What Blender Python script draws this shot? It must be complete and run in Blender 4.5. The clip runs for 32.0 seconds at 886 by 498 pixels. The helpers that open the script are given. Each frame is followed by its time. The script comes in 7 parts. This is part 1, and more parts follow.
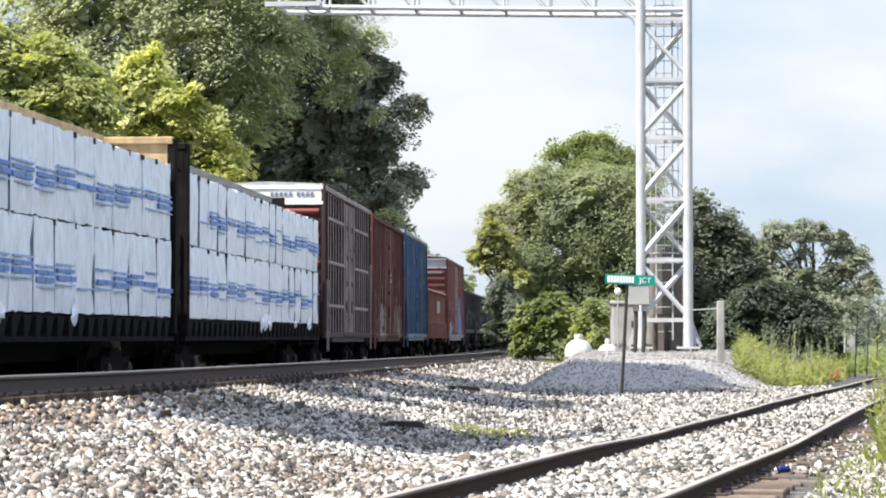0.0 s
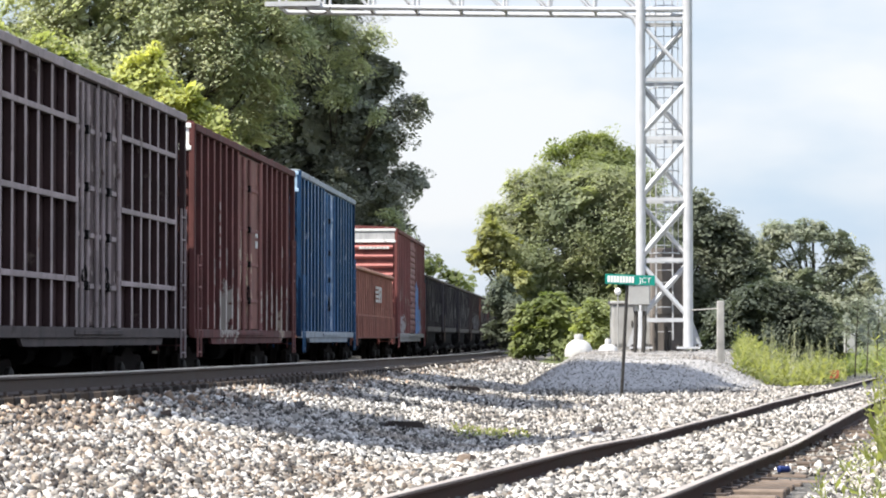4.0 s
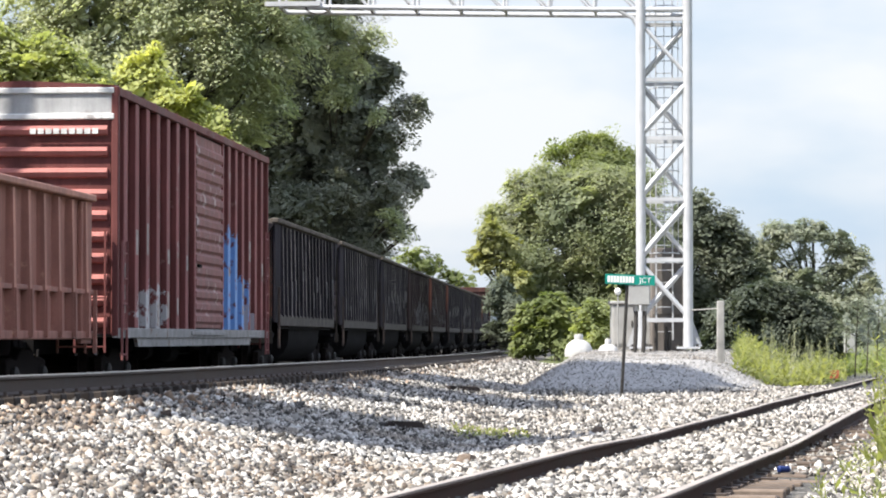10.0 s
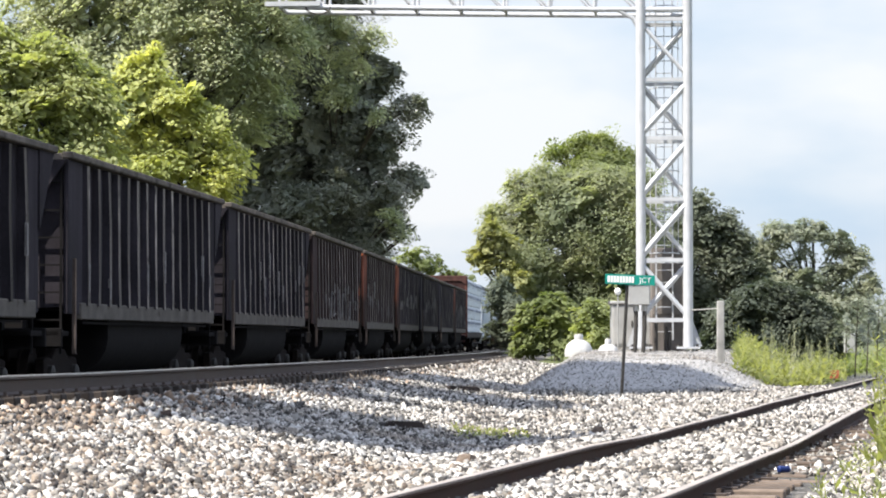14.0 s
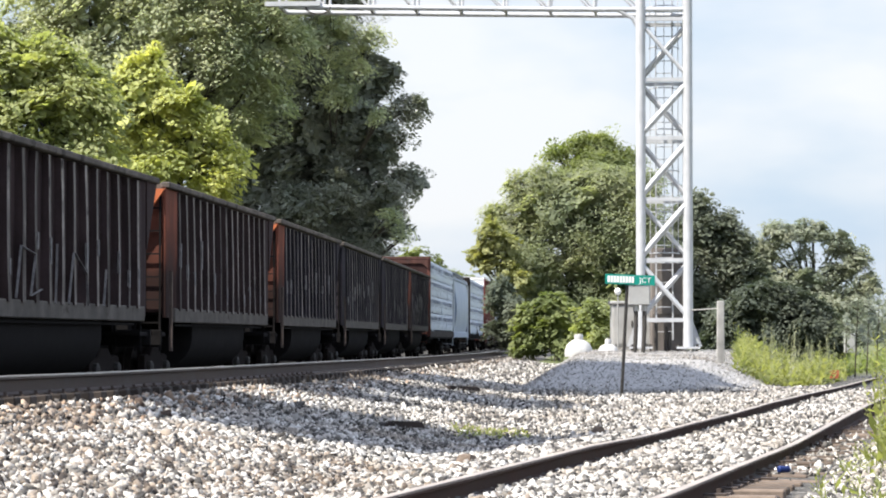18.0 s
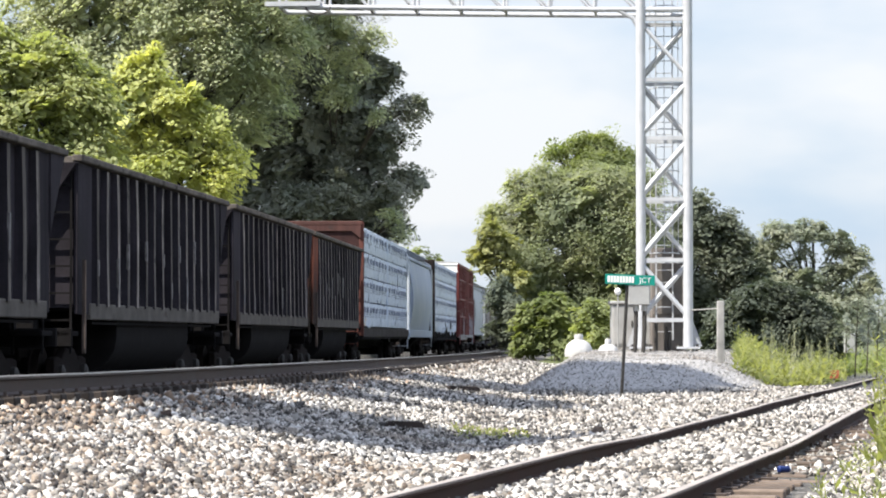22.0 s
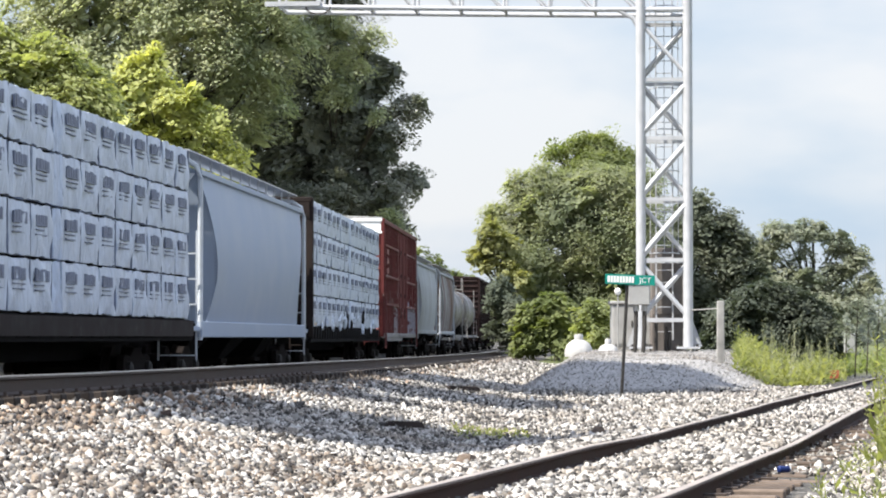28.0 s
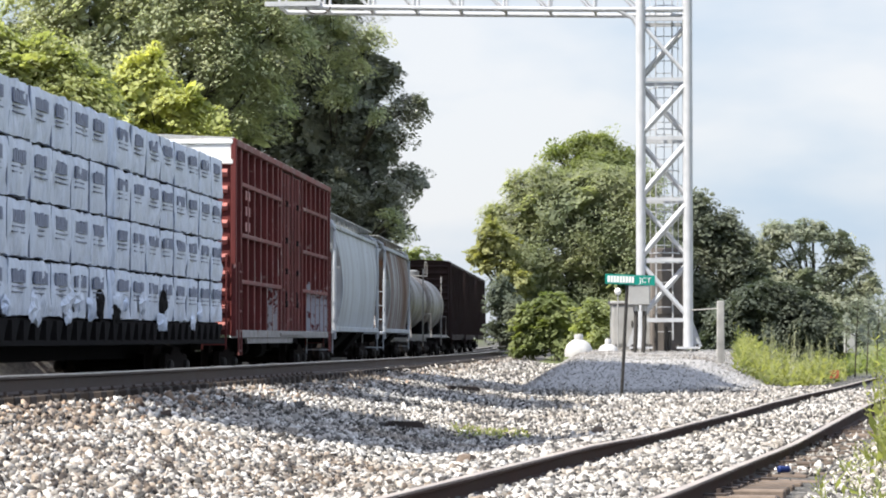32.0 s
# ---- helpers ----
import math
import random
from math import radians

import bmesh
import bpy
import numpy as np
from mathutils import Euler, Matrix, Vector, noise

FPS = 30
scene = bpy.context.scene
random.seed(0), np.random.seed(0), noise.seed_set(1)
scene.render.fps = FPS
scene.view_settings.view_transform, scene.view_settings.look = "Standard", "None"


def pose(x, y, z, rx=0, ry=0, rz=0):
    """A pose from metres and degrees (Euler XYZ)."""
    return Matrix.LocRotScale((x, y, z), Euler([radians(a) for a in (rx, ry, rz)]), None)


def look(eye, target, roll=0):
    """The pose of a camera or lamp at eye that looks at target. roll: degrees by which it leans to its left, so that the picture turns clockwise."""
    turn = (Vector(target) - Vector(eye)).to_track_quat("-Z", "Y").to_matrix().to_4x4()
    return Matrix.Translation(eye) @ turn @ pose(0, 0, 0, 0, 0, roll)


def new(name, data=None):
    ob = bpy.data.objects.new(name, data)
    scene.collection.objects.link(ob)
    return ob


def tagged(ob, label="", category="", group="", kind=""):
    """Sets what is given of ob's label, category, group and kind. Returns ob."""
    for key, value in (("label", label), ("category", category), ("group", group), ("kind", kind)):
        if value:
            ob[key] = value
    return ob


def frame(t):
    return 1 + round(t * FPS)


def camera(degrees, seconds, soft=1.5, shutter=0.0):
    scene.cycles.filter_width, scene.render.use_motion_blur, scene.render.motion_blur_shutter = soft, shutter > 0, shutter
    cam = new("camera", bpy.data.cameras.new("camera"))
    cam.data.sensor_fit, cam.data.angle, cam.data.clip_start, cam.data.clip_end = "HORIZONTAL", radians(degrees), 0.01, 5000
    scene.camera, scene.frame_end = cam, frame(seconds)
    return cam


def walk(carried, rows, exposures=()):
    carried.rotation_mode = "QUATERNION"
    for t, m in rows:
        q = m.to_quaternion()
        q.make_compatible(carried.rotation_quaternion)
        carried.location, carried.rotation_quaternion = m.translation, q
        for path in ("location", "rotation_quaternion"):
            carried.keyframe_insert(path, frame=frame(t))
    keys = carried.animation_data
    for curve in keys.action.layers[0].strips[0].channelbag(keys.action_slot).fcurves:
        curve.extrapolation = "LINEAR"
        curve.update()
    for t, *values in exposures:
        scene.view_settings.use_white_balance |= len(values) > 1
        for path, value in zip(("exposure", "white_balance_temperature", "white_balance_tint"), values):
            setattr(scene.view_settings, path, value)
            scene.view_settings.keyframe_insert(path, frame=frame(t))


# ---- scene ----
# camera: still, on the ground beside the siding, a long lens
EYE = (0.0, 0.0, 1.0)
cam = camera(17.934, 32.0, soft=1.95)
walk(cam, [(0.0, pose(*EYE, 91.805, 0, 0)), (32.0, pose(*EYE, 91.805, 0, 0))], exposures=[(0.0, 1.3), (20.0, 1.3), (27.0, 1.2), (32.0, 1.2)])

# light: afternoon sun high on the left, thin cloud
SUN_AZ, SUN_EL = -118.0, 52.0
world = bpy.data.worlds.new("sky")
scene.world = world
world.use_nodes = True
wn, wl = world.node_tree.nodes, world.node_tree.links
sky = wn.new("ShaderNodeTexSky")
sky.sky_type, sky.sun_disc = "NISHITA", False
sky.sun_elevation, sky.sun_rotation = radians(SUN_EL), radians(SUN_AZ)
sky.dust_density, sky.air_density = 2.0, 1.0
wtc = wn.new("ShaderNodeTexCoord")
wmap = wn.new("ShaderNodeMapping")
wmap.inputs["Scale"].default_value = (5.0, 5.0, 13.0)
wmap.inputs["Location"].default_value = (2.0, 0.7, 0.1)
wnoise = wn.new("ShaderNodeTexNoise")
wnoise.inputs["Scale"].default_value, wnoise.inputs["Detail"].default_value = 1.1, 5.0
wramp = wn.new("ShaderNodeValToRGB")
wramp.color_ramp.elements[0].position, wramp.color_ramp.elements[1].position = 0.40, 0.62
wmix = wn.new("ShaderNodeMixRGB")
wmix.inputs[0].default_value = 0.85
# pale blue haze with soft white cloud, brighter towards the zenith
wcloud = wn.new("ShaderNodeMixRGB")
wcloud.inputs[1].default_value, wcloud.inputs[2].default_value = (3.35, 4.1, 5.05, 1), (5.2, 5.3, 5.55, 1)
wsep = wn.new("ShaderNodeSeparateXYZ")
wup = wn.new("ShaderNodeMapRange")
wup.inputs["From Min"].default_value, wup.inputs["From Max"].default_value = 0.12, 0.6
wzen = wn.new("ShaderNodeMixRGB")
wzen.inputs[2].default_value = (6.6, 7.6, 10.0, 1)
wl.new(wtc.outputs["Generated"], wsep.inputs[0])
wl.new(wsep.outputs["Z"], wup.inputs["Value"])
wl.new(wup.outputs["Result"], wzen.inputs[0])
wl.new(wcloud.outputs["Color"], wzen.inputs[1])
wl.new(wtc.outputs["Generated"], wmap.inputs["Vector"])
wl.new(wmap.outputs["Vector"], wnoise.inputs["Vector"])
wl.new(wnoise.outputs["Fac"], wramp.inputs["Fac"])
wl.new(wramp.outputs["Color"], wcloud.inputs[0])
wl.new(wzen.outputs["Color"], wmix.inputs[2])
wl.new(sky.outputs["Color"], wmix.inputs[1])
wl.new(wmix.outputs["Color"], wn["Background"].inputs["Color"])
wn["Background"].inputs["Strength"].default_value = 0.078

_a, _e = radians(SUN_AZ), radians(SUN_EL)
SUN_DIR = Vector((math.sin(_a) * math.cos(_e), math.cos(_a) * math.cos(_e), math.sin(_e)))
sun = new("sun", bpy.data.lights.new("sun", "SUN"))
sun.data.energy, sun.data.angle, sun.data.color = 4.5, radians(0.53), (1.0, 0.95, 0.87)
sun.matrix_world = look(SUN_DIR * 200, (0, 0, 0))


# ---- line of the railway in plan: s runs away from the camera along the train's near side ----
_s = np.arange(-400, 900, 0.5)
_k = np.interp(_s, [-120, -60, -20, 20, 60, 110, 170, 260], [0, -1.0e-3, -2.41e-3, -0.952e-3, -0.336e-3, 0.150e-3, -0.117e-3, -0.117e-3])
_th = np.cumsum(_k) * 0.5
_i0 = int(np.argmin(abs(_s)))
_th = _th - _th[_i0] + 0.10615
_X = np.cumsum(np.sin(_th)) * 0.5
_Y = np.cumsum(np.cos(_th)) * 0.5
_X, _Y = _X - _X[_i0] - 7.194, _Y - _Y[_i0] + 26.970
SPEED = 10.029
SIDING_SLOPE = 0.209


def line_at(s, off=0.0):
    """x, y and heading of the line, off metres to its right."""
    x, y, th = np.interp(s, _s, _X), np.interp(s, _s, _Y), np.interp(s, _s, _th)
    return x + off * np.cos(th), y - off * np.sin(th), th


def travelled(t):
    return SPEED * t - 0.00141 * (t - 16) ** 2


def lateral(x, y):
    """How far a place lies to the right of the train's near side."""
    return (x - np.interp(y, _Y, _X)) * np.cos(np.interp(y, _Y, _th))


FAR_C, NEAR_C = -1.6, 2.68
CANT = 0.11  # the outer rail of the near track stands this much higher


def near_top(y):
    """Height of the near track's rail head."""
    return np.interp(y, [0, 25, 28, 36, 45, 59, 79, 99, 138], [0.67, 0.66, 0.645, 0.63, 0.61, 0.571, 0.515, 0.455, 0.34])


def smooth(a, b, v):
    u = np.clip((v - a) / (b - a), 0, 1)
    return u * u * (3 - 2 * u)


def siding_u(x, y):
    return (x - (1.1 + SIDING_SLOPE * (y - 20))) * 0.9788


def pad_shape(x, y):
    """How far a place belongs to the raised gravel pad, 0 to 1."""
    return smooth(49.5, 55.5, y - 0.25 * (x - 4)) * smooth(6.8, 4.9, x - 0.16 * (y - 56)) * (1 - smooth(80, 90, y)) * smooth(6.0, 7.4, lateral(x, y))


def ground_z(x, y):
    x, y = np.asarray(x, float), np.asarray(y, float)
    u = lateral(x, y)
    base = -0.16 + 0.14 * smooth(30, 50, y)
    nt = near_top(y) - 0.262 - CANT / 1.504 * np.clip(3.43 - u, 0, 2.4)
    z = np.where(u < 0, -0.21, -0.21 + (nt + 0.21) * smooth(0.1, 1.3, u))
    z = np.where(u > 4.0, nt + (base - nt) * np.clip((u - 4.0) / 2.9, 0, 1) ** 0.9, z)
    # bank added beyond the far track to close the bright view under cars
    z = np.where(u < -3.4, -0.21 + 0.95 * smooth(3.4, 4.9, -u), z)
    # the gravel pad of the signal tower
    pad = pad_shape(x, y)
    top = 0.57 + 0.09 * smooth(54, 68, y)
    z = np.where(pad > 0, np.maximum(z, base + (top - base) * pad), z)
    su = siding_u(x, y)
    # stone heaped against the siding's rails on their left sides
    berm = np.interp(su, [-0.9, -0.80, -0.70, -0.3, 0.68, 0.80, 0.9], [0.0, -0.02, -0.11, -0.06, -0.045, -0.17, -0.17])
    w = smooth(-2.4, -0.9, su)
    z = np.where((su > -2.4) & (su < 0.9), z * (1 - w) + berm * w, np.where((su >= 0.9) & (su < 1.9), np.minimum(z, -0.115), z))
    z = np.where(su > 0.85, np.minimum(z, -0.13 - 0.06 * smooth(0.85, 1.1, su) * smooth(26, 21, y) - 0.05 * smooth(1.2, 2.2, su)), z)
    return z + 0.02 * np.sin(1.7 * x + 0.6 * y) * np.cos(0.9 * y - 0.5 * x) * (abs(su) > 1.5) * (u > 4.4)


# ---- materials ----
def material(name):
    m = bpy.data.materials.new(name)
    m.use_nodes = True
    nt = m.node_tree
    return m, nt.nodes, nt.links, nt.nodes["Principled BSDF"]


def ramp(nodes, stops):
    r = nodes.new("ShaderNodeValToRGB")
    e = r.color_ramp.elements
    while len(e) < len(stops):
        e.new(0.5)
    for el, (pos, c) in zip(e, stops):
        el.position, el.color = pos, (*c, 1)
    return r


def surface(name, base, rough=0.6, metal=0.0, var=0.18, scale=1.2, fine=30.0, bump=0.1, wear=0.0, wear_col=(0.13, 0.06, 0.03), streak=0.0, streak_col=None, streak_size=1.6, rand=0.0, spec=0.2, patches=(), fade=None):
    """A worn surface: two sizes of tone, stains or rust in patches, down-running streaks, fine relief."""
    m, n, l, b = material(name)
    tc = n.new("ShaderNodeTexCoord")
    big = n.new("ShaderNodeTexNoise")
    big.inputs["Scale"].default_value, big.inputs["Detail"].default_value = scale, 6
    l.new(tc.outputs["Object"], big.inputs["Vector"])
    fn = n.new("ShaderNodeTexNoise")
    fn.inputs["Scale"].default_value, fn.inputs["Detail"].default_value = fine, 4
    l.new(tc.outputs["Object"], fn.inputs["Vector"])
    lo = tuple(c * (1 - var) for c in base)
    hi = tuple(min(1, c * (1 + var)) for c in base)
    r = ramp(n, [(0.3, lo), (0.7, hi)])
    l.new(big.outputs["Fac"], r.inputs["Fac"])
    col = r.outputs["Color"]
    mx = n.new("ShaderNodeMixRGB")
    mx.blend_type = "MULTIPLY"
    mx.inputs[0].default_value = 0.5
    r2 = ramp(n, [(0.3, (1 - var,) * 3), (0.7, (1, 1, 1))])
    l.new(fn.outputs["Fac"], r2.inputs["Fac"])
    l.new(col, mx.inputs[1])
    l.new(r2.outputs["Color"], mx.inputs[2])
    col = mx.outputs["Color"]
    if streak > 0:
        mp = n.new("ShaderNodeMapping")
        mp.inputs["Scale"].default_value = (3.5, 3.5, 0.25)
        l.new(tc.outputs["Object"], mp.inputs["Vector"])
        sn = n.new("ShaderNodeTexNoise")
        sn.inputs["Scale"].default_value, sn.inputs["Detail"].default_value = streak_size, 5
        l.new(mp.outputs["Vector"], sn.inputs["Vector"])
        r3 = ramp(n, [(0.42 - 0.06 * (streak > 0.8), (0, 0, 0)), (0.68 - 0.12 * (streak > 0.8), (streak,) * 3)])
        l.new(sn.outputs["Fac"], r3.inputs["Fac"])
        m2 = n.new("ShaderNodeMixRGB")
        m2.inputs[2].default_value = (*(streak_col or [c * 0.42 for c in base]), 1)
        l.new(r3.outputs["Color"], m2.inputs[0])
        l.new(col, m2.inputs[1])
        col = m2.outputs["Color"]
    if wear > 0:
        wnz = n.new("ShaderNodeTexNoise")
        wnz.inputs["Scale"].default_value, wnz.inputs["Detail"].default_value, wnz.inputs["Roughness"].default_value = 2.3, 8, 0.65
        l.new(tc.outputs["Object"], wnz.inputs["Vector"])
        r4 = ramp(n, [(0.66 - 0.2 * wear, (0, 0, 0)), (0.74 - 0.2 * wear, (1, 1, 1))])
        l.new(wnz.outputs["Fac"], r4.inputs["Fac"])
        m3 = n.new("ShaderNodeMixRGB")
        m3.inputs[2].default_value = (*wear_col, 1)
        l.new(r4.outputs["Color"], m3.inputs[0])
        l.new(col, m3.inputs[1])
        col = m3.outputs["Color"]
    if rand > 0:
        oi = n.new("ShaderNodeObjectInfo")
        r5 = ramp(n, [(0, (1 - rand,) * 3), (1, (1 + rand * 0.4,) * 3)])
        l.new(oi.outputs["Random"], r5.inputs["Fac"])
        m4 = n.new("ShaderNodeMixRGB")
        m4.blend_type, m4.inputs[0].default_value = "MULTIPLY", 1.0
        l.new(col, m4.inputs[1])
        l.new(r5.outputs["Color"], m4.inputs[2])
        col = m4.outputs["Color"]
    if fade:
        # the colour gives way to another below a ragged height
        z0, z1, fc = fade
        fz = n.new("ShaderNodeSeparateXYZ")
        l.new(tc.outputs["Object"], fz.inputs[0])
        fa = n.new("ShaderNodeMath")
        fa.operation = "MULTIPLY_ADD"
        fa.inputs[1].default_value = 0.8
        l.new(big.outputs["Fac"], fa.inputs[0])
        l.new(fz.outputs["Z"], fa.inputs[2])
        fr = n.new("ShaderNodeMapRange")
        fr.inputs["From Min"].default_value, fr.inputs["From Max"].default_value = z0 + 0.4, z1 + 0.4
        l.new(fa.outputs[0], fr.inputs["Value"])
        mf = n.new("ShaderNodeMixRGB")
        mf.inputs[1].default_value = (*fc, 1)
        l.new(fr.outputs["Result"], mf.inputs[0])
        l.new(col, mf.inputs[2])
        col = mf.outputs["Color"]
    for x0, x1, z0, z1, pc in patches:
        # sprayed or primed patch with a ragged outline
        jig = n.new("ShaderNodeTexNoise")
        jig.inputs["Scale"].default_value, jig.inputs["Detail"].default_value, jig.inputs["Roughness"].default_value = 2.2, 8, 0.7
        l.new(tc.outputs["Object"], jig.inputs["Vector"])
        va = n.new("ShaderNodeVectorMath")
        va.operation = "MULTIPLY_ADD"
        va.inputs[1].default_value = (1.9, 1.9, 1.9)
        l.new(jig.outputs["Color"], va.inputs[0])
        l.new(tc.outputs["Object"], va.inputs[2])
        sx = n.new("ShaderNodeSeparateXYZ")
        l.new(va.outputs["Vector"], sx.inputs[0])
        mask = None
        for axis, a, c in (("X", x0, x1), ("Z", z0, z1)):
            mr = n.new("ShaderNodeMath")
            mr.operation = "COMPARE"
            mr.inputs[1].default_value, mr.inputs[2].default_value = (a + c) / 2 + 0.95, (c - a) / 2
            l.new(sx.outputs[axis], mr.inputs[0])
            if mask is None:
                mask = mr.outputs[0]
            else:
                mm = n.new("ShaderNodeMath")
                mm.operation = "MULTIPLY"
                l.new(mask, mm.inputs[0])
                l.new(mr.outputs[0], mm.inputs[1])
                mask = mm.outputs[0]
        # worn through in specks
        sp = n.new("ShaderNodeTexNoise")
        sp.inputs["Scale"].default_value, sp.inputs["Detail"].default_value = 5.5, 6
        l.new(tc.outputs["Object"], sp.inputs["Vector"])
        sr = ramp(n, [(0.36, (0, 0, 0)), (0.44, (0.95, 0.95, 0.95))])
        l.new(sp.outputs["Fac"], sr.inputs["Fac"])
        ms = n.new("ShaderNodeMath")
        ms.operation = "MULTIPLY"
        l.new(mask, ms.inputs[0])
        l.new(sr.outputs["Color"], ms.inputs[1])
        mask = ms.outputs[0]
        m5 = n.new("ShaderNodeMixRGB")
        m5.inputs[2].default_value = (*pc, 1)
        l.new(mask, m5.inputs[0])
        l.new(col, m5.inputs[1])
        col = m5.outputs["Color"]
    l.new(col, b.inputs["Base Color"])
    rr = ramp(n, [(0.3, (max(0.05, rough - 0.12),) * 3), (0.7, (min(1, rough + 0.12),) * 3)])
    l.new(big.outputs["Fac"], rr.inputs["Fac"])
    l.new(rr.outputs["Color"], b.inputs["Roughness"])
    b.inputs["Metallic"].default_value = metal
    b.inputs["Specular IOR Level"].default_value = spec
    if bump > 0:
        bp = n.new("ShaderNodeBump")
        bp.inputs["Strength"].default_value, bp.inputs["Distance"].default_value = bump, 0.01
        l.new(fn.outputs["Fac"], bp.inputs["Height"])
        l.new(bp.outputs["Normal"], b.inputs["Normal"])
    return m


def leaves(name, dark, light, through_col, thick=0.45):
    """Foliage that lets part of the sun through; each leaf has its own tone."""
    m, n, l, b = material(name)
    geo = n.new("ShaderNodeNewGeometry")
    r = ramp(n, [(0.0, tuple(0.45 * a + 0.55 * c for a, c in zip(dark, light))), (1.0, tuple(min(1, c * 1.06) for c in light))])
    l.new(geo.outputs["Random Per Island"], r.inputs["Fac"])
    tc = n.new("ShaderNodeTexCoord")
    nz = n.new("ShaderNodeTexNoise")
    nz.inputs["Scale"].default_value = 0.45
    l.new(tc.outputs["Object"], nz.inputs["Vector"])
    r2 = ramp(n, [(0.3, (0.6, 0.65, 0.6)), (0.7, (1.15, 1.1, 1.0))])
    l.new(nz.outputs["Fac"], r2.inputs["Fac"])
    mx = n.new("ShaderNodeMixRGB")
    mx.blend_type, mx.inputs[0].default_value = "MULTIPLY", 1
    l.new(r.outputs["Color"], mx.inputs[1])
    l.new(r2.outputs["Color"], mx.inputs[2])
    l.new(mx.outputs["Color"], b.inputs["Base Color"])
    b.inputs["Roughness"].default_value = 0.6
    b.inputs["Specular IOR Level"].default_value = 0.12
    tr = n.new("ShaderNodeBsdfTranslucent")
    mt = n.new("ShaderNodeMixRGB")
    mt.blend_type, mt.inputs[0].default_value = "MULTIPLY", 1
    mt.inputs[2].default_value = (*through_col, 1)
    l.new(mx.outputs["Color"], mt.inputs[1])
    l.new(mt.outputs["Color"], tr.inputs["Color"])
    sh = n.new("ShaderNodeMixShader")
    sh.inputs[0].default_value = thick
    l.new(b.outputs[0], sh.inputs[1])
    l.new(tr.outputs[0], sh.inputs[2])
    l.new(sh.outputs[0], n["Material Output"].inputs["Surface"])
    return m


def stone_material(name, dark, mid, light):
    """Broken stone; every stone has its own tone."""
    m, n, l, b = material(name)
    geo = n.new("ShaderNodeNewGeometry")
    r = ramp(n, [(0.0, dark), (0.17, dark), (0.42, mid), (0.86, light), (1.0, tuple(min(1, c * 1.15) for c in light))])
    l.new(geo.outputs["Random Per Island"], r.inputs["Fac"])
    tc = n.new("ShaderNodeTexCoord")
    nz = n.new("ShaderNodeTexNoise")
    nz.inputs["Scale"].default_value, nz.inputs["Detail"].default_value = 0.8, 5
    l.new(tc.outputs["Object"], nz.inputs["Vector"])
    r2 = ramp(n, [(0.35, (0.72, 0.66, 0.60)), (0.6, (1, 1, 1))])
    l.new(nz.outputs["Fac"], r2.inputs["Fac"])
    mx = n.new("ShaderNodeMixRGB")
    mx.blend_type, mx.inputs[0].default_value = "MULTIPLY", 1
    l.new(r.outputs["Color"], mx.inputs[1])
    l.new(r2.outputs["Color"], mx.inputs[2])
    l.new(mx.outputs["Color"], b.inputs["Base Color"])
    b.inputs["Roughness"].default_value = 0.85
    return m


def ground_material():
    """Crushed stone near the tracks, darkened like the shade between stones, earth and grass further off, by the
    sheet's own cover attribute.
    """
    m, n, l, b = material("ground_cover")
    tc = n.new("ShaderNodeTexCoord")
    vor = n.new("ShaderNodeTexVoronoi")
    vor.inputs["Scale"].default_value = 17
    l.new(tc.outputs["Object"], vor.inputs["Vector"])
    sep = n.new("ShaderNodeSeparateColor")
    l.new(vor.outputs["Color"], sep.inputs["Color"])
    # near-black tones paint the shadowed gaps between the loose stones
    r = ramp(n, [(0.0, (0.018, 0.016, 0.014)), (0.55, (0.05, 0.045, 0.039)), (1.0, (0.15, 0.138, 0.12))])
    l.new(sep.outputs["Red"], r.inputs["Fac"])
    gn = n.new("ShaderNodeTexNoise")
    gn.inputs["Scale"].default_value, gn.inputs["Detail"].default_value = 3, 7
    l.new(tc.outputs["Object"], gn.inputs["Vector"])
    rg = ramp(n, [(0.3, (0.05, 0.06, 0.02)), (0.5, (0.09, 0.11, 0.03)), (0.75, (0.17, 0.15, 0.07))])
    l.new(gn.outputs["Fac"], rg.inputs["Fac"])
    at = n.new("ShaderNodeAttribute")
    at.attribute_name = "cover"
    pa = n.new("ShaderNodeAttribute")
    pa.attribute_name = "pad"
    fine = n.new("ShaderNodeTexVoronoi")
    fine.inputs["Scale"].default_value = 45
    l.new(tc.outputs["Object"], fine.inputs["Vector"])
    fs = n.new("ShaderNodeSeparateColor")
    l.new(fine.outputs["Color"], fs.inputs["Color"])
    rp = ramp(n, [(0.0, (0.15, 0.145, 0.14)), (1.0, (0.38, 0.365, 0.345))])
    l.new(fs.outputs["Red"], rp.inputs["Fac"])
    mp = n.new("ShaderNodeMixRGB")
    l.new(pa.outputs["Fac"], mp.inputs[0])
    l.new(r.outputs["Color"], mp.inputs[1])
    l.new(rp.outputs["Color"], mp.inputs[2])
    mx = n.new("ShaderNodeMixRGB")
    l.new(at.outputs["Fac"], mx.inputs[0])
    l.new(mp.outputs["Color"], mx.inputs[1])
    l.new(rg.outputs["Color"], mx.inputs[2])
    l.new(mx.outputs["Color"], b.inputs["Base Color"])
    b.inputs["Roughness"].default_value = 0.92
    bp = n.new("ShaderNodeBump")
    bp.inputs["Strength"].default_value, bp.inputs["Distance"].default_value = 0.8, 0.03
    l.new(vor.outputs["Distance"], bp.inputs["Height"])
    l.new(bp.outputs["Normal"], b.inputs["Normal"])
    return m


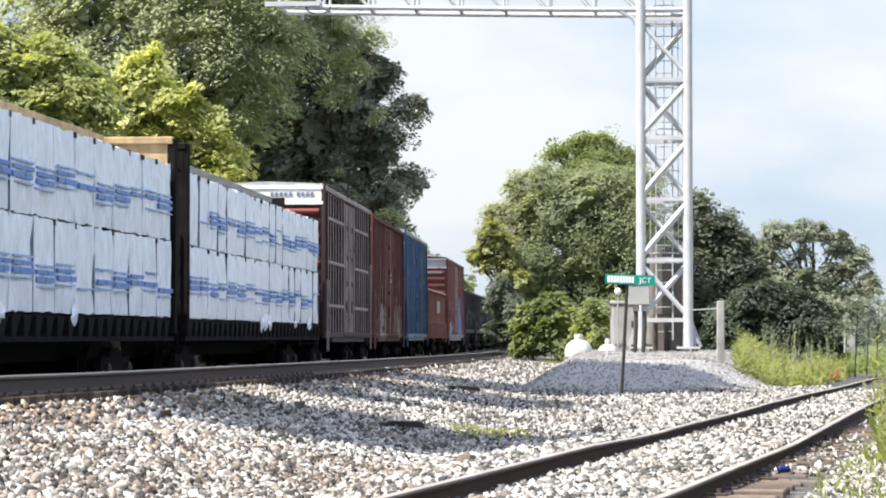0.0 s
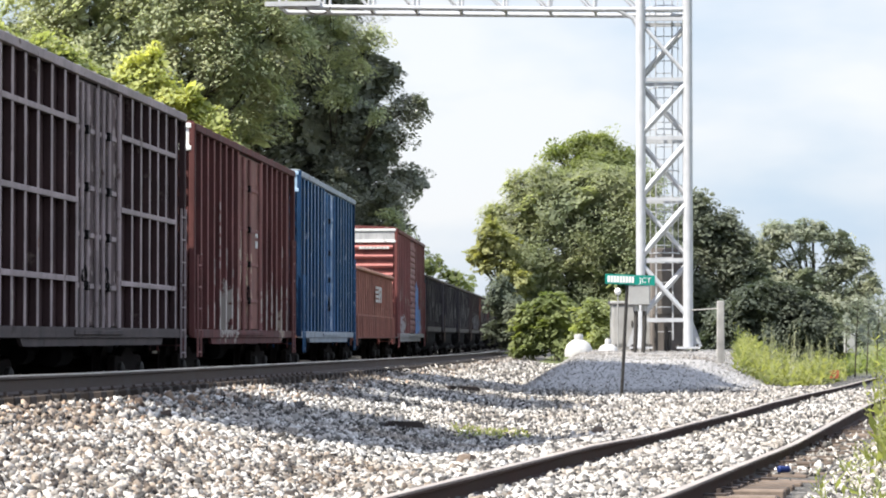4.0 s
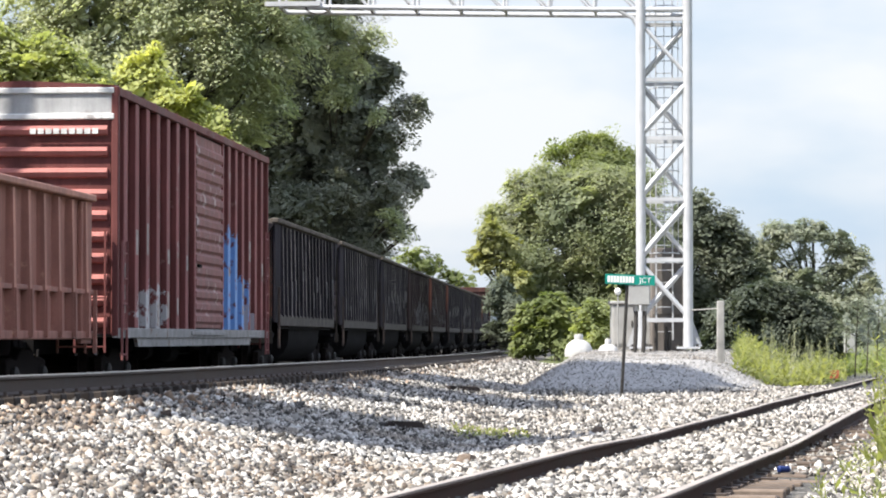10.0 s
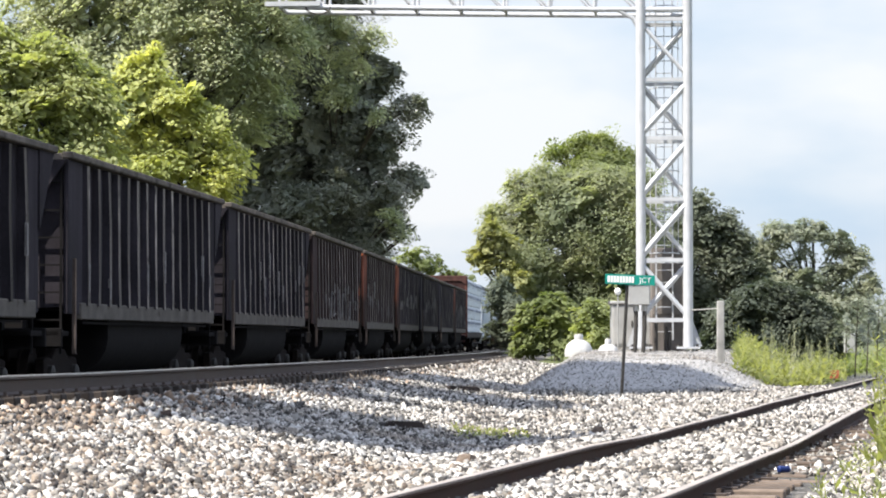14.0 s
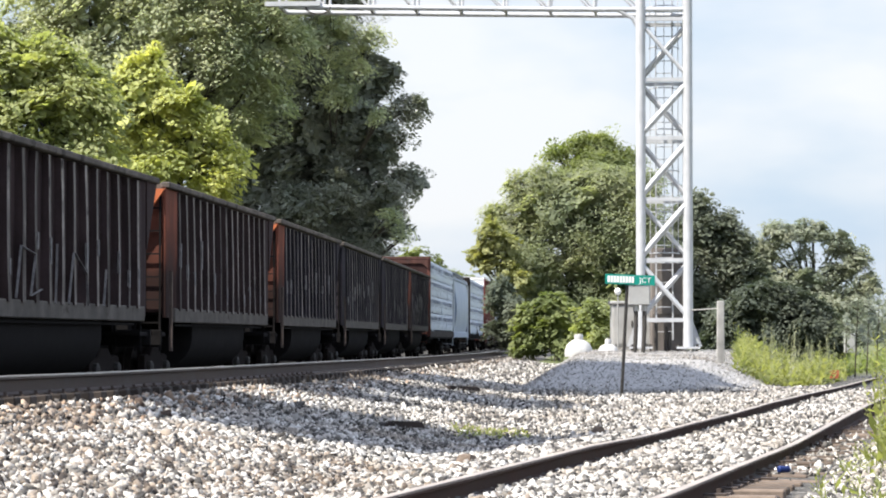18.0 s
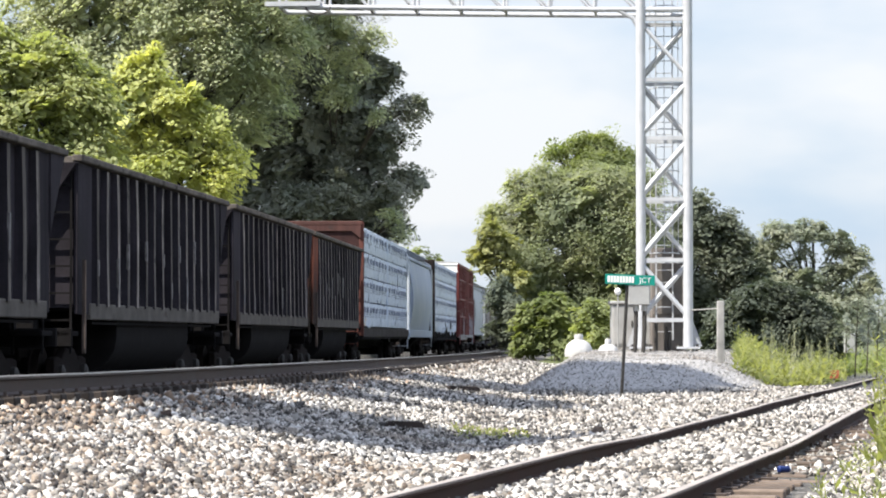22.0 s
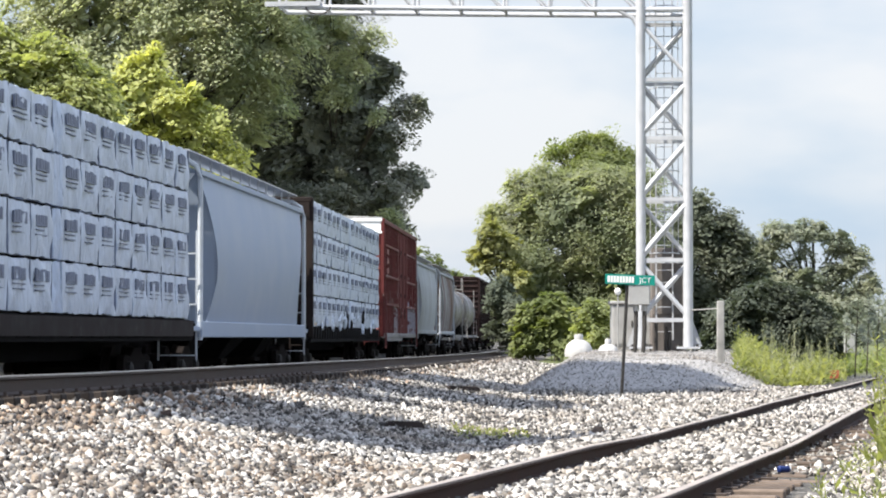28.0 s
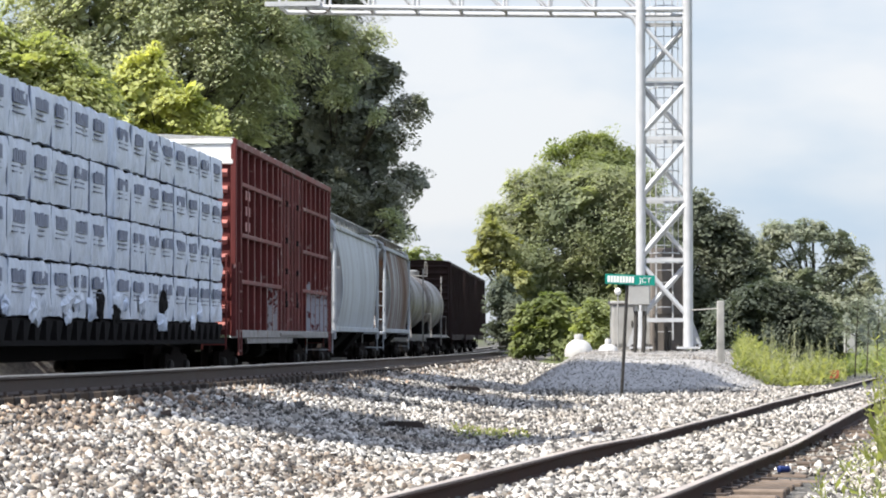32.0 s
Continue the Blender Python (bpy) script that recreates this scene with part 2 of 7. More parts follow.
# ---- mesh making ----
class Build:
    """Gathers corners and faces of one mesh."""

    def __init__(self):
        self.v, self.f = [], []

    def add(self, verts, faces):
        k = len(self.v)
        self.v += [tuple(v) for v in verts]
        self.f += [tuple(i + k for i in f) for f in faces]
        return self

    def box(self, x0, x1, y0, y1, z0, z1, taper=0.0, m=None):
        t = taper
        vs = [(x0, y0, z0), (x1, y0, z0), (x1, y1, z0), (x0, y1, z0), (x0 + t, y0 + t, z1), (x1 - t, y0 + t, z1), (x1 - t, y1 - t, z1), (x0 + t, y1 - t, z1)]
        if m is not None:
            vs = [m @ Vector(v) for v in vs]
        return self.add(vs, [(3, 2, 1, 0), (4, 5, 6, 7), (0, 1, 5, 4), (1, 2, 6, 5), (2, 3, 7, 6), (3, 0, 4, 7)])

    def beam(self, a, b, w, h=None):
        """A square bar from a to b."""
        a, b, h = Vector(a), Vector(b), h or w
        d = b - a
        q = d.to_track_quat("X", "Z").to_matrix().to_4x4()
        return self.box(0, d.length, -w / 2, w / 2, -h / 2, h / 2, m=Matrix.Translation(a) @ q)

    def tube(self, pts, radii, sides=8, caps=True):
        pts = [Vector(p) for p in pts]
        if not hasattr(radii, "__len__"):
            radii = [radii] * len(pts)
        rings = []
        for i, p in enumerate(pts):
            d = (pts[min(i + 1, len(pts) - 1)] - pts[max(i - 1, 0)]).normalized()
            up = Vector((0, 0, 1)) if abs(d.z) < 0.95 else Vector((1, 0, 0))
            a = d.cross(up).normalized()
            c = d.cross(a)
            rings.append([p + (a * math.cos(2 * math.pi * j / sides) + c * math.sin(2 * math.pi * j / sides)) * radii[i] for j in range(sides)])
        fs = []
        for i in range(len(pts) - 1):
            for j in range(sides):
                k = (j + 1) % sides
                fs.append((i * sides + j, (i + 1) * sides + j, (i + 1) * sides + k, i * sides + k))
        if caps:
            fs.append(tuple(range(sides)))
            fs.append(tuple(reversed(range((len(pts) - 1) * sides, len(pts) * sides))))
        return self.add([v for r in rings for v in r], fs)

    def lathe(self, profile, axis="z", sides=20, at=(0, 0, 0)):
        """profile: radius, height pairs."""
        vs, fs = [], []
        for r, h in profile:
            for j in range(sides):
                a = 2 * math.pi * j / sides
                p = (r * math.cos(a), r * math.sin(a), h)
                p = {"z": p, "x": (p[2], p[0], p[1]), "y": (p[1], p[2], p[0])}[axis]
                vs.append((p[0] + at[0], p[1] + at[1], p[2] + at[2]))
        for i in range(len(profile) - 1):
            for j in range(sides):
                k = (j + 1) % sides
                fs.append((i * sides + j, i * sides + k, (i + 1) * sides + k, (i + 1) * sides + j))
        fs.append(tuple(reversed(range(sides))))
        fs.append(tuple(range((len(profile) - 1) * sides, len(profile) * sides)))
        return self.add(vs, fs)

    def extrude(self, outline, a, b, axis="x"):
        """A closed outline swept from a to b along an axis; for x the outline is in y, z; for y in x, z."""
        n = len(outline)
        put = (lambda u, w, d: (d, u, w)) if axis == "x" else (lambda u, w, d: (u, d, w))
        vs = [put(u, w, a) for u, w in outline] + [put(u, w, b) for u, w in outline]
        fs = [(i, (i + 1) % n, n + (i + 1) % n, n + i) for i in range(n)]
        return self.add(vs, fs + [tuple(reversed(range(n))), tuple(range(n, 2 * n))])

    def mesh(self, name, mat, bevel=0.0, shade=False):
        me = bpy.data.meshes.new(name)
        me.from_pydata(self.v, [], self.f)
        bm = bmesh.new()
        bm.from_mesh(me)
        bmesh.ops.recalc_face_normals(bm, faces=bm.faces)
        if bevel > 0:
            es = [e for e in bm.edges if len(e.link_faces) == 2 and e.calc_face_angle(0) > 0.6]
            bmesh.ops.bevel(bm, geom=es, offset=bevel, segments=1, affect="EDGES", clamp_overlap=True)
        bm.to_mesh(me)
        bm.free()
        if shade:
            me.polygons.foreach_set("use_smooth", [True] * len(me.polygons))
            me.set_sharp_from_angle(angle=radians(38))
        me.materials.append(mat)
        return me


def part(name, b, mat, parent, label="", bevel=0.0, shade=False, m=None):
    """One mesh object under a thing or a part. b: a Build, or a mesh to share."""
    me = b.mesh(name, mat, bevel, shade) if isinstance(b, Build) else b
    ob = new(name, me)
    ob.parent = parent
    if m is not None:
        ob.matrix_basis = m
    if label:
        ob["label"] = label
    return ob


def thing(name, label, category, group="", at=None, kind=""):
    ob = new(name)
    ob.empty_display_size = 0.3
    if at is not None:
        ob.matrix_basis = at
    return tagged(ob, label, category, group, kind)


def raw_mesh(name, verts, quads, mat):
    """A large mesh from arrays of corners and four-sided faces."""
    me = bpy.data.meshes.new(name)
    verts, quads = np.asarray(verts, np.float32), np.asarray(quads, np.int32)
    k = quads.shape[1]
    me.vertices.add(len(verts))
    me.vertices.foreach_set("co", verts.ravel())
    me.loops.add(quads.size)
    me.loops.foreach_set("vertex_index", quads.ravel())
    me.polygons.add(len(quads))
    me.polygons.foreach_set("loop_start", np.arange(0, quads.size, k, dtype=np.int32))
    me.update(calc_edges=True)
    me.validate()
    me.materials.append(mat)
    return me


# ---- palette ----
M_GROUND = ground_material()
M_STONE = stone_material("crushed_limestone", (0.042, 0.039, 0.036), (0.22, 0.207, 0.188), (0.51, 0.49, 0.455))
M_STONE_PAD = stone_material("fine_grey_gravel", (0.19, 0.186, 0.182), (0.25, 0.245, 0.238), (0.345, 0.338, 0.326))
M_STONE_RUST = stone_material("rust_dusted_limestone", (0.06, 0.04, 0.03), (0.20, 0.142, 0.10), (0.36, 0.275, 0.205))
M_RAIL_OLD = surface("siding_rail_rust", (0.044, 0.027, 0.022), 0.85, 0.0, 0.3, 1.5, 40, 0.15, spec=0.1)
M_RAIL = surface("rail_steel_rusty", (0.060, 0.046, 0.039), 0.8, 0.0, 0.25, 1.5, 40, 0.15)
M_RAILHEAD = surface("rail_head_worn", (0.42, 0.38, 0.34), 0.38, 0.8, 0.15, 2, 60, 0.05)
M_RAILHEAD_OLD = surface("rail_head_dull", (0.36, 0.31, 0.27), 0.6, 0.4, 0.2, 2, 50, 0.1)
M_TIE = surface("tie_timber", (0.042, 0.034, 0.029), 0.9, 0, 0.35, 4, 35, 0.4, rand=0.4)
M_TIE_OLD = surface("tie_timber_old", (0.15, 0.115, 0.09), 0.9, 0, 0.35, 4, 35, 0.4, rand=0.4)
M_GALV = surface("galvanised_steel", (0.45, 0.455, 0.465), 0.5, 0.12, 0.10, 3, 50, 0.04)
M_CASE = surface("aluminium_case", (0.36, 0.355, 0.34), 0.55, 0.2, 0.12, 2, 30, 0.04)
M_CASE_OLD = surface("weathered_brown_case", (0.17, 0.15, 0.135), 0.7, 0.1, 0.2, 2, 30, 0.05, streak=0.4)
M_CONC = surface("pale_concrete", (0.62, 0.60, 0.56), 0.9, 0, 0.15, 3, 40, 0.2)
M_DOME = surface("weathered_white_concrete", (0.46, 0.455, 0.44), 0.85, 0, 0.15, 3, 30, 0.15, streak=0.3)
M_WHITE = surface("white_paint", (0.78, 0.78, 0.76), 0.6, 0, 0.08, 2, 30, 0.05)
M_POST = surface("weathered_post", (0.33, 0.32, 0.30), 0.9, 0, 0.25, 3, 30, 0.3, streak=0.5)
M_DARKPOST = surface("dark_steel_post", (0.06, 0.055, 0.05), 0.6, 0.3, 0.2, 3, 40, 0.1)
M_SIGN = surface("sign_green", (0.01, 0.22, 0.17), 0.45, 0, 0.10, 3, 30, 0.0)
M_RED = surface("faded_red", (0.40, 0.10, 0.06), 0.7, 0, 0.2, 3, 30, 0.05)
M_BLUECAN = surface("blue_tin", (0.015, 0.03, 0.12), 0.45, 0.3, 0.1, 3, 30, 0.0)
M_BARK = surface("bark", (0.055, 0.046, 0.038), 0.95, 0, 0.3, 3, 20, 0.5)

# ---- ground: one sheet out to the horizon ----
gy = np.concatenate([[-3000, -800, -200, -60, -20, 0], np.arange(4, 14, 1.0), np.arange(14, 62, 0.3), np.arange(62, 100, 0.8), np.arange(100, 240, 4), [260, 300, 400, 600, 1000, 1800, 3000]])
gx = np.concatenate([[-3000, -900, -300, -120, -70, -45], np.arange(-34, -12, 1.2), np.arange(-12, 13, 0.14), np.arange(13, 34, 1.2), [45, 70, 120, 300, 900, 3000]])
GX, GY = np.meshgrid(gx, gy)
GZ = ground_z(GX, GY)
ny, nx = GX.shape
ii = np.arange(ny * nx).reshape(ny, nx)
gq = np.stack([ii[:-1, :-1], ii[:-1, 1:], ii[1:, 1:], ii[1:, :-1]], -1).reshape(-1, 4)
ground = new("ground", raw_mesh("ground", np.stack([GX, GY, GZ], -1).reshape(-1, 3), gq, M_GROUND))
tagged(ground, "flat ground of pale crushed stone that turns to rough grass", "ground", kind="structure")
U = lateral(GX, GY)
SU = siding_u(GX, GY)
cover = np.clip(np.maximum(smooth(1.9, 3.0, SU) * smooth(25, 33, GY + 0.8 * SU), smooth(70, 85, GY) * (U > 5.4)), 0, 1)
cover = np.maximum(cover, smooth(4.5, 6.0, -U))
cover = np.maximum(cover, (GY > 56) * (SU < -1.8) * smooth(8.2, 9.2, GX - 0.12 * (GY - 60)))
pad = smooth(0.02, 0.25, pad_shape(GX, GY))
at = ground.data.attributes.new("pad", "FLOAT", "POINT")
at.data.foreach_set("value", pad.ravel().astype(np.float32))
at = ground.data.attributes.new("cover", "FLOAT", "POINT")
at.data.foreach_set("value", cover.ravel().astype(np.float32))
ground.data.polygons.foreach_set("use_smooth", [True] * len(ground.data.polygons))


# ---- rails and ties ----
def rail_sweep(points, top, height=0.18):
    """A T-shaped rail along points x, y; top gives the head's height."""
    prof = [(-0.075, 0), (0.075, 0), (0.075, 0.014), (0.012, 0.035), (0.010, height - 0.045), (0.036, height - 0.034), (0.036, height - 0.006), (-0.036, height - 0.006), (-0.036, height - 0.034), (-0.010, height - 0.045), (-0.012, 0.035), (-0.075, 0.014)]
    n = len(prof)
    b = Build()
    vs, fs = [], []
    for i, (x, y) in enumerate(points):
        x2, y2 = points[min(i + 1, len(points) - 1)]
        x1, y1 = points[max(i - 1, 0)]
        d = math.hypot(x2 - x1, y2 - y1)
        nx_, ny_ = (y2 - y1) / d, -(x2 - x1) / d
        z0 = float(top(y)) - height
        vs += [(x + nx_ * u, y + ny_ * u, z0 + w) for u, w in prof]
    for i in range(len(points) - 1):
        fs += [(i * n + j, i * n + (j + 1) % n, (i + 1) * n + (j + 1) % n, (i + 1) * n + j) for j in range(n)]
    b.add(vs, fs + [tuple(range(n)), tuple(range((len(points) - 1) * n, len(points) * n))])
    head = Build()
    vs, fs = [], []
    for i, (x, y) in enumerate(points):
        x2, y2 = points[min(i + 1, len(points) - 1)]
        x1, y1 = points[max(i - 1, 0)]
        d = math.hypot(x2 - x1, y2 - y1)
        nx_, ny_ = (y2 - y1) / d, -(x2 - x1) / d
        z = float(top(y))
        vs += [(x + nx_ * u, y + ny_ * u, z + w) for u, w in ((-0.037, -0.014), (-0.033, 0.0), (0.033, 0.0), (0.037, -0.014))]
    for i in range(len(points) - 1):
        fs += [(i * 4 + j, i * 4 + j + 1, (i + 1) * 4 + j + 1, (i + 1) * 4 + j) for j in range(3)]
    head.add(vs, fs)
    return b, head


def track(name, label, pts_of, tops, mat_head, tie_mat, s_ties, tie_pose, rail_h=0.18, mat_rail=M_RAIL):
    """tops: the head's height along the left and the right rail."""
    t = tagged(thing(name, label, "railway track"), kind="structure")
    for off, top in zip((-0.752, 0.752), tops):
        b, h = rail_sweep(pts_of(off), top, rail_h)
        r = part("rail", b, mat_rail, t, shade=True)
        part("rail_head", h, mat_head, r, "worn bare steel running surface")
    tb = Build().box(-0.10, 0.10, -1.27, 1.27, -0.17, 0.0).mesh("tie", tie_mat, 0.012)
    pb = Build().box(-0.09, 0.09, -0.17, 0.17, 0, 0.014).box(-0.07, -0.05, 0.09, 0.12, 0.014, 0.045).box(0.05, 0.07, -0.12, -0.09, 0.014, 0.045)
    pb = pb.mesh("tie_plate", M_RAIL)
    for i, s in enumerate(s_ties):
        m = tie_pose(s)
        o = part("tie", tb, tie_mat, t, m=m)
        if i < 60:
            for off in (-0.752, 0.752):
                part("tie_plate", pb, M_RAIL, o, m=pose(0, off, 0.002))
    return t


def main_points(c):
    return lambda off: [tuple(float(v) for v in line_at(s, c + off)[:2]) for s in np.concatenate([np.arange(-60, 130, 2.0), np.arange(130, 420, 8.0)])]


def main_tie(c, top, cant=0.0):
    def f(s):
        x, y, th = line_at(s, c)
        return pose(float(x), float(y), float(top(y)) - cant / 2 - 0.197, -math.degrees(cant / 1.504), 0, 90 - math.degrees(float(th)))
    return f


def inner_top(y):
    return near_top(y) - CANT


track("main_track", "near main line track with brown rails on pale ballast", main_points(NEAR_C), (inner_top, near_top), M_RAILHEAD, M_TIE, np.arange(-14, 90, 0.53), main_tie(NEAR_C, near_top, CANT))
far_top = lambda y: 0.0
track("main_track", "far main line track that carries the freight train", main_points(FAR_C), (far_top, far_top), M_RAILHEAD, M_TIE, np.arange(-10, 60, 0.53), main_tie(FAR_C, far_top))


def siding_points(off):
    return [(1.1 + off / 0.9788 + SIDING_SLOPE * (y - 20), y) for y in np.arange(-10, 72, 1.5)]


random.seed(5)


def siding_left(y):
    return float(np.interp(y, [18, 24.8, 28.4, 31, 36.6, 41, 48, 56, 72], [0.055, 0.058, 0.018, 0.032, 0.024, 0.040, 0.034, 0.008, 0.0]))


def siding_right(y):
    return float(np.interp(y, [16, 18.5, 22, 24.3, 27.2, 30.8, 35.6, 40.7, 60], [0.02, 0.004, -0.007, -0.02, -0.035, -0.008, 0.028, 0.055, 0.05]))


def siding_tie(y):
    return pose(1.1 + SIDING_SLOPE * (y - 20) + random.uniform(-0.1, 0.1), y + random.uniform(-0.05, 0.05), (siding_left(y) + siding_right(y)) / 2 - 0.157 + 0.012 - random.random() * 0.02, random.uniform(-1, 1), random.uniform(-1, 1), 90 - 11.8 + random.uniform(-3, 3))


siding = track("siding_track", "old siding with rusty rails and weathered ties", siding_points, (siding_left, siding_right), M_RAILHEAD_OLD, M_TIE_OLD, np.arange(8, 60, 0.52), siding_tie, rail_h=0.155, mat_rail=M_RAIL_OLD)


# ---- crushed stone ----
def stones(name, label, n, region, size, mat, seed, lift=0.5, keep=None, simple=False):
    """Loose broken stones strewn over a stretch of ground, as one object."""
    rng = np.random.default_rng(seed)
    x0, x1, y0, y1 = region
    x, y = rng.uniform(x0, x1, n), rng.uniform(y0, y1, n)
    if keep is not None:
        ok = keep(x, y, rng)
        x, y = x[ok], y[ok]
    n = len(x)
    z = ground_z(x, y)
    corner = np.array([(a, b, c) for c in (-1, 1) for b in (-1, 1) for a in (-1, 1)], float)
    if simple:
        corner = np.array([(1, 0, 0), (-1, 0, 0), (0, 1, 0), (0, -1, 0), (0, 0, 1), (0, 0, -1)], float) * 1.25
    v = corner[None] * rng.uniform(0.62, 1.0, (n, len(corner), 3))
    if simple:
        v += rng.uniform(-0.3, 0.3, v.shape)
    sz = size * rng.lognormal(0, 0.26, (n, 1, 1)) * np.stack([rng.uniform(0.9, 1.75, n), rng.uniform(0.65, 1.1, n), rng.uniform(0.35, 0.65, n)], -1)[:, None, :]
    v = v * sz * 0.5
    q = rng.normal(size=(n, 4))
    q /= np.linalg.norm(q, axis=1, keepdims=True)
    w, a, b, c = q.T
    R = np.stack([1 - 2 * (b * b + c * c), 2 * (a * b - w * c), 2 * (a * c + w * b), 2 * (a * b + w * c), 1 - 2 * (a * a + c * c), 2 * (b * c - w * a), 2 * (a * c - w * b), 2 * (b * c + w * a), 1 - 2 * (a * a + b * b)], -1).reshape(n, 3, 3)
    v = np.einsum("nij,nkj->nki", R, v)
    v += np.stack([x, y, z + size * lift * rng.uniform(-0.3, 1.0, n)], -1)[:, None, :]
    f = np.array([(0, 2, 3, 1), (4, 5, 7, 6), (0, 1, 5, 4), (1, 3, 7, 5), (3, 2, 6, 7), (2, 0, 4, 6)])
    if simple:
        f = np.array([(0, 2, 4), (2, 1, 4), (1, 3, 4), (3, 0, 4), (2, 0, 5), (1, 2, 5), (3, 1, 5), (0, 3, 5)])
    quads = (np.arange(n)[:, None, None] * len(corner) + f[None]).reshape(-1, f.shape[1])
    return tagged(new(name, raw_mesh(name, v.reshape(-1, 3), quads, mat)), label, "ballast", kind="stuff")


def open_ground(x, y, rng):
    u, su = lateral(x, y), siding_u(x, y)
    ok = (u > 3.62 + 0.75 * smooth(30, 42, y)) & (abs(abs(su) - 0.752) > 0.055)
    ok &= ~((su > 0.8) & (su < 1.40) & (y < 23.4) & (rng.random(len(x)) < 0.96))
    ok &= ~((su > 2.0) & (y > 27))
    ok &= abs(x) < 0.5 + 0.165 * y
    ok &= pad_shape(x, y) < 0.12 * rng.random(len(x)) + 0.02
    return ok & ((rng.random(len(x)) < 0.15) | (abs(su) > 1.35) | (abs(su) < 0.72) | (su < 0))


stones("ballast_stones", "pale broken limestone ballast beside the tracks", 84000, (-6.0, 6.0, 14.5, 30), 0.044, M_STONE, 11, keep=lambda x, y, r: open_ground(x, y, r) & ~((lateral(x, y) < 4.7) & (r.random(len(x)) < 0.8)))
stones("ballast_stones", "pale broken limestone ballast further along the tracks", 64000, (-4.5, 10.0, 30, 56), 0.058, M_STONE, 12, keep=open_ground, simple=True)
stones("ballast_stones", "pale ballast on the far shoulder of the near track", 16000, (-4.0, 6.0, 55, 100), 0.075, M_STONE, 18, keep=lambda x, y, r: (lateral(x, y) > 4.3 + 0.3 * r.random(len(x))) & (lateral(x, y) < 7.6) & (pad_shape(x, y) < 0.15) & (siding_u(x, y) < -1.6), simple=True)
stones("rust_stones", "brown rust-dusted ballast at the foot of the rail", 30000, (-7, 3.0, 14, 60), 0.048, M_STONE_RUST, 13, keep=lambda x, y, r: (lateral(x, y) > 3.55 + 0.75 * smooth(30, 38, y)) & (lateral(x, y) < 3.7 + 1.25 * r.random(len(x))))

stones("ballast_stones", "rust-stained ballast between the rails of the near track", 12000, (-4.0, 8.0, 48, 120), 0.085, M_STONE, 15, keep=lambda x, y, r: (lateral(x, y) > 0.7) & (lateral(x, y) < 4.3) & (abs(abs(lateral(x, y) - NEAR_C) - 0.752) > 0.09), simple=True)
M_STONE_DARK = stone_material("stained_limestone", (0.035, 0.027, 0.022), (0.14, 0.112, 0.088), (0.27, 0.228, 0.185))
stones("stained_stones", "dark brown stones against the foot of the rail", 9000, (-7, 2.0, 14, 46), 0.046, M_STONE_DARK, 17, keep=lambda x, y, r: (lateral(x, y) > 3.5) & (lateral(x, y) < 3.75 + 0.4 * r.random(len(x))))
stones("stained_stones", "dark brown stones along the far stretch of the rail", 24000, (-5.0, 6.0, 34, 115), 0.065, M_STONE_DARK, 19, keep=lambda x, y, r: (lateral(x, y) > 3.5) & (lateral(x, y) < 4.25 + 0.5 * r.random(len(x))), simple=True)
stones("stained_stones", "darker brown-stained stones scattered through the ballast", 11000, (-5.0, 0.8, 14.5, 25), 0.046, M_STONE_DARK, 16, keep=lambda x, y, r: open_ground(x, y, r) & (r.random(len(x)) < smooth(1.0, -1.5, x)))
stones("pad_gravel", "finer grey gravel on the raised pad of the signal tower", 26000, (-1.0, 8.5, 48, 72), 0.034, M_STONE_PAD, 14, keep=lambda x, y, r: pad_shape(x, y) > 0.02, simple=True)


# ---- signal tower with its arm over the tracks ----
TX0, TX1, TY, TZ = 4.80, 5.93, 68.0, 0.64


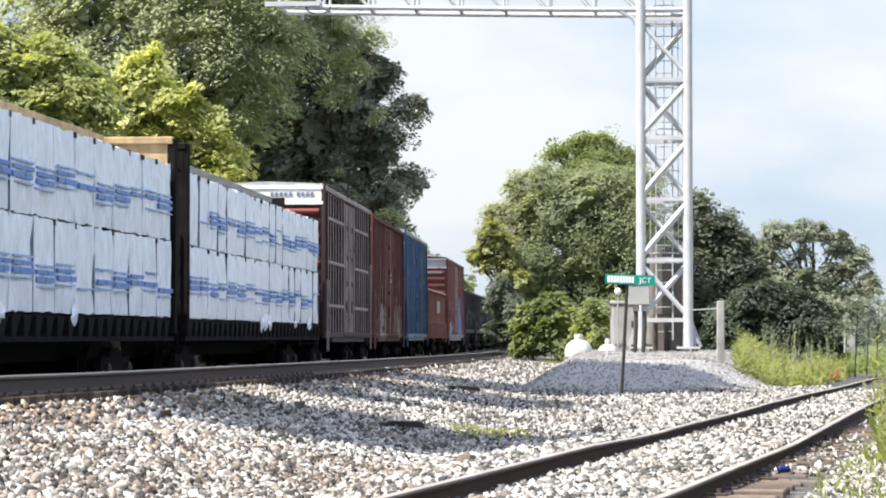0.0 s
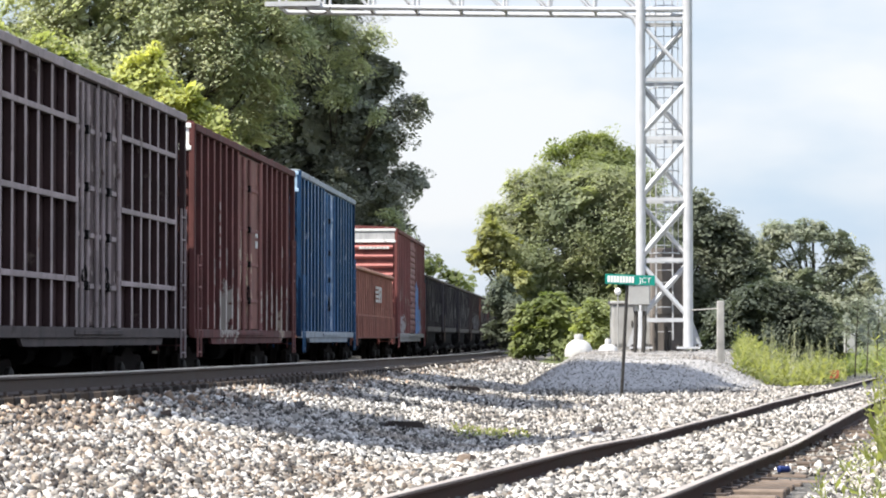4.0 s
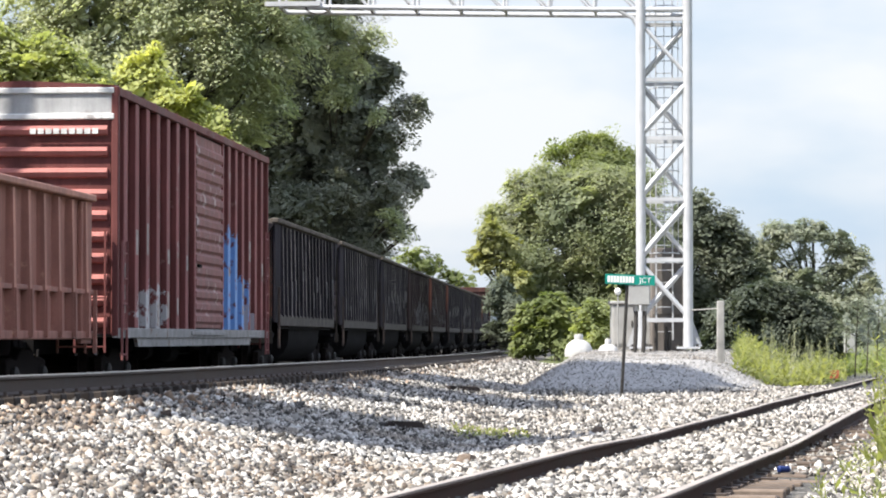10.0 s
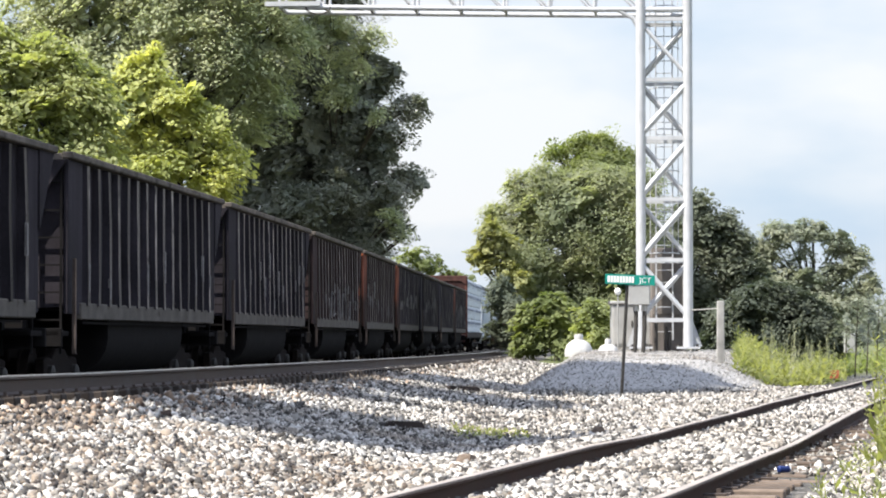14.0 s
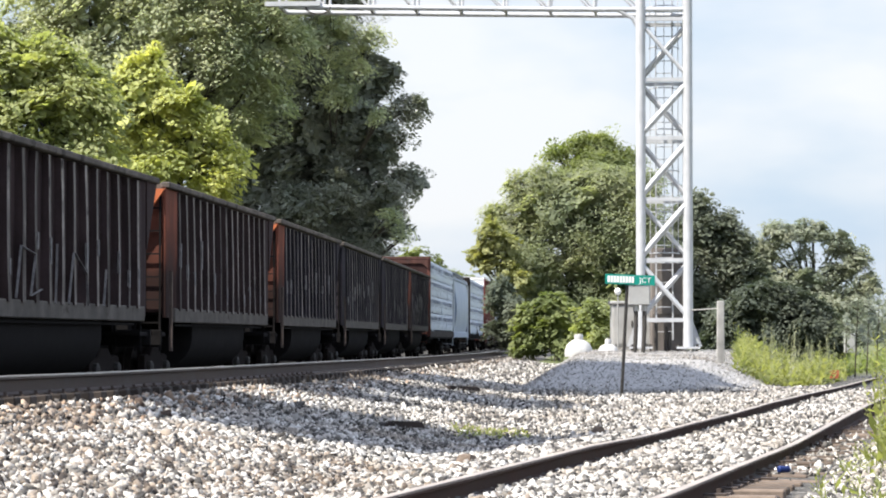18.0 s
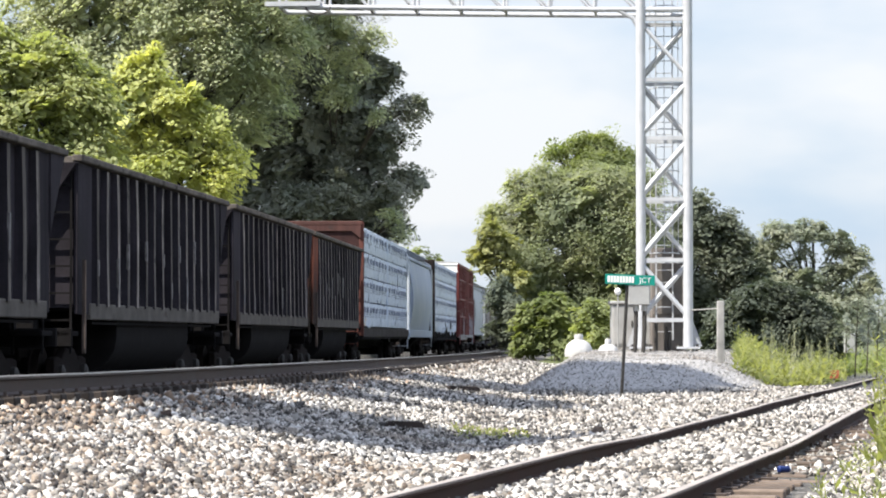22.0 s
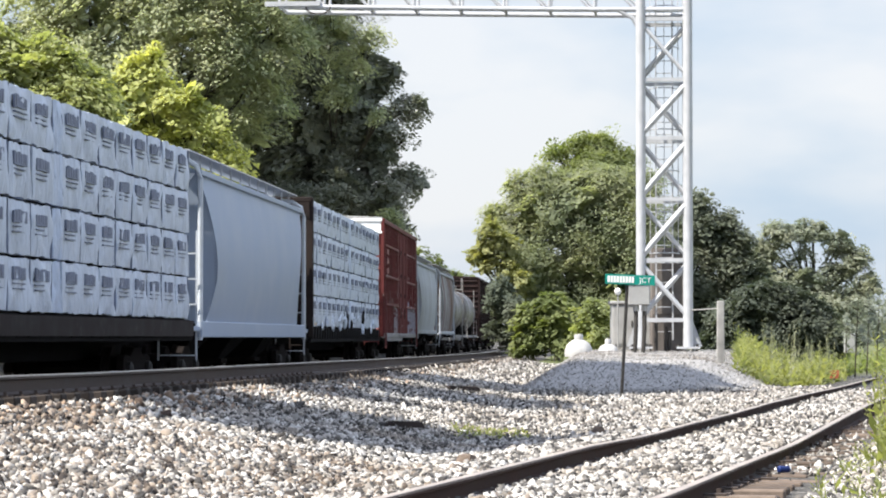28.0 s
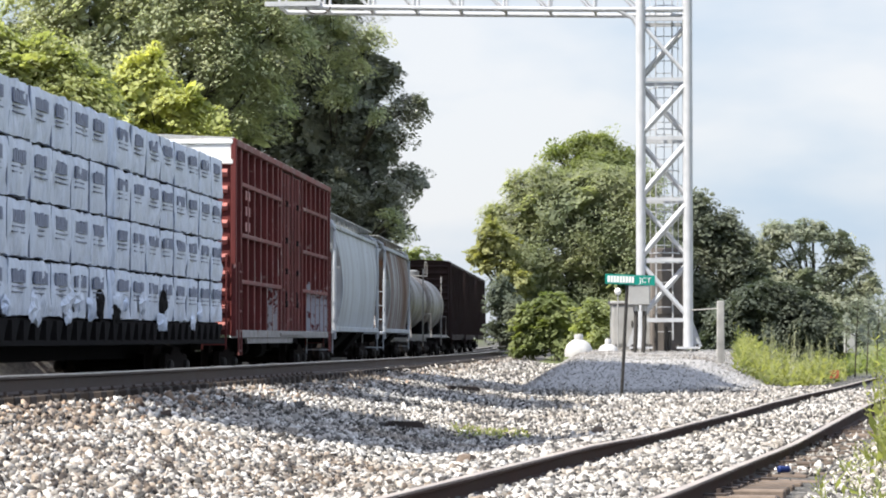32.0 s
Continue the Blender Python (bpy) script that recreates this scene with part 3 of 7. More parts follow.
def signal_bridge():
    t = thing("signal_bridge", "galvanised lattice signal tower with an arm over the tracks", "signal tower", at=pose((TX0 + TX1) / 2, TY, TZ, 0, 0, -4.3))
    w = (TX1 - TX0) / 2
    H = 9.4
    d = 0.62
    for x in (-w, w):
        for y in (-d, d):
            leg = part("leg", Build().tube([(x, y, 0.12), (x, y, H)], 0.115, 12), M_GALV, t, shade=True)
            part("base_plate", Build().box(x - 0.28, x + 0.28, y - 0.26, y + 0.26, 0.09, 0.14), M_GALV if y < 0 else M_DARKPOST, leg)
            for bx in (-0.22, 0.22):
                for by in (-0.2, 0.2):
                    part("anchor_bolt", Build().tube([(x + bx, y + by, -0.02), (x + bx, y + by, 0.19)], 0.03, 6), M_DARKPOST, leg)
            if y > 0:
                s = 1 if x > 0 else -1
                part("gusset", Build().extrude([(x, 0.14), (x + 0.36 * s, 0.14), (x + 0.118 * s, 0.80), (x, 0.80)], y - 0.008, y + 0.008, "y"), M_GALV, leg)
    levels = [0.78, 2.22, 3.68, 5.15, 6.56, 8.02]
    for z in levels:
        for y in (-d, d):
            part("crossbar", Build().beam((-w, y, z), (w, y, z), 0.09), M_GALV, t)
        for x in (-w, w):
            part("crossbar", Build().beam((x, -d, z), (x, d, z), 0.08), M_GALV, t)
    zs = levels
    for i, (z0, z1) in enumerate(zip(zs[:-1], zs[1:])):
        # a stout brace in front leans right, a thinner one behind leans left; the top bay is lighter
        top_bay = i == len(zs) - 2
        sgn, thick = (-1, 0.048) if top_bay else (1, 0.078)
        if i == 0:
            sgn, thick = -1, 0.06
        part("diagonal", Build().tube([(-w * sgn, -d, z0 + 0.08), (w * sgn, -d, z1 - 0.08)], thick, 8), M_GALV, t, shade=True)
        part("diagonal", Build().tube([(w * sgn, -d + 0.15, z0 + 0.08), (-w * sgn, -d + 0.15, z1 - 0.08)], 0.07 if i == 0 else 0.045, 8), M_GALV, t, shade=True)
        part("diagonal", Build().tube([(w * sgn, d, z0 + 0.08), (-w * sgn, d, z1 - 0.08)], 0.04, 8), M_GALV, t, shade=True)
        for x in (-w, w):
            part("diagonal", Build().tube([(x, -d, z0 + 0.08), (x, d, z1 - 0.08)], 0.04, 8), M_GALV, t, shade=True)
    # ladder with its safety cage inside the tower
    lad = Build()
    for x in (-0.2, 0.2):
        lad.beam((x, 0.30, 0.3), (x, 0.30, H), 0.035)
    ladder = part("ladder", lad, M_GALV, t)
    for z in np.arange(0.5, H, 0.3):
        part("rung", Build().beam((-0.2, 0.30, z), (0.2, 0.30, z), 0.022), M_GALV, ladder)
    for z in np.arange(2.4, H, 1.0):
        part("cage_hoop", Build().tube([(0.36 * math.cos(a), 0.28 - 0.55 * math.sin(a), z) for a in np.linspace(0, math.pi, 9)], 0.016, 5), M_GALV, ladder)
    for a in np.linspace(0.35, math.pi - 0.35, 5):
        part("cage_strap", Build().beam((0.36 * math.cos(a), 0.28 - 0.55 * math.sin(a), 2.4), (0.36 * math.cos(a), 0.28 - 0.55 * math.sin(a), H), 0.02), M_GALV, ladder)
    # the arm
    L = 9.32
    z0, z1 = 8.25, 9.42
    up = lambda x: 0.16 * max(0.0, -x / L) ** 1.3  # the arm is cambered towards its tip
    run = np.linspace(w, -L, 9)
    for y in (-d, d):
        for z in (z0, z1):
            part("arm_chord", Build().tube([(x, y, z + up(x)) for x in run], 0.06, 10), M_GALV, t, shade=True)
        n = 8
        for i in range(n):
            xa, xb = -w - (L - w) * i / n, -w - (L - w) * (i + 1) / n
            part("arm_post", Build().tube([(xb, y, z0 + up(xb)), (xb, y, z1 + up(xb))], 0.035, 8), M_GALV, t, shade=True)
            part("arm_diagonal", Build().tube([(xa, y, z0 + up(xa)), (xb, y, z1 + up(xb))], 0.035, 8), M_GALV, t, shade=True)
    for i in range(9):
        x = -w - (L - w) * i / 8
        part("arm_crossbar", Build().beam((x, -d, z0 + up(x)), (x, d, z0 + up(x)), 0.06), M_GALV, t)
    part("walkway", Build().extrude([(x, z0 + 0.05 + up(x)) for x in run] + [(x, z0 + 0.09 + up(x)) for x in run[::-1]], -0.32, 0.32, "y"), M_GALV, t, "open steel walkway in the arm")
    part("arm_bracket", Build().tube([(-w, -d, z0 - 0.55), (-w - 0.18, -d, z0 - 0.2), (-w - 0.55, -d, z0)], 0.05, 8), M_GALV, t, shade=True)
    part("platform_rail", Build().box(-L - 0.35, -L + 1.0, -d - 0.1, -d + 0.06, z0 + 0.16, z0 + 0.27), M_GALV, t)
    part("cable_loop", Build().tube([(-L + 0.95 + 0.3 * math.cos(a), -d - 0.05, z0 + 0.13 + 0.17 * math.sin(a)) for a in np.linspace(math.pi, 2 * math.pi, 9)], 0.02, 5), M_DARKPOST, t)
    return t


signal_bridge()


# ---- foliage ----
def foliage_mesh(name, lobes, n, leaf, mat, seed, clump=0.55, shell=0.55, per=26):
    """Leaves in clumps over a set of lobes (x, y, z, rx, ry, rz); every leaf is a small bent blade of its own."""
    rng = np.random.default_rng(seed)
    lobes = np.asarray(lobes, float)
    # every lobe breaks up into smaller ones, so that the outline stays uneven
    small = []
    for row in lobes:
        small.append([*row[:3], *(row[3:] * 0.82)])
        for _ in range(6):
            v = rng.normal(size=3)
            v /= np.linalg.norm(v)
            g = rng.uniform(0.30, 0.50)
            small.append([*(row[:3] + v * row[3:] * 0.80), *(row[3:] * np.array([g, g, g * 0.8]))])
    lobes = np.asarray(small)
    wgt = (lobes[:, 3] * lobes[:, 5]) ** 1.0
    nc = max(40, n // per)
    li = rng.choice(len(lobes), nc, p=wgt / wgt.sum())
    d = rng.normal(size=(nc, 3))
    d /= np.linalg.norm(d, axis=1, keepdims=True)
    r = np.where(rng.random(nc) < shell, rng.uniform(0.74, 1.04, nc), rng.random(nc) ** 0.4)
    r *= 1 + 0.10 * np.sin(5.3 * d[:, 0] + 2.1 * li) * np.sin(6.1 * d[:, 2] + 1.3 * li)
    c = lobes[li, :3] + d * lobes[li, 3:6] * r[:, None]
    cs = clump * rng.lognormal(0, 0.35, nc)
    ci = rng.choice(nc, n, p=cs ** 2 / (cs ** 2).sum())
    # each clump is a spray: flat, reaching outward, tilted to the light
    up = np.array([0, 0, 1.0]) + d * np.array([0.75, 0.75, 0.3]) + rng.normal(0, 0.25, (nc, 3))
    up /= np.linalg.norm(up, axis=1, keepdims=True)
    e1 = d + rng.normal(0, 0.3, (nc, 3)) - np.array([0, 0, 0.25])
    e1 -= up * (e1 * up).sum(1, keepdims=True)
    e1 /= np.linalg.norm(e1, axis=1, keepdims=True)
    e2 = np.cross(up, e1)
    o = rng.normal(size=(n, 3))
    o *= (np.minimum(1.0, 1.3 / np.linalg.norm(o, axis=1)))[:, None]
    o *= (cs[ci] * 0.62)[:, None]
    p = c[ci] + e1[ci] * o[:, :1] * 1.1 + e2[ci] * o[:, 1:2] * 0.75 + up[ci] * o[:, 2:] * 0.32
    nn = up[ci] + rng.normal(0, 0.22, (n, 3))
    a = e1[ci] + rng.normal(0, 0.8, (n, 3))
    b = np.cross(nn, a)
    b /= np.linalg.norm(b, axis=1, keepdims=True)
    a = np.cross(b, nn)
    a /= np.linalg.norm(a, axis=1, keepdims=True)
    L = leaf * rng.lognormal(0, 0.25, (n, 1))
    W = L * rng.uniform(0.45, 0.7, (n, 1))
    nrm = np.cross(a, b)
    v = np.stack([p - a * L * 0.5, p + b * W * 0.5 + nrm * L * 0.08, p + a * L * 0.5, p - b * W * 0.5 + nrm * L * 0.08], 1)
    q = np.arange(n * 4).reshape(n, 4)
    return raw_mesh(name, v.reshape(-1, 3), q, mat)


L_DARK = leaves("leaf_dark_green", (0.085, 0.098, 0.08), (0.165, 0.182, 0.145), (1.2, 1.25, 0.9), 0.3)
L_SHADE = leaves("leaf_shade_green", (0.165, 0.175, 0.155), (0.26, 0.27, 0.236), (1.2, 1.25, 0.9), 0.3)
L_OLIVE = leaves("leaf_olive", (0.15, 0.165, 0.14), (0.27, 0.29, 0.25), (1.2, 1.25, 1.0), 0.35)
L_MID = leaves("leaf_mid_green", (0.10, 0.12, 0.06), (0.23, 0.26, 0.13), (1.5, 1.6, 0.7))
L_BRIGHT = leaves("leaf_bright_green", (0.17, 0.19, 0.10), (0.39, 0.415, 0.235), (1.5, 1.55, 0.7), 0.45)
L_PALE = leaves("leaf_grey_green", (0.21, 0.225, 0.16), (0.45, 0.47, 0.335), (1.3, 1.35, 0.9), 0.45)
L_FRESH = leaves("leaf_fresh_olive", (0.17, 0.19, 0.125), (0.31, 0.335, 0.235), (1.35, 1.4, 0.85), 0.5)
L_DEEP = leaves("leaf_deep_green", (0.05, 0.06, 0.05), (0.10, 0.115, 0.095), (1.2, 1.3, 0.9), 0.3)
L_YEL = leaves("leaf_yellowing", (0.15, 0.165, 0.08), (0.32, 0.335, 0.185), (1.5, 1.45, 0.65), 0.45)
L_LIME = leaves("leaf_yellow_green", (0.20, 0.22, 0.09), (0.49, 0.51, 0.235), (1.5, 1.5, 0.7), 0.45)
# paler greyed leaf colour imitates haze over the distant tree
L_HAZE = leaves("leaf_hazed_green", (0.165, 0.18, 0.148), (0.315, 0.333, 0.275), (1.2, 1.25, 1.0), 0.4)
L_DRY = leaves("leaf_dry_seed_heads", (0.15, 0.16, 0.11), (0.30, 0.31, 0.24), (1.3, 1.3, 0.9), 0.5)
L_WEED = leaves("leaf_weed", (0.14, 0.155, 0.07), (0.29, 0.31, 0.155), (1.55, 1.55, 0.75), 0.5)


def sight_to(x, y, Y):
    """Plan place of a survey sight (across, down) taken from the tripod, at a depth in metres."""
    k = 4968.4 / Y
    return (x - 784) / k, Y, 1.0 + (597.5 - y) / k


def equipment():
    # cabinet behind the tower
    t = thing("equipment_cabinet", "large grey aluminium signal equipment cabinet on the gravel pad", "cabinet", at=pose(5.08, 70.6, 0.66))
    part("body", Build().box(-0.85, 0.85, -0.5, 0.5, 0.1, 1.17), M_CASE, t, bevel=0.02)
    part("roof", Build().box(-0.9, 0.9, -0.56, 0.56, 1.17, 1.25), M_CASE, t, bevel=0.02)
    part("plinth", Build().box(-0.8, 0.8, -0.46, 0.46, 0.0, 0.1), M_CONC, t)
    for x in (-0.55, 0.0, 0.55):
        d = part("door", Build().box(x - 0.26, x + 0.26, -0.525, -0.5, 0.18, 1.12), M_CASE, t, bevel=0.008)
        part("handle", Build().box(x + 0.17, x + 0.2, -0.56, -0.525, 0.6, 0.75), M_DARKPOST, d)
    part("notice", Build().box(0.30, 0.48, -0.535, -0.528, 0.55, 0.72), M_WHITE, t, "small white notice")
    # tall case seen through the lower tower
    t = thing("equipment_case", "tall grey signal case behind the tower legs", "cabinet", at=pose(5.55, 69.4, 0.66))
    part("body", Build().box(-0.42, 0.42, -0.3, 0.3, 0.0, 2.55), M_CASE_OLD, t, bevel=0.02)
    part("door", Build().box(-0.38, 0.38, -0.325, -0.3, 0.9, 2.5), M_CASE_OLD, t, bevel=0.01)
    # junction box on two posts in front
    t = thing("junction_box", "grey junction box on two dark pipe posts", "junction box", at=pose(4.46, 64.0, 0.62))
    part("box", Build().box(-0.25, 0.25, -0.14, 0.14, 1.12, 1.58), M_CASE, t, bevel=0.02)
    part("lid", Build().box(-0.27, 0.27, -0.16, 0.16, 1.58, 1.61), M_CASE, t, bevel=0.006)
    for x in (-0.06, 0.13):
        p = part("pipe", Build().tube([(x - 0.03, 0, 0.0), (x, 0, 0.6), (x, 0, 1.12)], 0.05, 8), M_DARKPOST, t, shade=True)
        part("collar", Build().tube([(x, 0, 0.98), (x, 0, 1.12)], 0.07, 8), M_CASE, p, shade=True)
    t = thing("ventilator", "thin pipe with a round white cap beside the cabinet", "vent pipe", at=pose(4.26, 68.4, 0.72))
    part("pipe", Build().tube([(0, 0, -0.1), (0, 0, 1.35)], 0.02, 6), M_CASE, t)
    part("cap", Build().lathe([(0.02, 1.3), (0.075, 1.35), (0.085, 1.41), (0.05, 1.47), (0.0, 1.49)], sides=12), M_WHITE, t, shade=True)
    # two white domed tanks
    for x, y, r, h, label in ((1024, 634, 0.335, 0.40, "larger white domed concrete well cap with a neck"), (1076, 631, 0.24, 0.24, "smaller low white domed well cap with a knob")):
        X, Y, _ = sight_to(x, y, 66.0)
        Z = float(ground_z(X, Y)) - 0.06
        t = thing("well_cap", label, "well cap", at=pose(X, Y, Z), group="white domes on the gravel pad")
        part("dome", Build().lathe([(r * 0.97, 0), (r, h * 0.2), (r * 0.97, h * 0.42), (r * 0.86, h * 0.64), (r * 0.66, h * 0.84), (r * 0.42, h * 0.97), (r * 0.30, h)], sides=24), M_DOME, t, shade=True)
        part("neck", Build().lathe([(r * 0.30, h - 0.04), (r * 0.32, h + 0.09), (r * 0.27, h + 0.12), (0.02, h + 0.13)], sides=16), M_DOME, t, shade=True)
    # post and bar
    X, Y, _ = sight_to(1275, 650, 58.0)
    zp = float(ground_z(X, Y)) - 0.1
    t = thing("wooden_post", "weathered square timber post at the edge of the pad", "post", at=pose(X, Y, zp))
    part("post", Build().box(-0.078, 0.078, -0.078, 0.078, 0, 1.755 - zp, 0.006), M_POST, t, bevel=0.012)
    part("bar", Build().beam((-0.05, 0, 1.60 - zp), (5.96 - X, 67.4 - Y, 1.66 - zp), 0.026), M_POST, t)
    # place-name sign
    X, Y, _ = sight_to(1099, 700, 48.0)
    t = thing("name_sign", "green place-name sign on a thin leaning dark post", "sign", at=pose(X, Y, float(ground_z(X, Y)) + 0.04))
    part("post", Build().beam((0, 0, -0.15), (0.115, 0.03, 2.0), 0.045), M_DARKPOST, t)
    sg = part("plate", Build().box(-0.30, 0.55, -0.035, -0.02, 1.90, 2.07), M_SIGN, t, m=pose(-0.045, 0, 0, 0, 2.2, 0))
    x = -0.265
    for wd in [0.055, 0.05, 0.05, 0.055, 0.05, 0.05, 0.055, 0.05, 0.05]:
        part("lettering", Build().box(x, x + wd - 0.012, -0.039, -0.035, 1.93, 2.04), M_WHITE, sg)
        x += wd
    cu = bpy.data.curves.new("jct", "FONT")
    cu.body, cu.size, cu.extrude = "JCT", 0.125, 0.002
    cu.align_x = "LEFT"
    tmp = bpy.data.objects.new("jct", cu)
    scene.collection.objects.link(tmp)
    me = bpy.data.meshes.new_from_object(tmp.evaluated_get(bpy.context.evaluated_depsgraph_get()))
    bpy.data.objects.remove(tmp)
    me.materials.append(M_WHITE)
    part("lettering", me, M_WHITE, sg, "white capitals on green", m=pose(0.285, -0.037, 1.942, 90, 0, 0))
    # conduits and footings at the foot of the tower
    t = thing("conduit", "dark cable conduits rising beside the signal case", "conduit", at=pose(5.25, 67.9, 0.64))
    for x, h in ((-0.10, 0.72), (0.14, 0.62), (0.22, 0.5)):
        part("pipe", Build().tube([(x, 0, -0.05), (x, 0, h)], 0.045, 8), M_DARKPOST, t, shade=True)
    t = thing("relay_box", "small grey relay box on a post in the weeds", "relay box", at=pose(12.3, 85.0, float(ground_z(12.3, 85.0))))
    part("post", Build().box(-0.04, 0.04, -0.04, 0.04, -0.1, 0.9), M_POST, t)
    part("box", Build().box(-0.16, 0.16, -0.12, 0.12, 0.55, 1.15), M_CASE, t, bevel=0.02)
    for x, y, Y, h in ((1512, 690, 72.0, 2.0), (1533, 690, 76.0, 2.4), (1549, 690, 70.0, 1.9), (1494, 690, 80.0, 1.6)):
        X, _, _ = sight_to(x, y, Y)
        t = thing("sapling", "thin pale sapling among the weeds", "sapling", "saplings among the weeds", at=pose(X, Y, float(ground_z(X, Y)) - 0.05))
        part("trunk", Build().tube([(0, 0, 0), (0.05, 0, h * 0.5), (0.1, 0.02, h)], [0.022, 0.016, 0.006], 6), M_BARK, t, shade=True)
        for k in range(5):
            z = h * (0.4 + 0.12 * k)
            part("twig", Build().tube([(0.05, 0, z), (0.05 + 0.35 * math.cos(k * 2.4), 0.3 * math.sin(k * 2.4), z + 0.25)], [0.01, 0.004], 5), M_BARK, t)
        part("crown", foliage_mesh("crown", [(0.08, 0, h * 0.75, 0.35, 0.35, h * 0.3)], 240, 0.10, L_OLIVE, int(x), 0.16), L_OLIVE, t)
    # orange marker beyond the weeds
    X, Y, _ = sight_to(1475, 675, 62.0)
    t = thing("marker", "small faded orange marker board beside the siding", "marker", at=pose(X, Y, float(ground_z(X, Y))))
    part("board", Build().box(-0.11, 0.11, -0.015, 0.015, 0.1, 0.28), M_RED, t)
    part("stake", Build().box(-0.02, 0.02, 0.015, 0.045, -0.1, 0.26), M_POST, t)
    # litter
    t = thing("drink_can", "crushed blue drink can beside the siding rail", "can", at=pose(2.835, 23.4, -0.13, 0, 0, 25))
    part("can", Build().lathe([(0.022, -0.055), (0.03, -0.048), (0.029, 0.04), (0.023, 0.05)], "x", 12, (0, 0, 0.034)), M_BLUECAN, t, shade=True)
    part("rim", Build().lathe([(0.0235, 0.05), (0.0235, 0.062)], "x", 12, (0, 0, 0.034)), M_GALV, t)


equipment()


# ---- trees ----
def tree(label, base, height, lobes, n, leaf, mat, seed, clump=0.55, trunk=0.22, shell=0.55, category="tree", per=26):
    """base: x, y; lobes in world metres."""
    x, y = base
    z = float(ground_z(x, y)) - 0.05
    t = thing("tree" if category == "tree" else "bush", label, category, at=pose(x, y, z))
    rng = random.Random(seed)
    loc = [(a - x, b - y, c - z, d, e, f) for a, b, c, d, e, f in lobes]
    b = Build()
    b.tube([(0, 0, 0), (0.1, 0.05, height * 0.25), (0.0, 0.15, height * 0.5), (0.15, 0, height * 0.8)], [trunk * 1.25, trunk, trunk * 0.7, trunk * 0.2], 8)
    tr = part("trunk", b, M_BARK, t, shade=True)
    for a, bb, c, d, e, f in loc:
        h0 = min(height * 0.55, max(0.3, c * 0.45)) * rng.uniform(0.6, 1.0)
        mid = (a * 0.45, bb * 0.45, h0 + (c - h0) * 0.6)
        part("limb", Build().tube([(0, 0.05, h0), mid, (a, bb, c), (a + d * 0.4, bb, c + f * 0.6)], [trunk * 0.5, trunk * 0.35, trunk * 0.2, 0.02], 6), M_BARK, t, shade=True)
        for k in range(3):
            u = rng.uniform(0, 6.28)
            part("branch", Build().tube([mid, (a + d * 0.7 * math.cos(u), bb + e * 0.7 * math.sin(u), c + f * rng.uniform(-0.5, 0.8))], [trunk * 0.22, 0.015], 5), M_BARK, t)
    part("crown", foliage_mesh("crown", loc, n, leaf, mat, seed, clump, shell, per), mat, t)
    if n > 25000:
        part("inner_foliage", foliage_mesh("inner_foliage", [(a, bb, c, d * 0.84, e * 0.80, f * 0.84) for a, bb, c, d, e, f in loc], n // 10, leaf * 2.6, mat, seed + 100, clump, 0.3, per), mat, t)
    return t


def lobes_from(Y, rows):
    """Crown lobes from survey sights with radii in the same units, at depth Y plus an offset."""
    out = []
    for x, y, rx, rz, *dy in rows:
        d = Y + (dy[0] if dy else 0)
        X, _, Z = sight_to(x, y, d)
        k = 4968.4 / d
        out.append((X, d, Z, rx / k, max(rx, rz) / k * 0.8, rz / k))
    return out


# left side, behind the train
tree("tall dense dark green tree behind the tracks", (-9.5, 152), 17, lobes_from(150, [(590, 90, 80, 70), (655, 145, 48, 42), (722, 190, 32, 26), (560, 200, 120, 110), (660, 240, 50, 60), (722, 322, 24, 34), (640, 330, 80, 80), (694, 400, 36, 26), (560, 340, 120, 110), (430, 180, 120, 160, 4), (440, 380, 120, 100), (620, 430, 100, 50), (540, -20, 100, 80), (690, 130, 20, 20), (712, 250, 12, 20)]), 150000, 0.19, L_SHADE, 21, 0.7, 0.4, 0.6, per=50)
tree("tall grey-green tree behind the tracks", (-13.5, 120), 14, lobes_from(120, [(300, 90, 150, 130), (180, 60, 130, 120), (400, 40, 110, 120), (80, 0, 120, 90), (280, -60, 190, 110), (480, 60, 80, 120), (420, 180, 80, 100), (40, 130, 90, 120)]), 100000, 0.15, L_PALE, 22, 0.8, 0.35, 0.7, per=60)
tree("sunlit yellow-green tree beside the tracks", (-9.3, 98), 9, lobes_from(98, [(290, 200, 75, 60), (196, 175, 36, 42), (205, 240, 48, 46), (222, 128, 22, 26), (335, 180, 36, 34), (250, 150, 45, 60), (350, 240, 55, 55), (240, 250, 60, 60), (300, 310, 100, 60), (405, 285, 32, 32), (265, 115, 25, 28), (380, 330, 60, 50)]), 26000, 0.17, L_LIME, 23, 0.5, 0.2)
tree("broad green tree beside the tracks", (-11.8, 86), 9, lobes_from(86, [(90, 160, 85, 65), (20, 130, 75, 65), (150, 190, 60, 60), (60, 230, 110, 70), (72, 92, 42, 32), (122, 118, 34, 36), (-25, 80, 60, 42), (-60, 150, 120, 110), (130, 290, 120, 60), (165, 140, 24, 30)]), 34000, 0.16, L_BRIGHT, 24, 0.55, 0.25, 0.7, per=36)
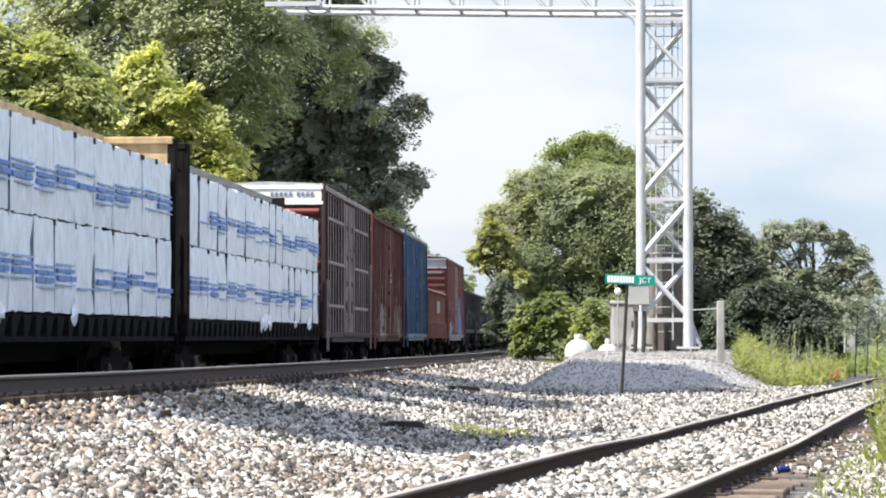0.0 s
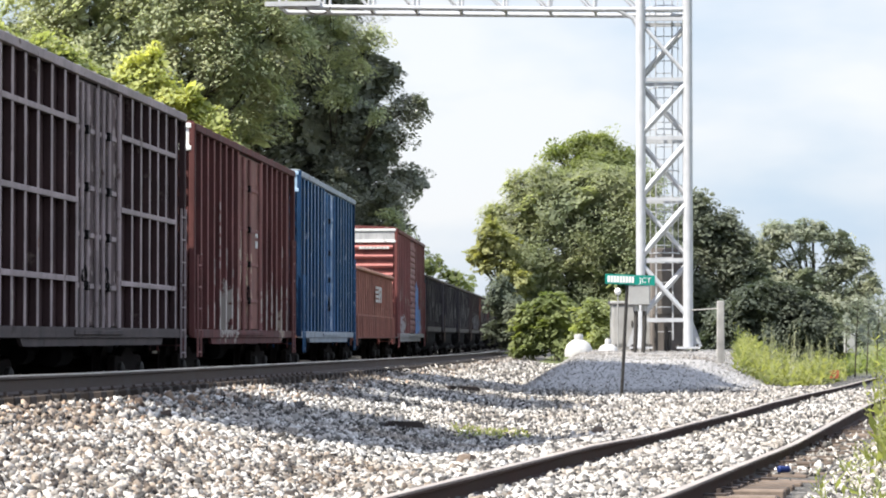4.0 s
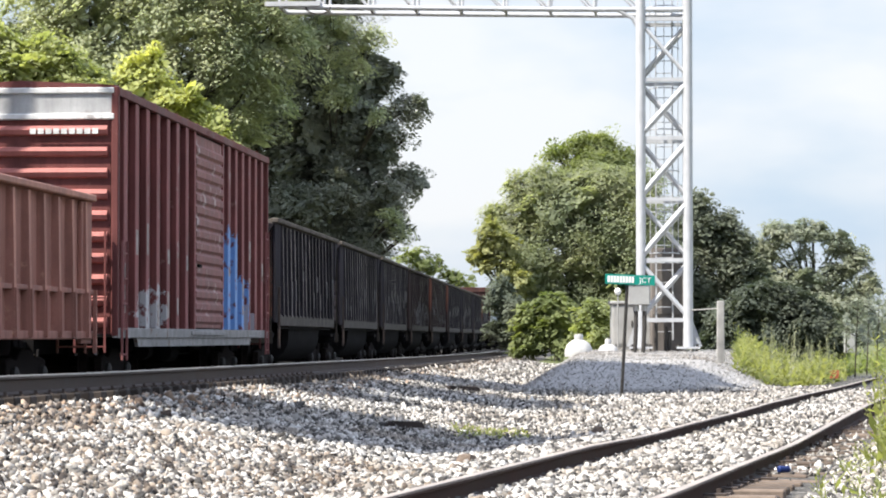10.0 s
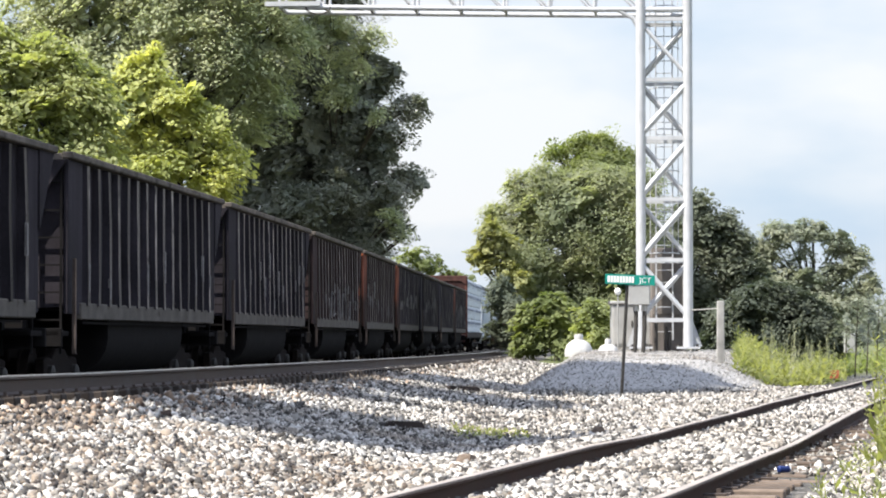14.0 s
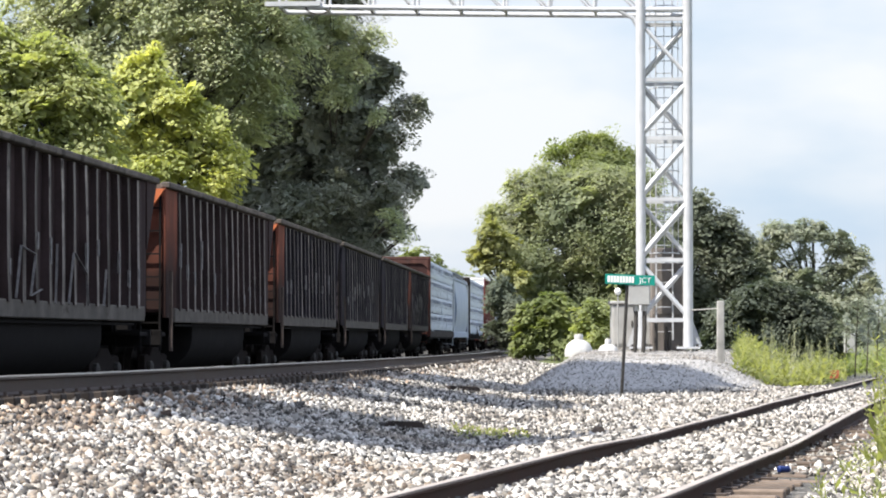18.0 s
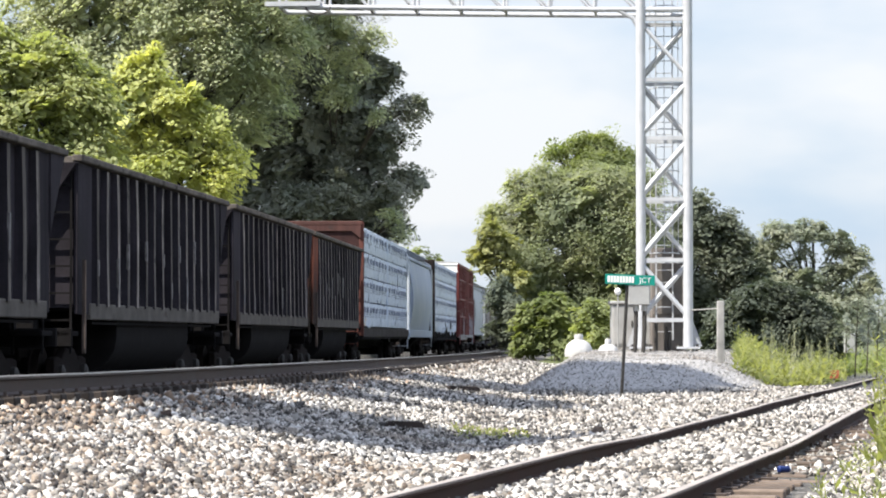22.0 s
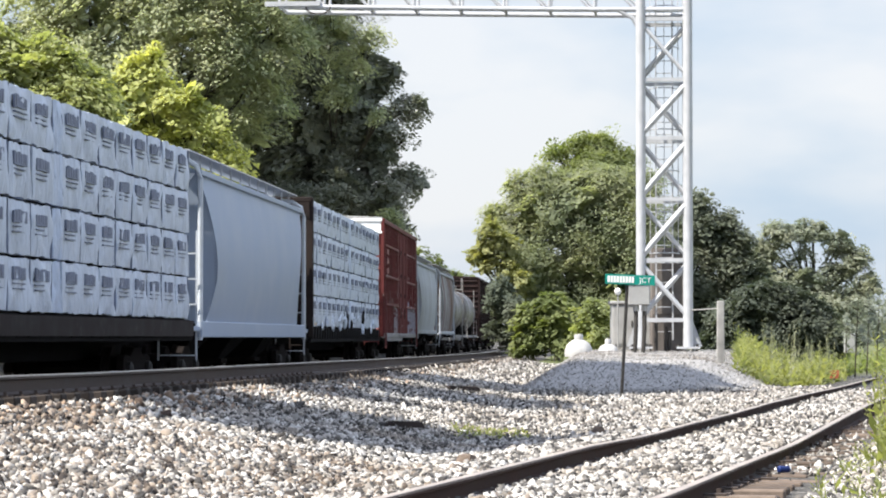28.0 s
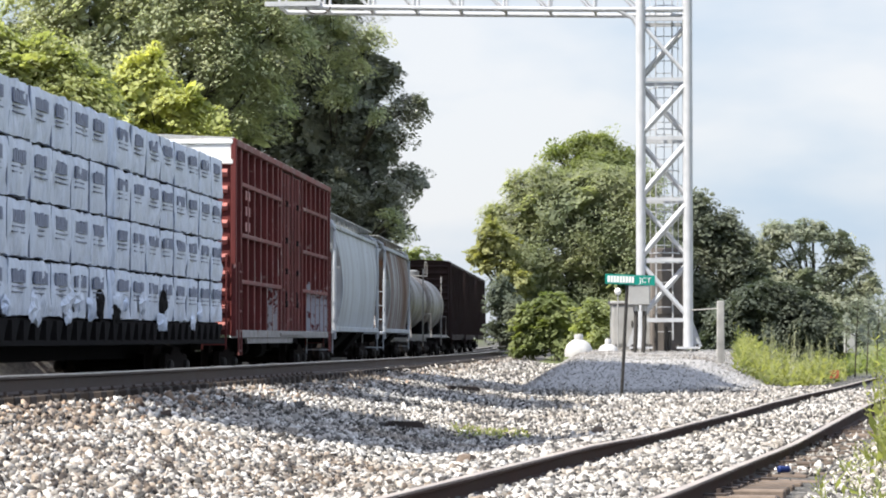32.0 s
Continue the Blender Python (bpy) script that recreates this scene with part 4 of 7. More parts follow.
# unseen trees, their crowns set where they cast shadow patches on the ballast
for bx, by, z0, z1, rr, sd in ((-12.4, 24.3, 14.0, 19.0, 2.0, 25), (-12.9, 43.7, 17.5, 26.5, 2.8, 26), (-11.9, 36.7, 16.0, 19.5, 1.1, 27)):
    zm, hz = (z0 + z1) / 2, (z1 - z0) / 2
    low = {25: [(-12.7, 22.9, 15.4, 1.6, 2.5, 1.0)], 27: [(-13.5, 37.6, 16.0, 0.9, 2.2, 0.7), (-12.6, 32.8, 16.0, 0.9, 2.2, 0.7)]}.get(sd, [])
    tree("unseen tall slender tree placed for its shadow on the ballast", (bx, by), z1 * 0.9, low + [(bx, by, zm, rr, rr, hz), (bx + 0.9, by - 0.9, zm - hz * 0.3, rr * 0.7, rr * 0.7, hz * 0.5), (bx - 0.9, by + 1.1, zm + hz * 0.2, rr * 0.7, rr * 0.7, hz * 0.5), (bx + 0.4, by + 0.8, zm - hz * 0.6, rr * 0.6, rr * 0.6, hz * 0.4)], 15000, 0.30, L_MID, sd, 0.55, 0.3)
# crown added above the view, only to shade the dark tree
tree("unseen very tall tree added to shade the dark tree", (-17.5, 143), 27, [(-17.0, 143, 24.5, 6.5, 6.5, 6.0), (-14.5, 146, 21.5, 3.5, 3.5, 2.4), (-20.0, 140, 22.5, 4.0, 4.0, 3.0)], 16000, 0.45, L_MID, 28, 0.9, 0.45)
# separate paler leaves painted in as sunlit clumps of the dark tree
tree("pale grey-green foliage that paints sunlit boughs behind the tracks", (-6.2, 154), 16, lobes_from(146, [(620, 115, 36, 30), (650, 66, 20, 18), (598, 165, 30, 20), (540, 70, 44, 26), (585, 40, 40, 30), (696, 388, 22, 14), (716, 420, 16, 12), (668, 205, 14, 10)]), 12000, 0.17, L_PALE, 29, 0.6, 0.25, 0.6, per=40)
# unseen trees added beside the line, near side of the bend, for shade
for k, by in enumerate((13.1, 21.1, 30.1, 39.1, 48.1, 57.1, 65.1)):
    bx = float(np.interp(by, _Y, _X)) - 9.6 - (k % 2) * 0.8
    hh = 8.6 + (k * 37 % 10) * 0.15
    tree("unseen broad green tree added to shade the far side of the tracks", (bx, by), hh * 0.8, [(bx, by, hh * 0.55, 3.2, 4.2, hh * 0.36), (bx + 0.6, by + 1.5, hh * 0.35, 2.6, 3.0, hh * 0.28), (bx - 0.4, by - 1.6, hh * 0.68, 2.4, 2.8, hh * 0.28), (bx + 0.8, by - 2.0, hh * 0.25, 2.4, 3.0, hh * 0.22)], 7000, 0.36, L_MID, 80 + k, 0.6, 0.25)
# right side, behind the tower
tree("broad round green tree beyond the signal tower", (6.6, 123), 8.6, lobes_from(122, [(1040, 395, 105, 95), (975, 375, 72, 68), (1055, 330, 62, 45), (930, 445, 72, 85), (1080, 480, 90, 110), (990, 520, 90, 90), (915, 345, 22, 40), (1100, 330, 50, 50), (880, 385, 24, 28), (1130, 420, 50, 120), (955, 318, 26, 24)]), 130000, 0.115, L_FRESH, 31, 0.5, 0.25, 0.7, per=40)
tree("darker tree crown rising behind the round one", (8.0, 134), 9.5, lobes_from(133, [(1048, 264, 44, 28), (985, 270, 26, 18), (1100, 285, 34, 30), (1040, 310, 80, 40), (1075, 255, 20, 18)]), 20000, 0.14, L_MID, 39, 0.5, 0.2, 0.6)
tree("yellowing tree edge beside the far tracks", (3.0, 121), 5.5, lobes_from(119, [(878, 430, 34, 44), (858, 462, 22, 24), (908, 505, 34, 42), (868, 398, 15, 18), (842, 455, 8, 9)]), 7000, 0.19, L_YEL, 32, 0.35, 0.12)
tree("leafy bush at the foot of the tree", (4.6, 114), 3.0, lobes_from(112, [(965, 570, 45, 48), (938, 600, 32, 30), (1000, 600, 50, 32), (985, 540, 30, 26)]), 13000, 0.20, L_MID, 33, 0.35, 0.10, category="bush")
tree("shaded bush at the foot of the yellowing tree", (2.9, 118), 3.0, lobes_from(117, [(884, 520, 16, 42), (876, 588, 13, 22), (904, 555, 22, 56), (915, 600, 18, 24)]), 9000, 0.15, L_DARK, 40, 0.35, 0.1, category="bush")
tree("bright young bush beside the pad", (6.4, 106), 2.6, lobes_from(105, [(1045, 555, 34, 26), (1050, 590, 42, 30)]), 6000, 0.13, L_BRIGHT, 34, 0.3, 0.08, category="bush")
tree("dark round tree beyond the signal tower", (12.0, 128), 7.5, lobes_from(126, [(1262, 420, 50, 60), (1228, 395, 36, 52), (1300, 450, 34, 66), (1260, 560, 80, 80), (1200, 480, 70, 110), (1285, 395, 18, 22), (1318, 520, 30, 70)]), 44000, 0.155, L_DARK, 35, 0.5, 0.22)
tree("pale green tree with an open crown in the distance", (27.0, 205), 8.5, lobes_from(202, [(1390, 414, 38, 22), (1440, 410, 42, 22), (1362, 445, 28, 28), (1484, 434, 28, 22), (1516, 464, 28, 26), (1340, 475, 28, 28), (1538, 512, 20, 26), (1482, 484, 30, 22), (1376, 496, 44, 26), (1432, 496, 40, 24), (1425, 450, 18, 10), (1400, 470, 14, 10), (1500, 540, 40, 34), (1440, 545, 90, 40)]), 30000, 0.22, L_HAZE, 36, 0.6, 0.28, shell=0.7)
tree("low dark thicket beside the weeds", (12.6, 112), 2.8, lobes_from(110, [(1290, 590, 60, 50), (1370, 600, 60, 50), (1455, 605, 60, 45), (1430, 565, 66, 46), (1335, 540, 56, 44), (1390, 535, 46, 34)]), 34000, 0.15, L_DEEP, 37, 0.4, 0.1, category="bush")
tree("distant tree line down the tracks", (-3.0, 330), 8, lobes_from(330, [(745, 460, 30, 26), (775, 475, 22, 18), (800, 490, 22, 14), (720, 480, 40, 40), (820, 500, 30, 16)]), 5000, 0.4, L_MID, 38, 0.6, 0.2)


def thicket(name, label, category, n, region, heights, mat, seed, leaf=0.12, keep=None, blades=12):
    """Plants too many to count: stems with pairs of leaves, as one object."""
    rng = np.random.default_rng(seed)
    x0, x1, y0, y1 = region
    x, y = rng.uniform(x0, x1, n), rng.uniform(y0, y1, n)
    if keep is not None:
        ok = keep(x, y)
        x, y = x[ok], y[ok]
    n = len(x)
    h = rng.uniform(*heights, n) * (0.65 + 0.35 * np.sin(x * 2.1 + y * 0.7) ** 2)
    z = ground_z(x, y) - 0.02
    lean = rng.normal(0, 0.10, (n, 2))
    u = (np.arange(blades) + 0.5) / blades
    u = np.clip(u[None] + rng.uniform(-0.04, 0.04, (n, blades)), 0, 1)
    p = np.stack([x[:, None] + lean[:, :1] * u * h[:, None], y[:, None] + lean[:, 1:] * u * h[:, None], z[:, None] + u * h[:, None]], -1)
    ang = rng.uniform(0, 2 * np.pi, (n, blades))
    tilt = rng.uniform(0.1, 1.0, (n, blades))
    L = leaf * (1.25 - 0.7 * u) * rng.lognormal(0, 0.25, (n, blades))
    d = np.stack([np.cos(ang) * np.cos(tilt), np.sin(ang) * np.cos(tilt), np.sin(tilt)], -1)
    sd = np.stack([-np.sin(ang), np.cos(ang), np.zeros_like(ang)], -1)
    L3 = L[..., None]
    v = np.stack([p, p + d * L3 * 0.5 + sd * L3 * 0.16, p + d * L3, p + d * L3 * 0.5 - sd * L3 * 0.16], 2).reshape(-1, 3)
    top = np.stack([x + lean[:, 0] * h, y + lean[:, 1] * h, z + h], -1)
    w = 0.006
    st = np.stack([np.stack([x - w, y, z], -1), np.stack([x + w, y, z], -1), top + [w * 0.4, 0, 0], top - [w * 0.4, 0, 0]], 1).reshape(-1, 3)
    v = np.concatenate([v, st])
    return tagged(new(name, raw_mesh(name, v, np.arange(len(v)).reshape(-1, 4), mat)), label, category, kind="stuff")


thicket("weeds", "tall yellow-green weeds between the gravel pad and the siding", "weeds", 1150, (5.9, 9.9, 57, 72), (0.2, 0.8), L_WEED, 71, 0.17, lambda x, y: (siding_u(x, y) < -1.2) & (x > 5.92 + 0.105 * (y - 57)) & (x < 0.1435 * y))
thicket("weeds", "tall spiky weed stalks above the other weeds", "weeds", 80, (6.3, 9.4, 60, 72), (0.9, 1.5), L_DRY, 78, 0.10, lambda x, y: (siding_u(x, y) < -1.4) & (x > 6.3 + 0.12 * (y - 57)), 44)
thicket("weeds", "tall green weeds at the edge of the siding", "weeds", 620, (3.9, 5.6, 22.5, 31), (0.7, 1.5), L_WEED, 72, 0.14, lambda x, y: siding_u(x, y) > 1.62, 16)
thicket("weeds", "low green weeds beside the siding ties", "weeds", 420, (2.6, 5.6, 19.5, 34), (0.08, 0.3), L_WEED, 73, 0.10, lambda x, y: siding_u(x, y) > 1.45, 6)
thicket("grass_tuft", "thin green grass among the ballast stones", "grass", 120, (0.1, 1.0, 32.0, 34.0), (0.05, 0.12), L_WEED, 74, 0.07, None, 5)
thicket("weeds", "tall rough growth far along the siding", "weeds", 500, (9.0, 16.0, 68, 100), (0.3, 0.8), L_MID, 75, 0.22, lambda x, y: (siding_u(x, y) < -1.3) & (x > 9.3 + 0.16 * (y - 68)), 14)
# added growth in the darkest leaf colour stands in for shade under cars
thicket("undergrowth", "undergrowth added along the far side of the tracks, darkened as shade", "undergrowth", 9000, (-19, 0.5, 10, 135), (0.7, 2.8), L_DEEP, 76, 0.5, lambda x, y: (lateral(x, y) < -4.3) & (lateral(x, y) > -8.4), 16)

thicket("distant_woods", "distant belt of woods along the horizon", "woods", 3200, (-170, 190, 340, 420), (5.0, 10.0), L_OLIVE, 77, 2.0, lambda x, y: (lateral(x, y) < -7) | (lateral(x, y) > 8), 14)


M_OLDTIMBER = surface("shadow_dark_timber", (0.035, 0.027, 0.023), 0.95, 0, 0.35, 5, 35, 0.4)


def debris():
    # the first, longest piece paints a shadow line as a dark bar
    for x, y, Y, ln, rz, label in ((818, 690, 46.0, 0.8, 40, "dark bar that paints a shadow line on the ballast"), (715, 768, 31.5, 0.6, 40, "dark broken plank end in the ballast"), (826, 820, 24.3, 0.24, 20, "brown broken timber scrap on the ballast"), (1058, 775, 30.0, 0.14, 50, "red-brown scrap beside the siding rail")):
        X, _, _ = sight_to(x, y, Y)
        t = thing("timber_scrap", label, "timber", at=pose(X, Y, float(ground_z(X, Y)) + 0.035, 4, 2, 90 - rz))
        part("plank", Build().add([(-ln / 2, -0.07, 0), (ln / 2, -0.06, 0), (ln / 2 - 0.04, 0.06, 0), (-ln / 2 + 0.03, 0.07, 0), (-ln / 2 + 0.02, -0.06, 0.07), (ln / 2 - 0.05, -0.05, 0.06), (ln / 2 - 0.02, 0.05, 0.07), (-ln / 2 + 0.06, 0.06, 0.055)], [(3, 2, 1, 0), (4, 5, 6, 7), (0, 1, 5, 4), (1, 2, 6, 5), (2, 3, 7, 6), (3, 0, 4, 7)]), M_OLDTIMBER if ln > 0.3 else M_TIE_OLD, t)


debris()


# ---- the freight train ----
TRAIN = []
WHEELS = []
M_UNDER = surface("underframe_black", (0.013, 0.012, 0.012), 0.9, 0.0, 0.3, 3, 30, 0.15, spec=0.04)
M_TRUCK = surface("truck_grimy_steel", (0.016, 0.013, 0.012), 0.9, 0.0, 0.35, 4, 40, 0.2, spec=0.05)
M_WHEEL = surface("wheel_steel", (0.016, 0.013, 0.012), 0.8, 0.0, 0.3, 4, 40, 0.1, spec=0.05)
M_CAP = surface("bearing_cap", (0.030, 0.028, 0.026), 0.6, 0.0, 0.2, 8, 40, 0.05)
M_SILL = surface("grey_sill", (0.27, 0.26, 0.25), 0.75, 0.1, 0.3, 3, 25, 0.15, wear=0.35)
M_ROOF = surface("galvanised_roof", (0.42, 0.42, 0.41), 0.6, 0.3, 0.2, 2, 20, 0.05, wear=0.3)
M_PALEPAINT = surface("pale_stencil", (0.62, 0.62, 0.60), 0.7, 0, 0.2, 5, 40, 0.0)
M_GREYPRINT = surface("grey_print", (0.17, 0.19, 0.25), 0.6, 0, 0.25, 6, 60, 0.0)
M_BLUEPRINT = surface("blue_print", (0.11, 0.22, 0.52), 0.45, 0, 0.2, 6, 60, 0.0)
M_PALEBLUE = surface("pale_blue_print", (0.30, 0.42, 0.68), 0.5, 0, 0.2, 6, 60, 0.0)
M_STRAP = surface("black_strap", (0.02, 0.02, 0.022), 0.5)
M_LUMBER = surface("bare_lumber", (0.55, 0.42, 0.25), 0.8, 0, 0.2, 4, 50, 0.2)


def wrap_material(name, base):
    """Woven plastic wrap, creased and a little glossy."""
    m, n, l, b = material(name)
    tc = n.new("ShaderNodeTexCoord")
    oi = n.new("ShaderNodeObjectInfo")
    ad = n.new("ShaderNodeVectorMath")
    ad.operation = "MULTIPLY_ADD"
    ad.inputs[1].default_value = (37.0, 11.0, 23.0)
    l.new(oi.outputs["Random"], ad.inputs[0])
    l.new(tc.outputs["Object"], ad.inputs[2])
    mp = n.new("ShaderNodeMapping")
    mp.inputs["Scale"].default_value = (3.2, 2.0, 1.1)
    mp.inputs["Rotation"].default_value = (0, 0.35, 0)
    l.new(ad.outputs["Vector"], mp.inputs["Vector"])
    nz = n.new("ShaderNodeTexNoise")
    nz.inputs["Scale"].default_value, nz.inputs["Detail"].default_value, nz.inputs["Distortion"].default_value = 1.6, 6, 1.4
    l.new(mp.outputs["Vector"], nz.inputs["Vector"])
    # fold shading put into the colour: low creases are darker
    r = ramp(n, [(0.3, tuple(c * 0.76 for c in base)), (0.62, base)])
    l.new(nz.outputs["Fac"], r.inputs["Fac"])
    l.new(r.outputs["Color"], b.inputs["Base Color"])
    b.inputs["Roughness"].default_value = 0.42
    bp = n.new("ShaderNodeBump")
    bp.inputs["Strength"].default_value, bp.inputs["Distance"].default_value = 0.9, 0.05
    l.new(nz.outputs["Fac"], bp.inputs["Height"])
    l.new(bp.outputs["Normal"], b.inputs["Normal"])
    return m


M_WRAP = wrap_material("white_lumber_wrap", (0.78, 0.82, 0.88))
M_WRAP2 = wrap_material("grey_white_lumber_wrap", (0.50, 0.555, 0.65))
M_WRAP3 = wrap_material("bluish_lumber_wrap", (0.46, 0.53, 0.66))

# shared running gear
_sf = [(-1.22, 0.34), (-1.22, 0.62), (-0.95, 0.66), (-0.62, 0.62), (-0.30, 0.78), (0.30, 0.78), (0.62, 0.62), (0.95, 0.66), (1.22, 0.62), (1.22, 0.34), (0.70, 0.36), (0.36, 0.20), (-0.36, 0.20), (-0.70, 0.36)]
ME_FRAME = Build().extrude(_sf, -0.07, 0.07, "y").box(-0.28, 0.28, -0.09, 0.09, 0.16, 0.26).mesh("side_frame", M_TRUCK, 0.015)
ME_WHEELSET = Build().lathe([(0.06, -1.0), (0.10, -0.84), (0.30, -0.80), (0.415, -0.82), (0.42, -0.70), (0.45, -0.685), (0.45, -0.66), (0.30, -0.66), (0.09, -0.64), (0.085, 0.64), (0.30, 0.66), (0.45, 0.66), (0.45, 0.685), (0.42, 0.70), (0.415, 0.82), (0.30, 0.80), (0.10, 0.84), (0.06, 1.0)], "y", 24).mesh("wheelset", M_WHEEL, 0, True)
ME_CAP = Build().lathe([(0.12, -0.07), (0.12, 0.05), (0.07, 0.08), (0.02, 0.085)], "y", 12).mesh("bearing_cap", M_CAP, 0, True)
ME_SPRING = Build().lathe([(0.06 + 0.012 * (i % 2), 0.26 + 0.026 * i) for i in range(12)], "z", 10).mesh("spring", M_TRUCK)
ME_BOLSTER = Build().box(-0.2, 0.2, -1.02, 1.02, 0.42, 0.68).box(-0.3, 0.3, -0.3, 0.3, 0.62, 0.86).mesh("truck", M_TRUCK, 0.02)


def truck(car, x):
    t = part("truck", ME_BOLSTER, M_TRUCK, car, m=pose(x, 0, 0))
    for y in (-1.0, 1.0):
        part("side_frame", ME_FRAME, M_TRUCK, t, m=pose(0, y, 0.04))
        for dx in (-0.89, 0.89):
            part("bearing_cap", ME_CAP, M_CAP, t, m=pose(dx, y + (0.09 if y > 0 else -0.09), 0.45, 0, 0, 0 if y > 0 else 180))
        for dx in (-0.16, 0.0, 0.16):
            part("spring", ME_SPRING, M_TRUCK, t, m=pose(dx, y, 0))
    for dx in (-0.89, 0.89):
        WHEELS.append((part("wheelset", ME_WHEELSET, M_WHEEL, t, m=pose(dx, 0, 0.42)), dx))


def running_gear(car, L, inset=2.7):
    truck(car, -L / 2 + inset)
    truck(car, L / 2 - inset)
    for sx in (-1, 1):
        e = sx * L / 2
        part("coupler", Build().box(min(e - sx * 0.3, e + sx * 0.62), max(e - sx * 0.3, e + sx * 0.62), -0.1, 0.1, 0.72, 0.95).box(e + sx * 0.62 - 0.12, e + sx * 0.62 + 0.12, -0.16, 0.16, 0.66, 1.0), M_UNDER, car, bevel=0.02)
        part("air_hose", Build().tube([(e, -0.3, 0.8), (e + sx * 0.25, -0.32, 0.5), (e + sx * 0.5, -0.2, 0.45)], 0.025, 6), M_UNDER, car)


def brake_rigging(car, L):
    part("centre_sill", Build().box(-L / 2, L / 2, -0.22, 0.22, 0.72, 1.0), M_UNDER, car)
    part("brake_reservoir", Build().lathe([(0.05, -0.5), (0.2, -0.45), (0.2, 0.45), (0.05, 0.5)], "x", 12, (0.8, -0.7, 0.72)), M_UNDER, car, shade=True)
    part("brake_cylinder", Build().lathe([(0.16, -0.25), (0.16, 0.25)], "x", 12, (-1.2, -0.6, 0.74)), M_UNDER, car, shade=True)
    part("brake_rod", Build().beam((-L / 2 + 3.4, -0.45, 0.66), (L / 2 - 3.4, -0.4, 0.66), 0.04), M_UNDER, car)


def ladder(car, x, y0, z0, z1, mat, w=0.42, step=0.42, axis="x", name="ladder"):
    b = Build()
    if axis == "x":
        b.beam((x - w / 2, y0, z0), (x - w / 2, y0, z1), 0.035).beam((x + w / 2, y0, z0), (x + w / 2, y0, z1), 0.035)
    else:
        b.beam((x, y0 - w / 2, z0), (x, y0 - w / 2, z1), 0.035).beam((x, y0 + w / 2, z0), (x, y0 + w / 2, z1), 0.035)
    lad = part(name, b, mat, car)
    for z in np.arange(z0 + 0.1, z1, step):
        a, c = ((x - w / 2, y0, z), (x + w / 2, y0, z)) if axis == "x" else ((x, y0 - w / 2, z), (x, y0 + w / 2, z))
        part("rung", Build().beam(a, c, 0.028), mat, lad)


def bars(car, x, y, z, cols, rows, w, h, gx, gz, mat, name="lettering", thick=0.006):
    """Unreadable lettering as plain bars on the near side."""
    for r in range(rows):
        for c in range(cols):
            part(name, Build().box(x + c * gx, x + c * gx + w, y - thick, y, z + r * gz, z + r * gz + h), mat, car)


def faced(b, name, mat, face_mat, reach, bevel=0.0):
    """A mesh whose outermost faces carry a paler colour, painted as if catching the light."""
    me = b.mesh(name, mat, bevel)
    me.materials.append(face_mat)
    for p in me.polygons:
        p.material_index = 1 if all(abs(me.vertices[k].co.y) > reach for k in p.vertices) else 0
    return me


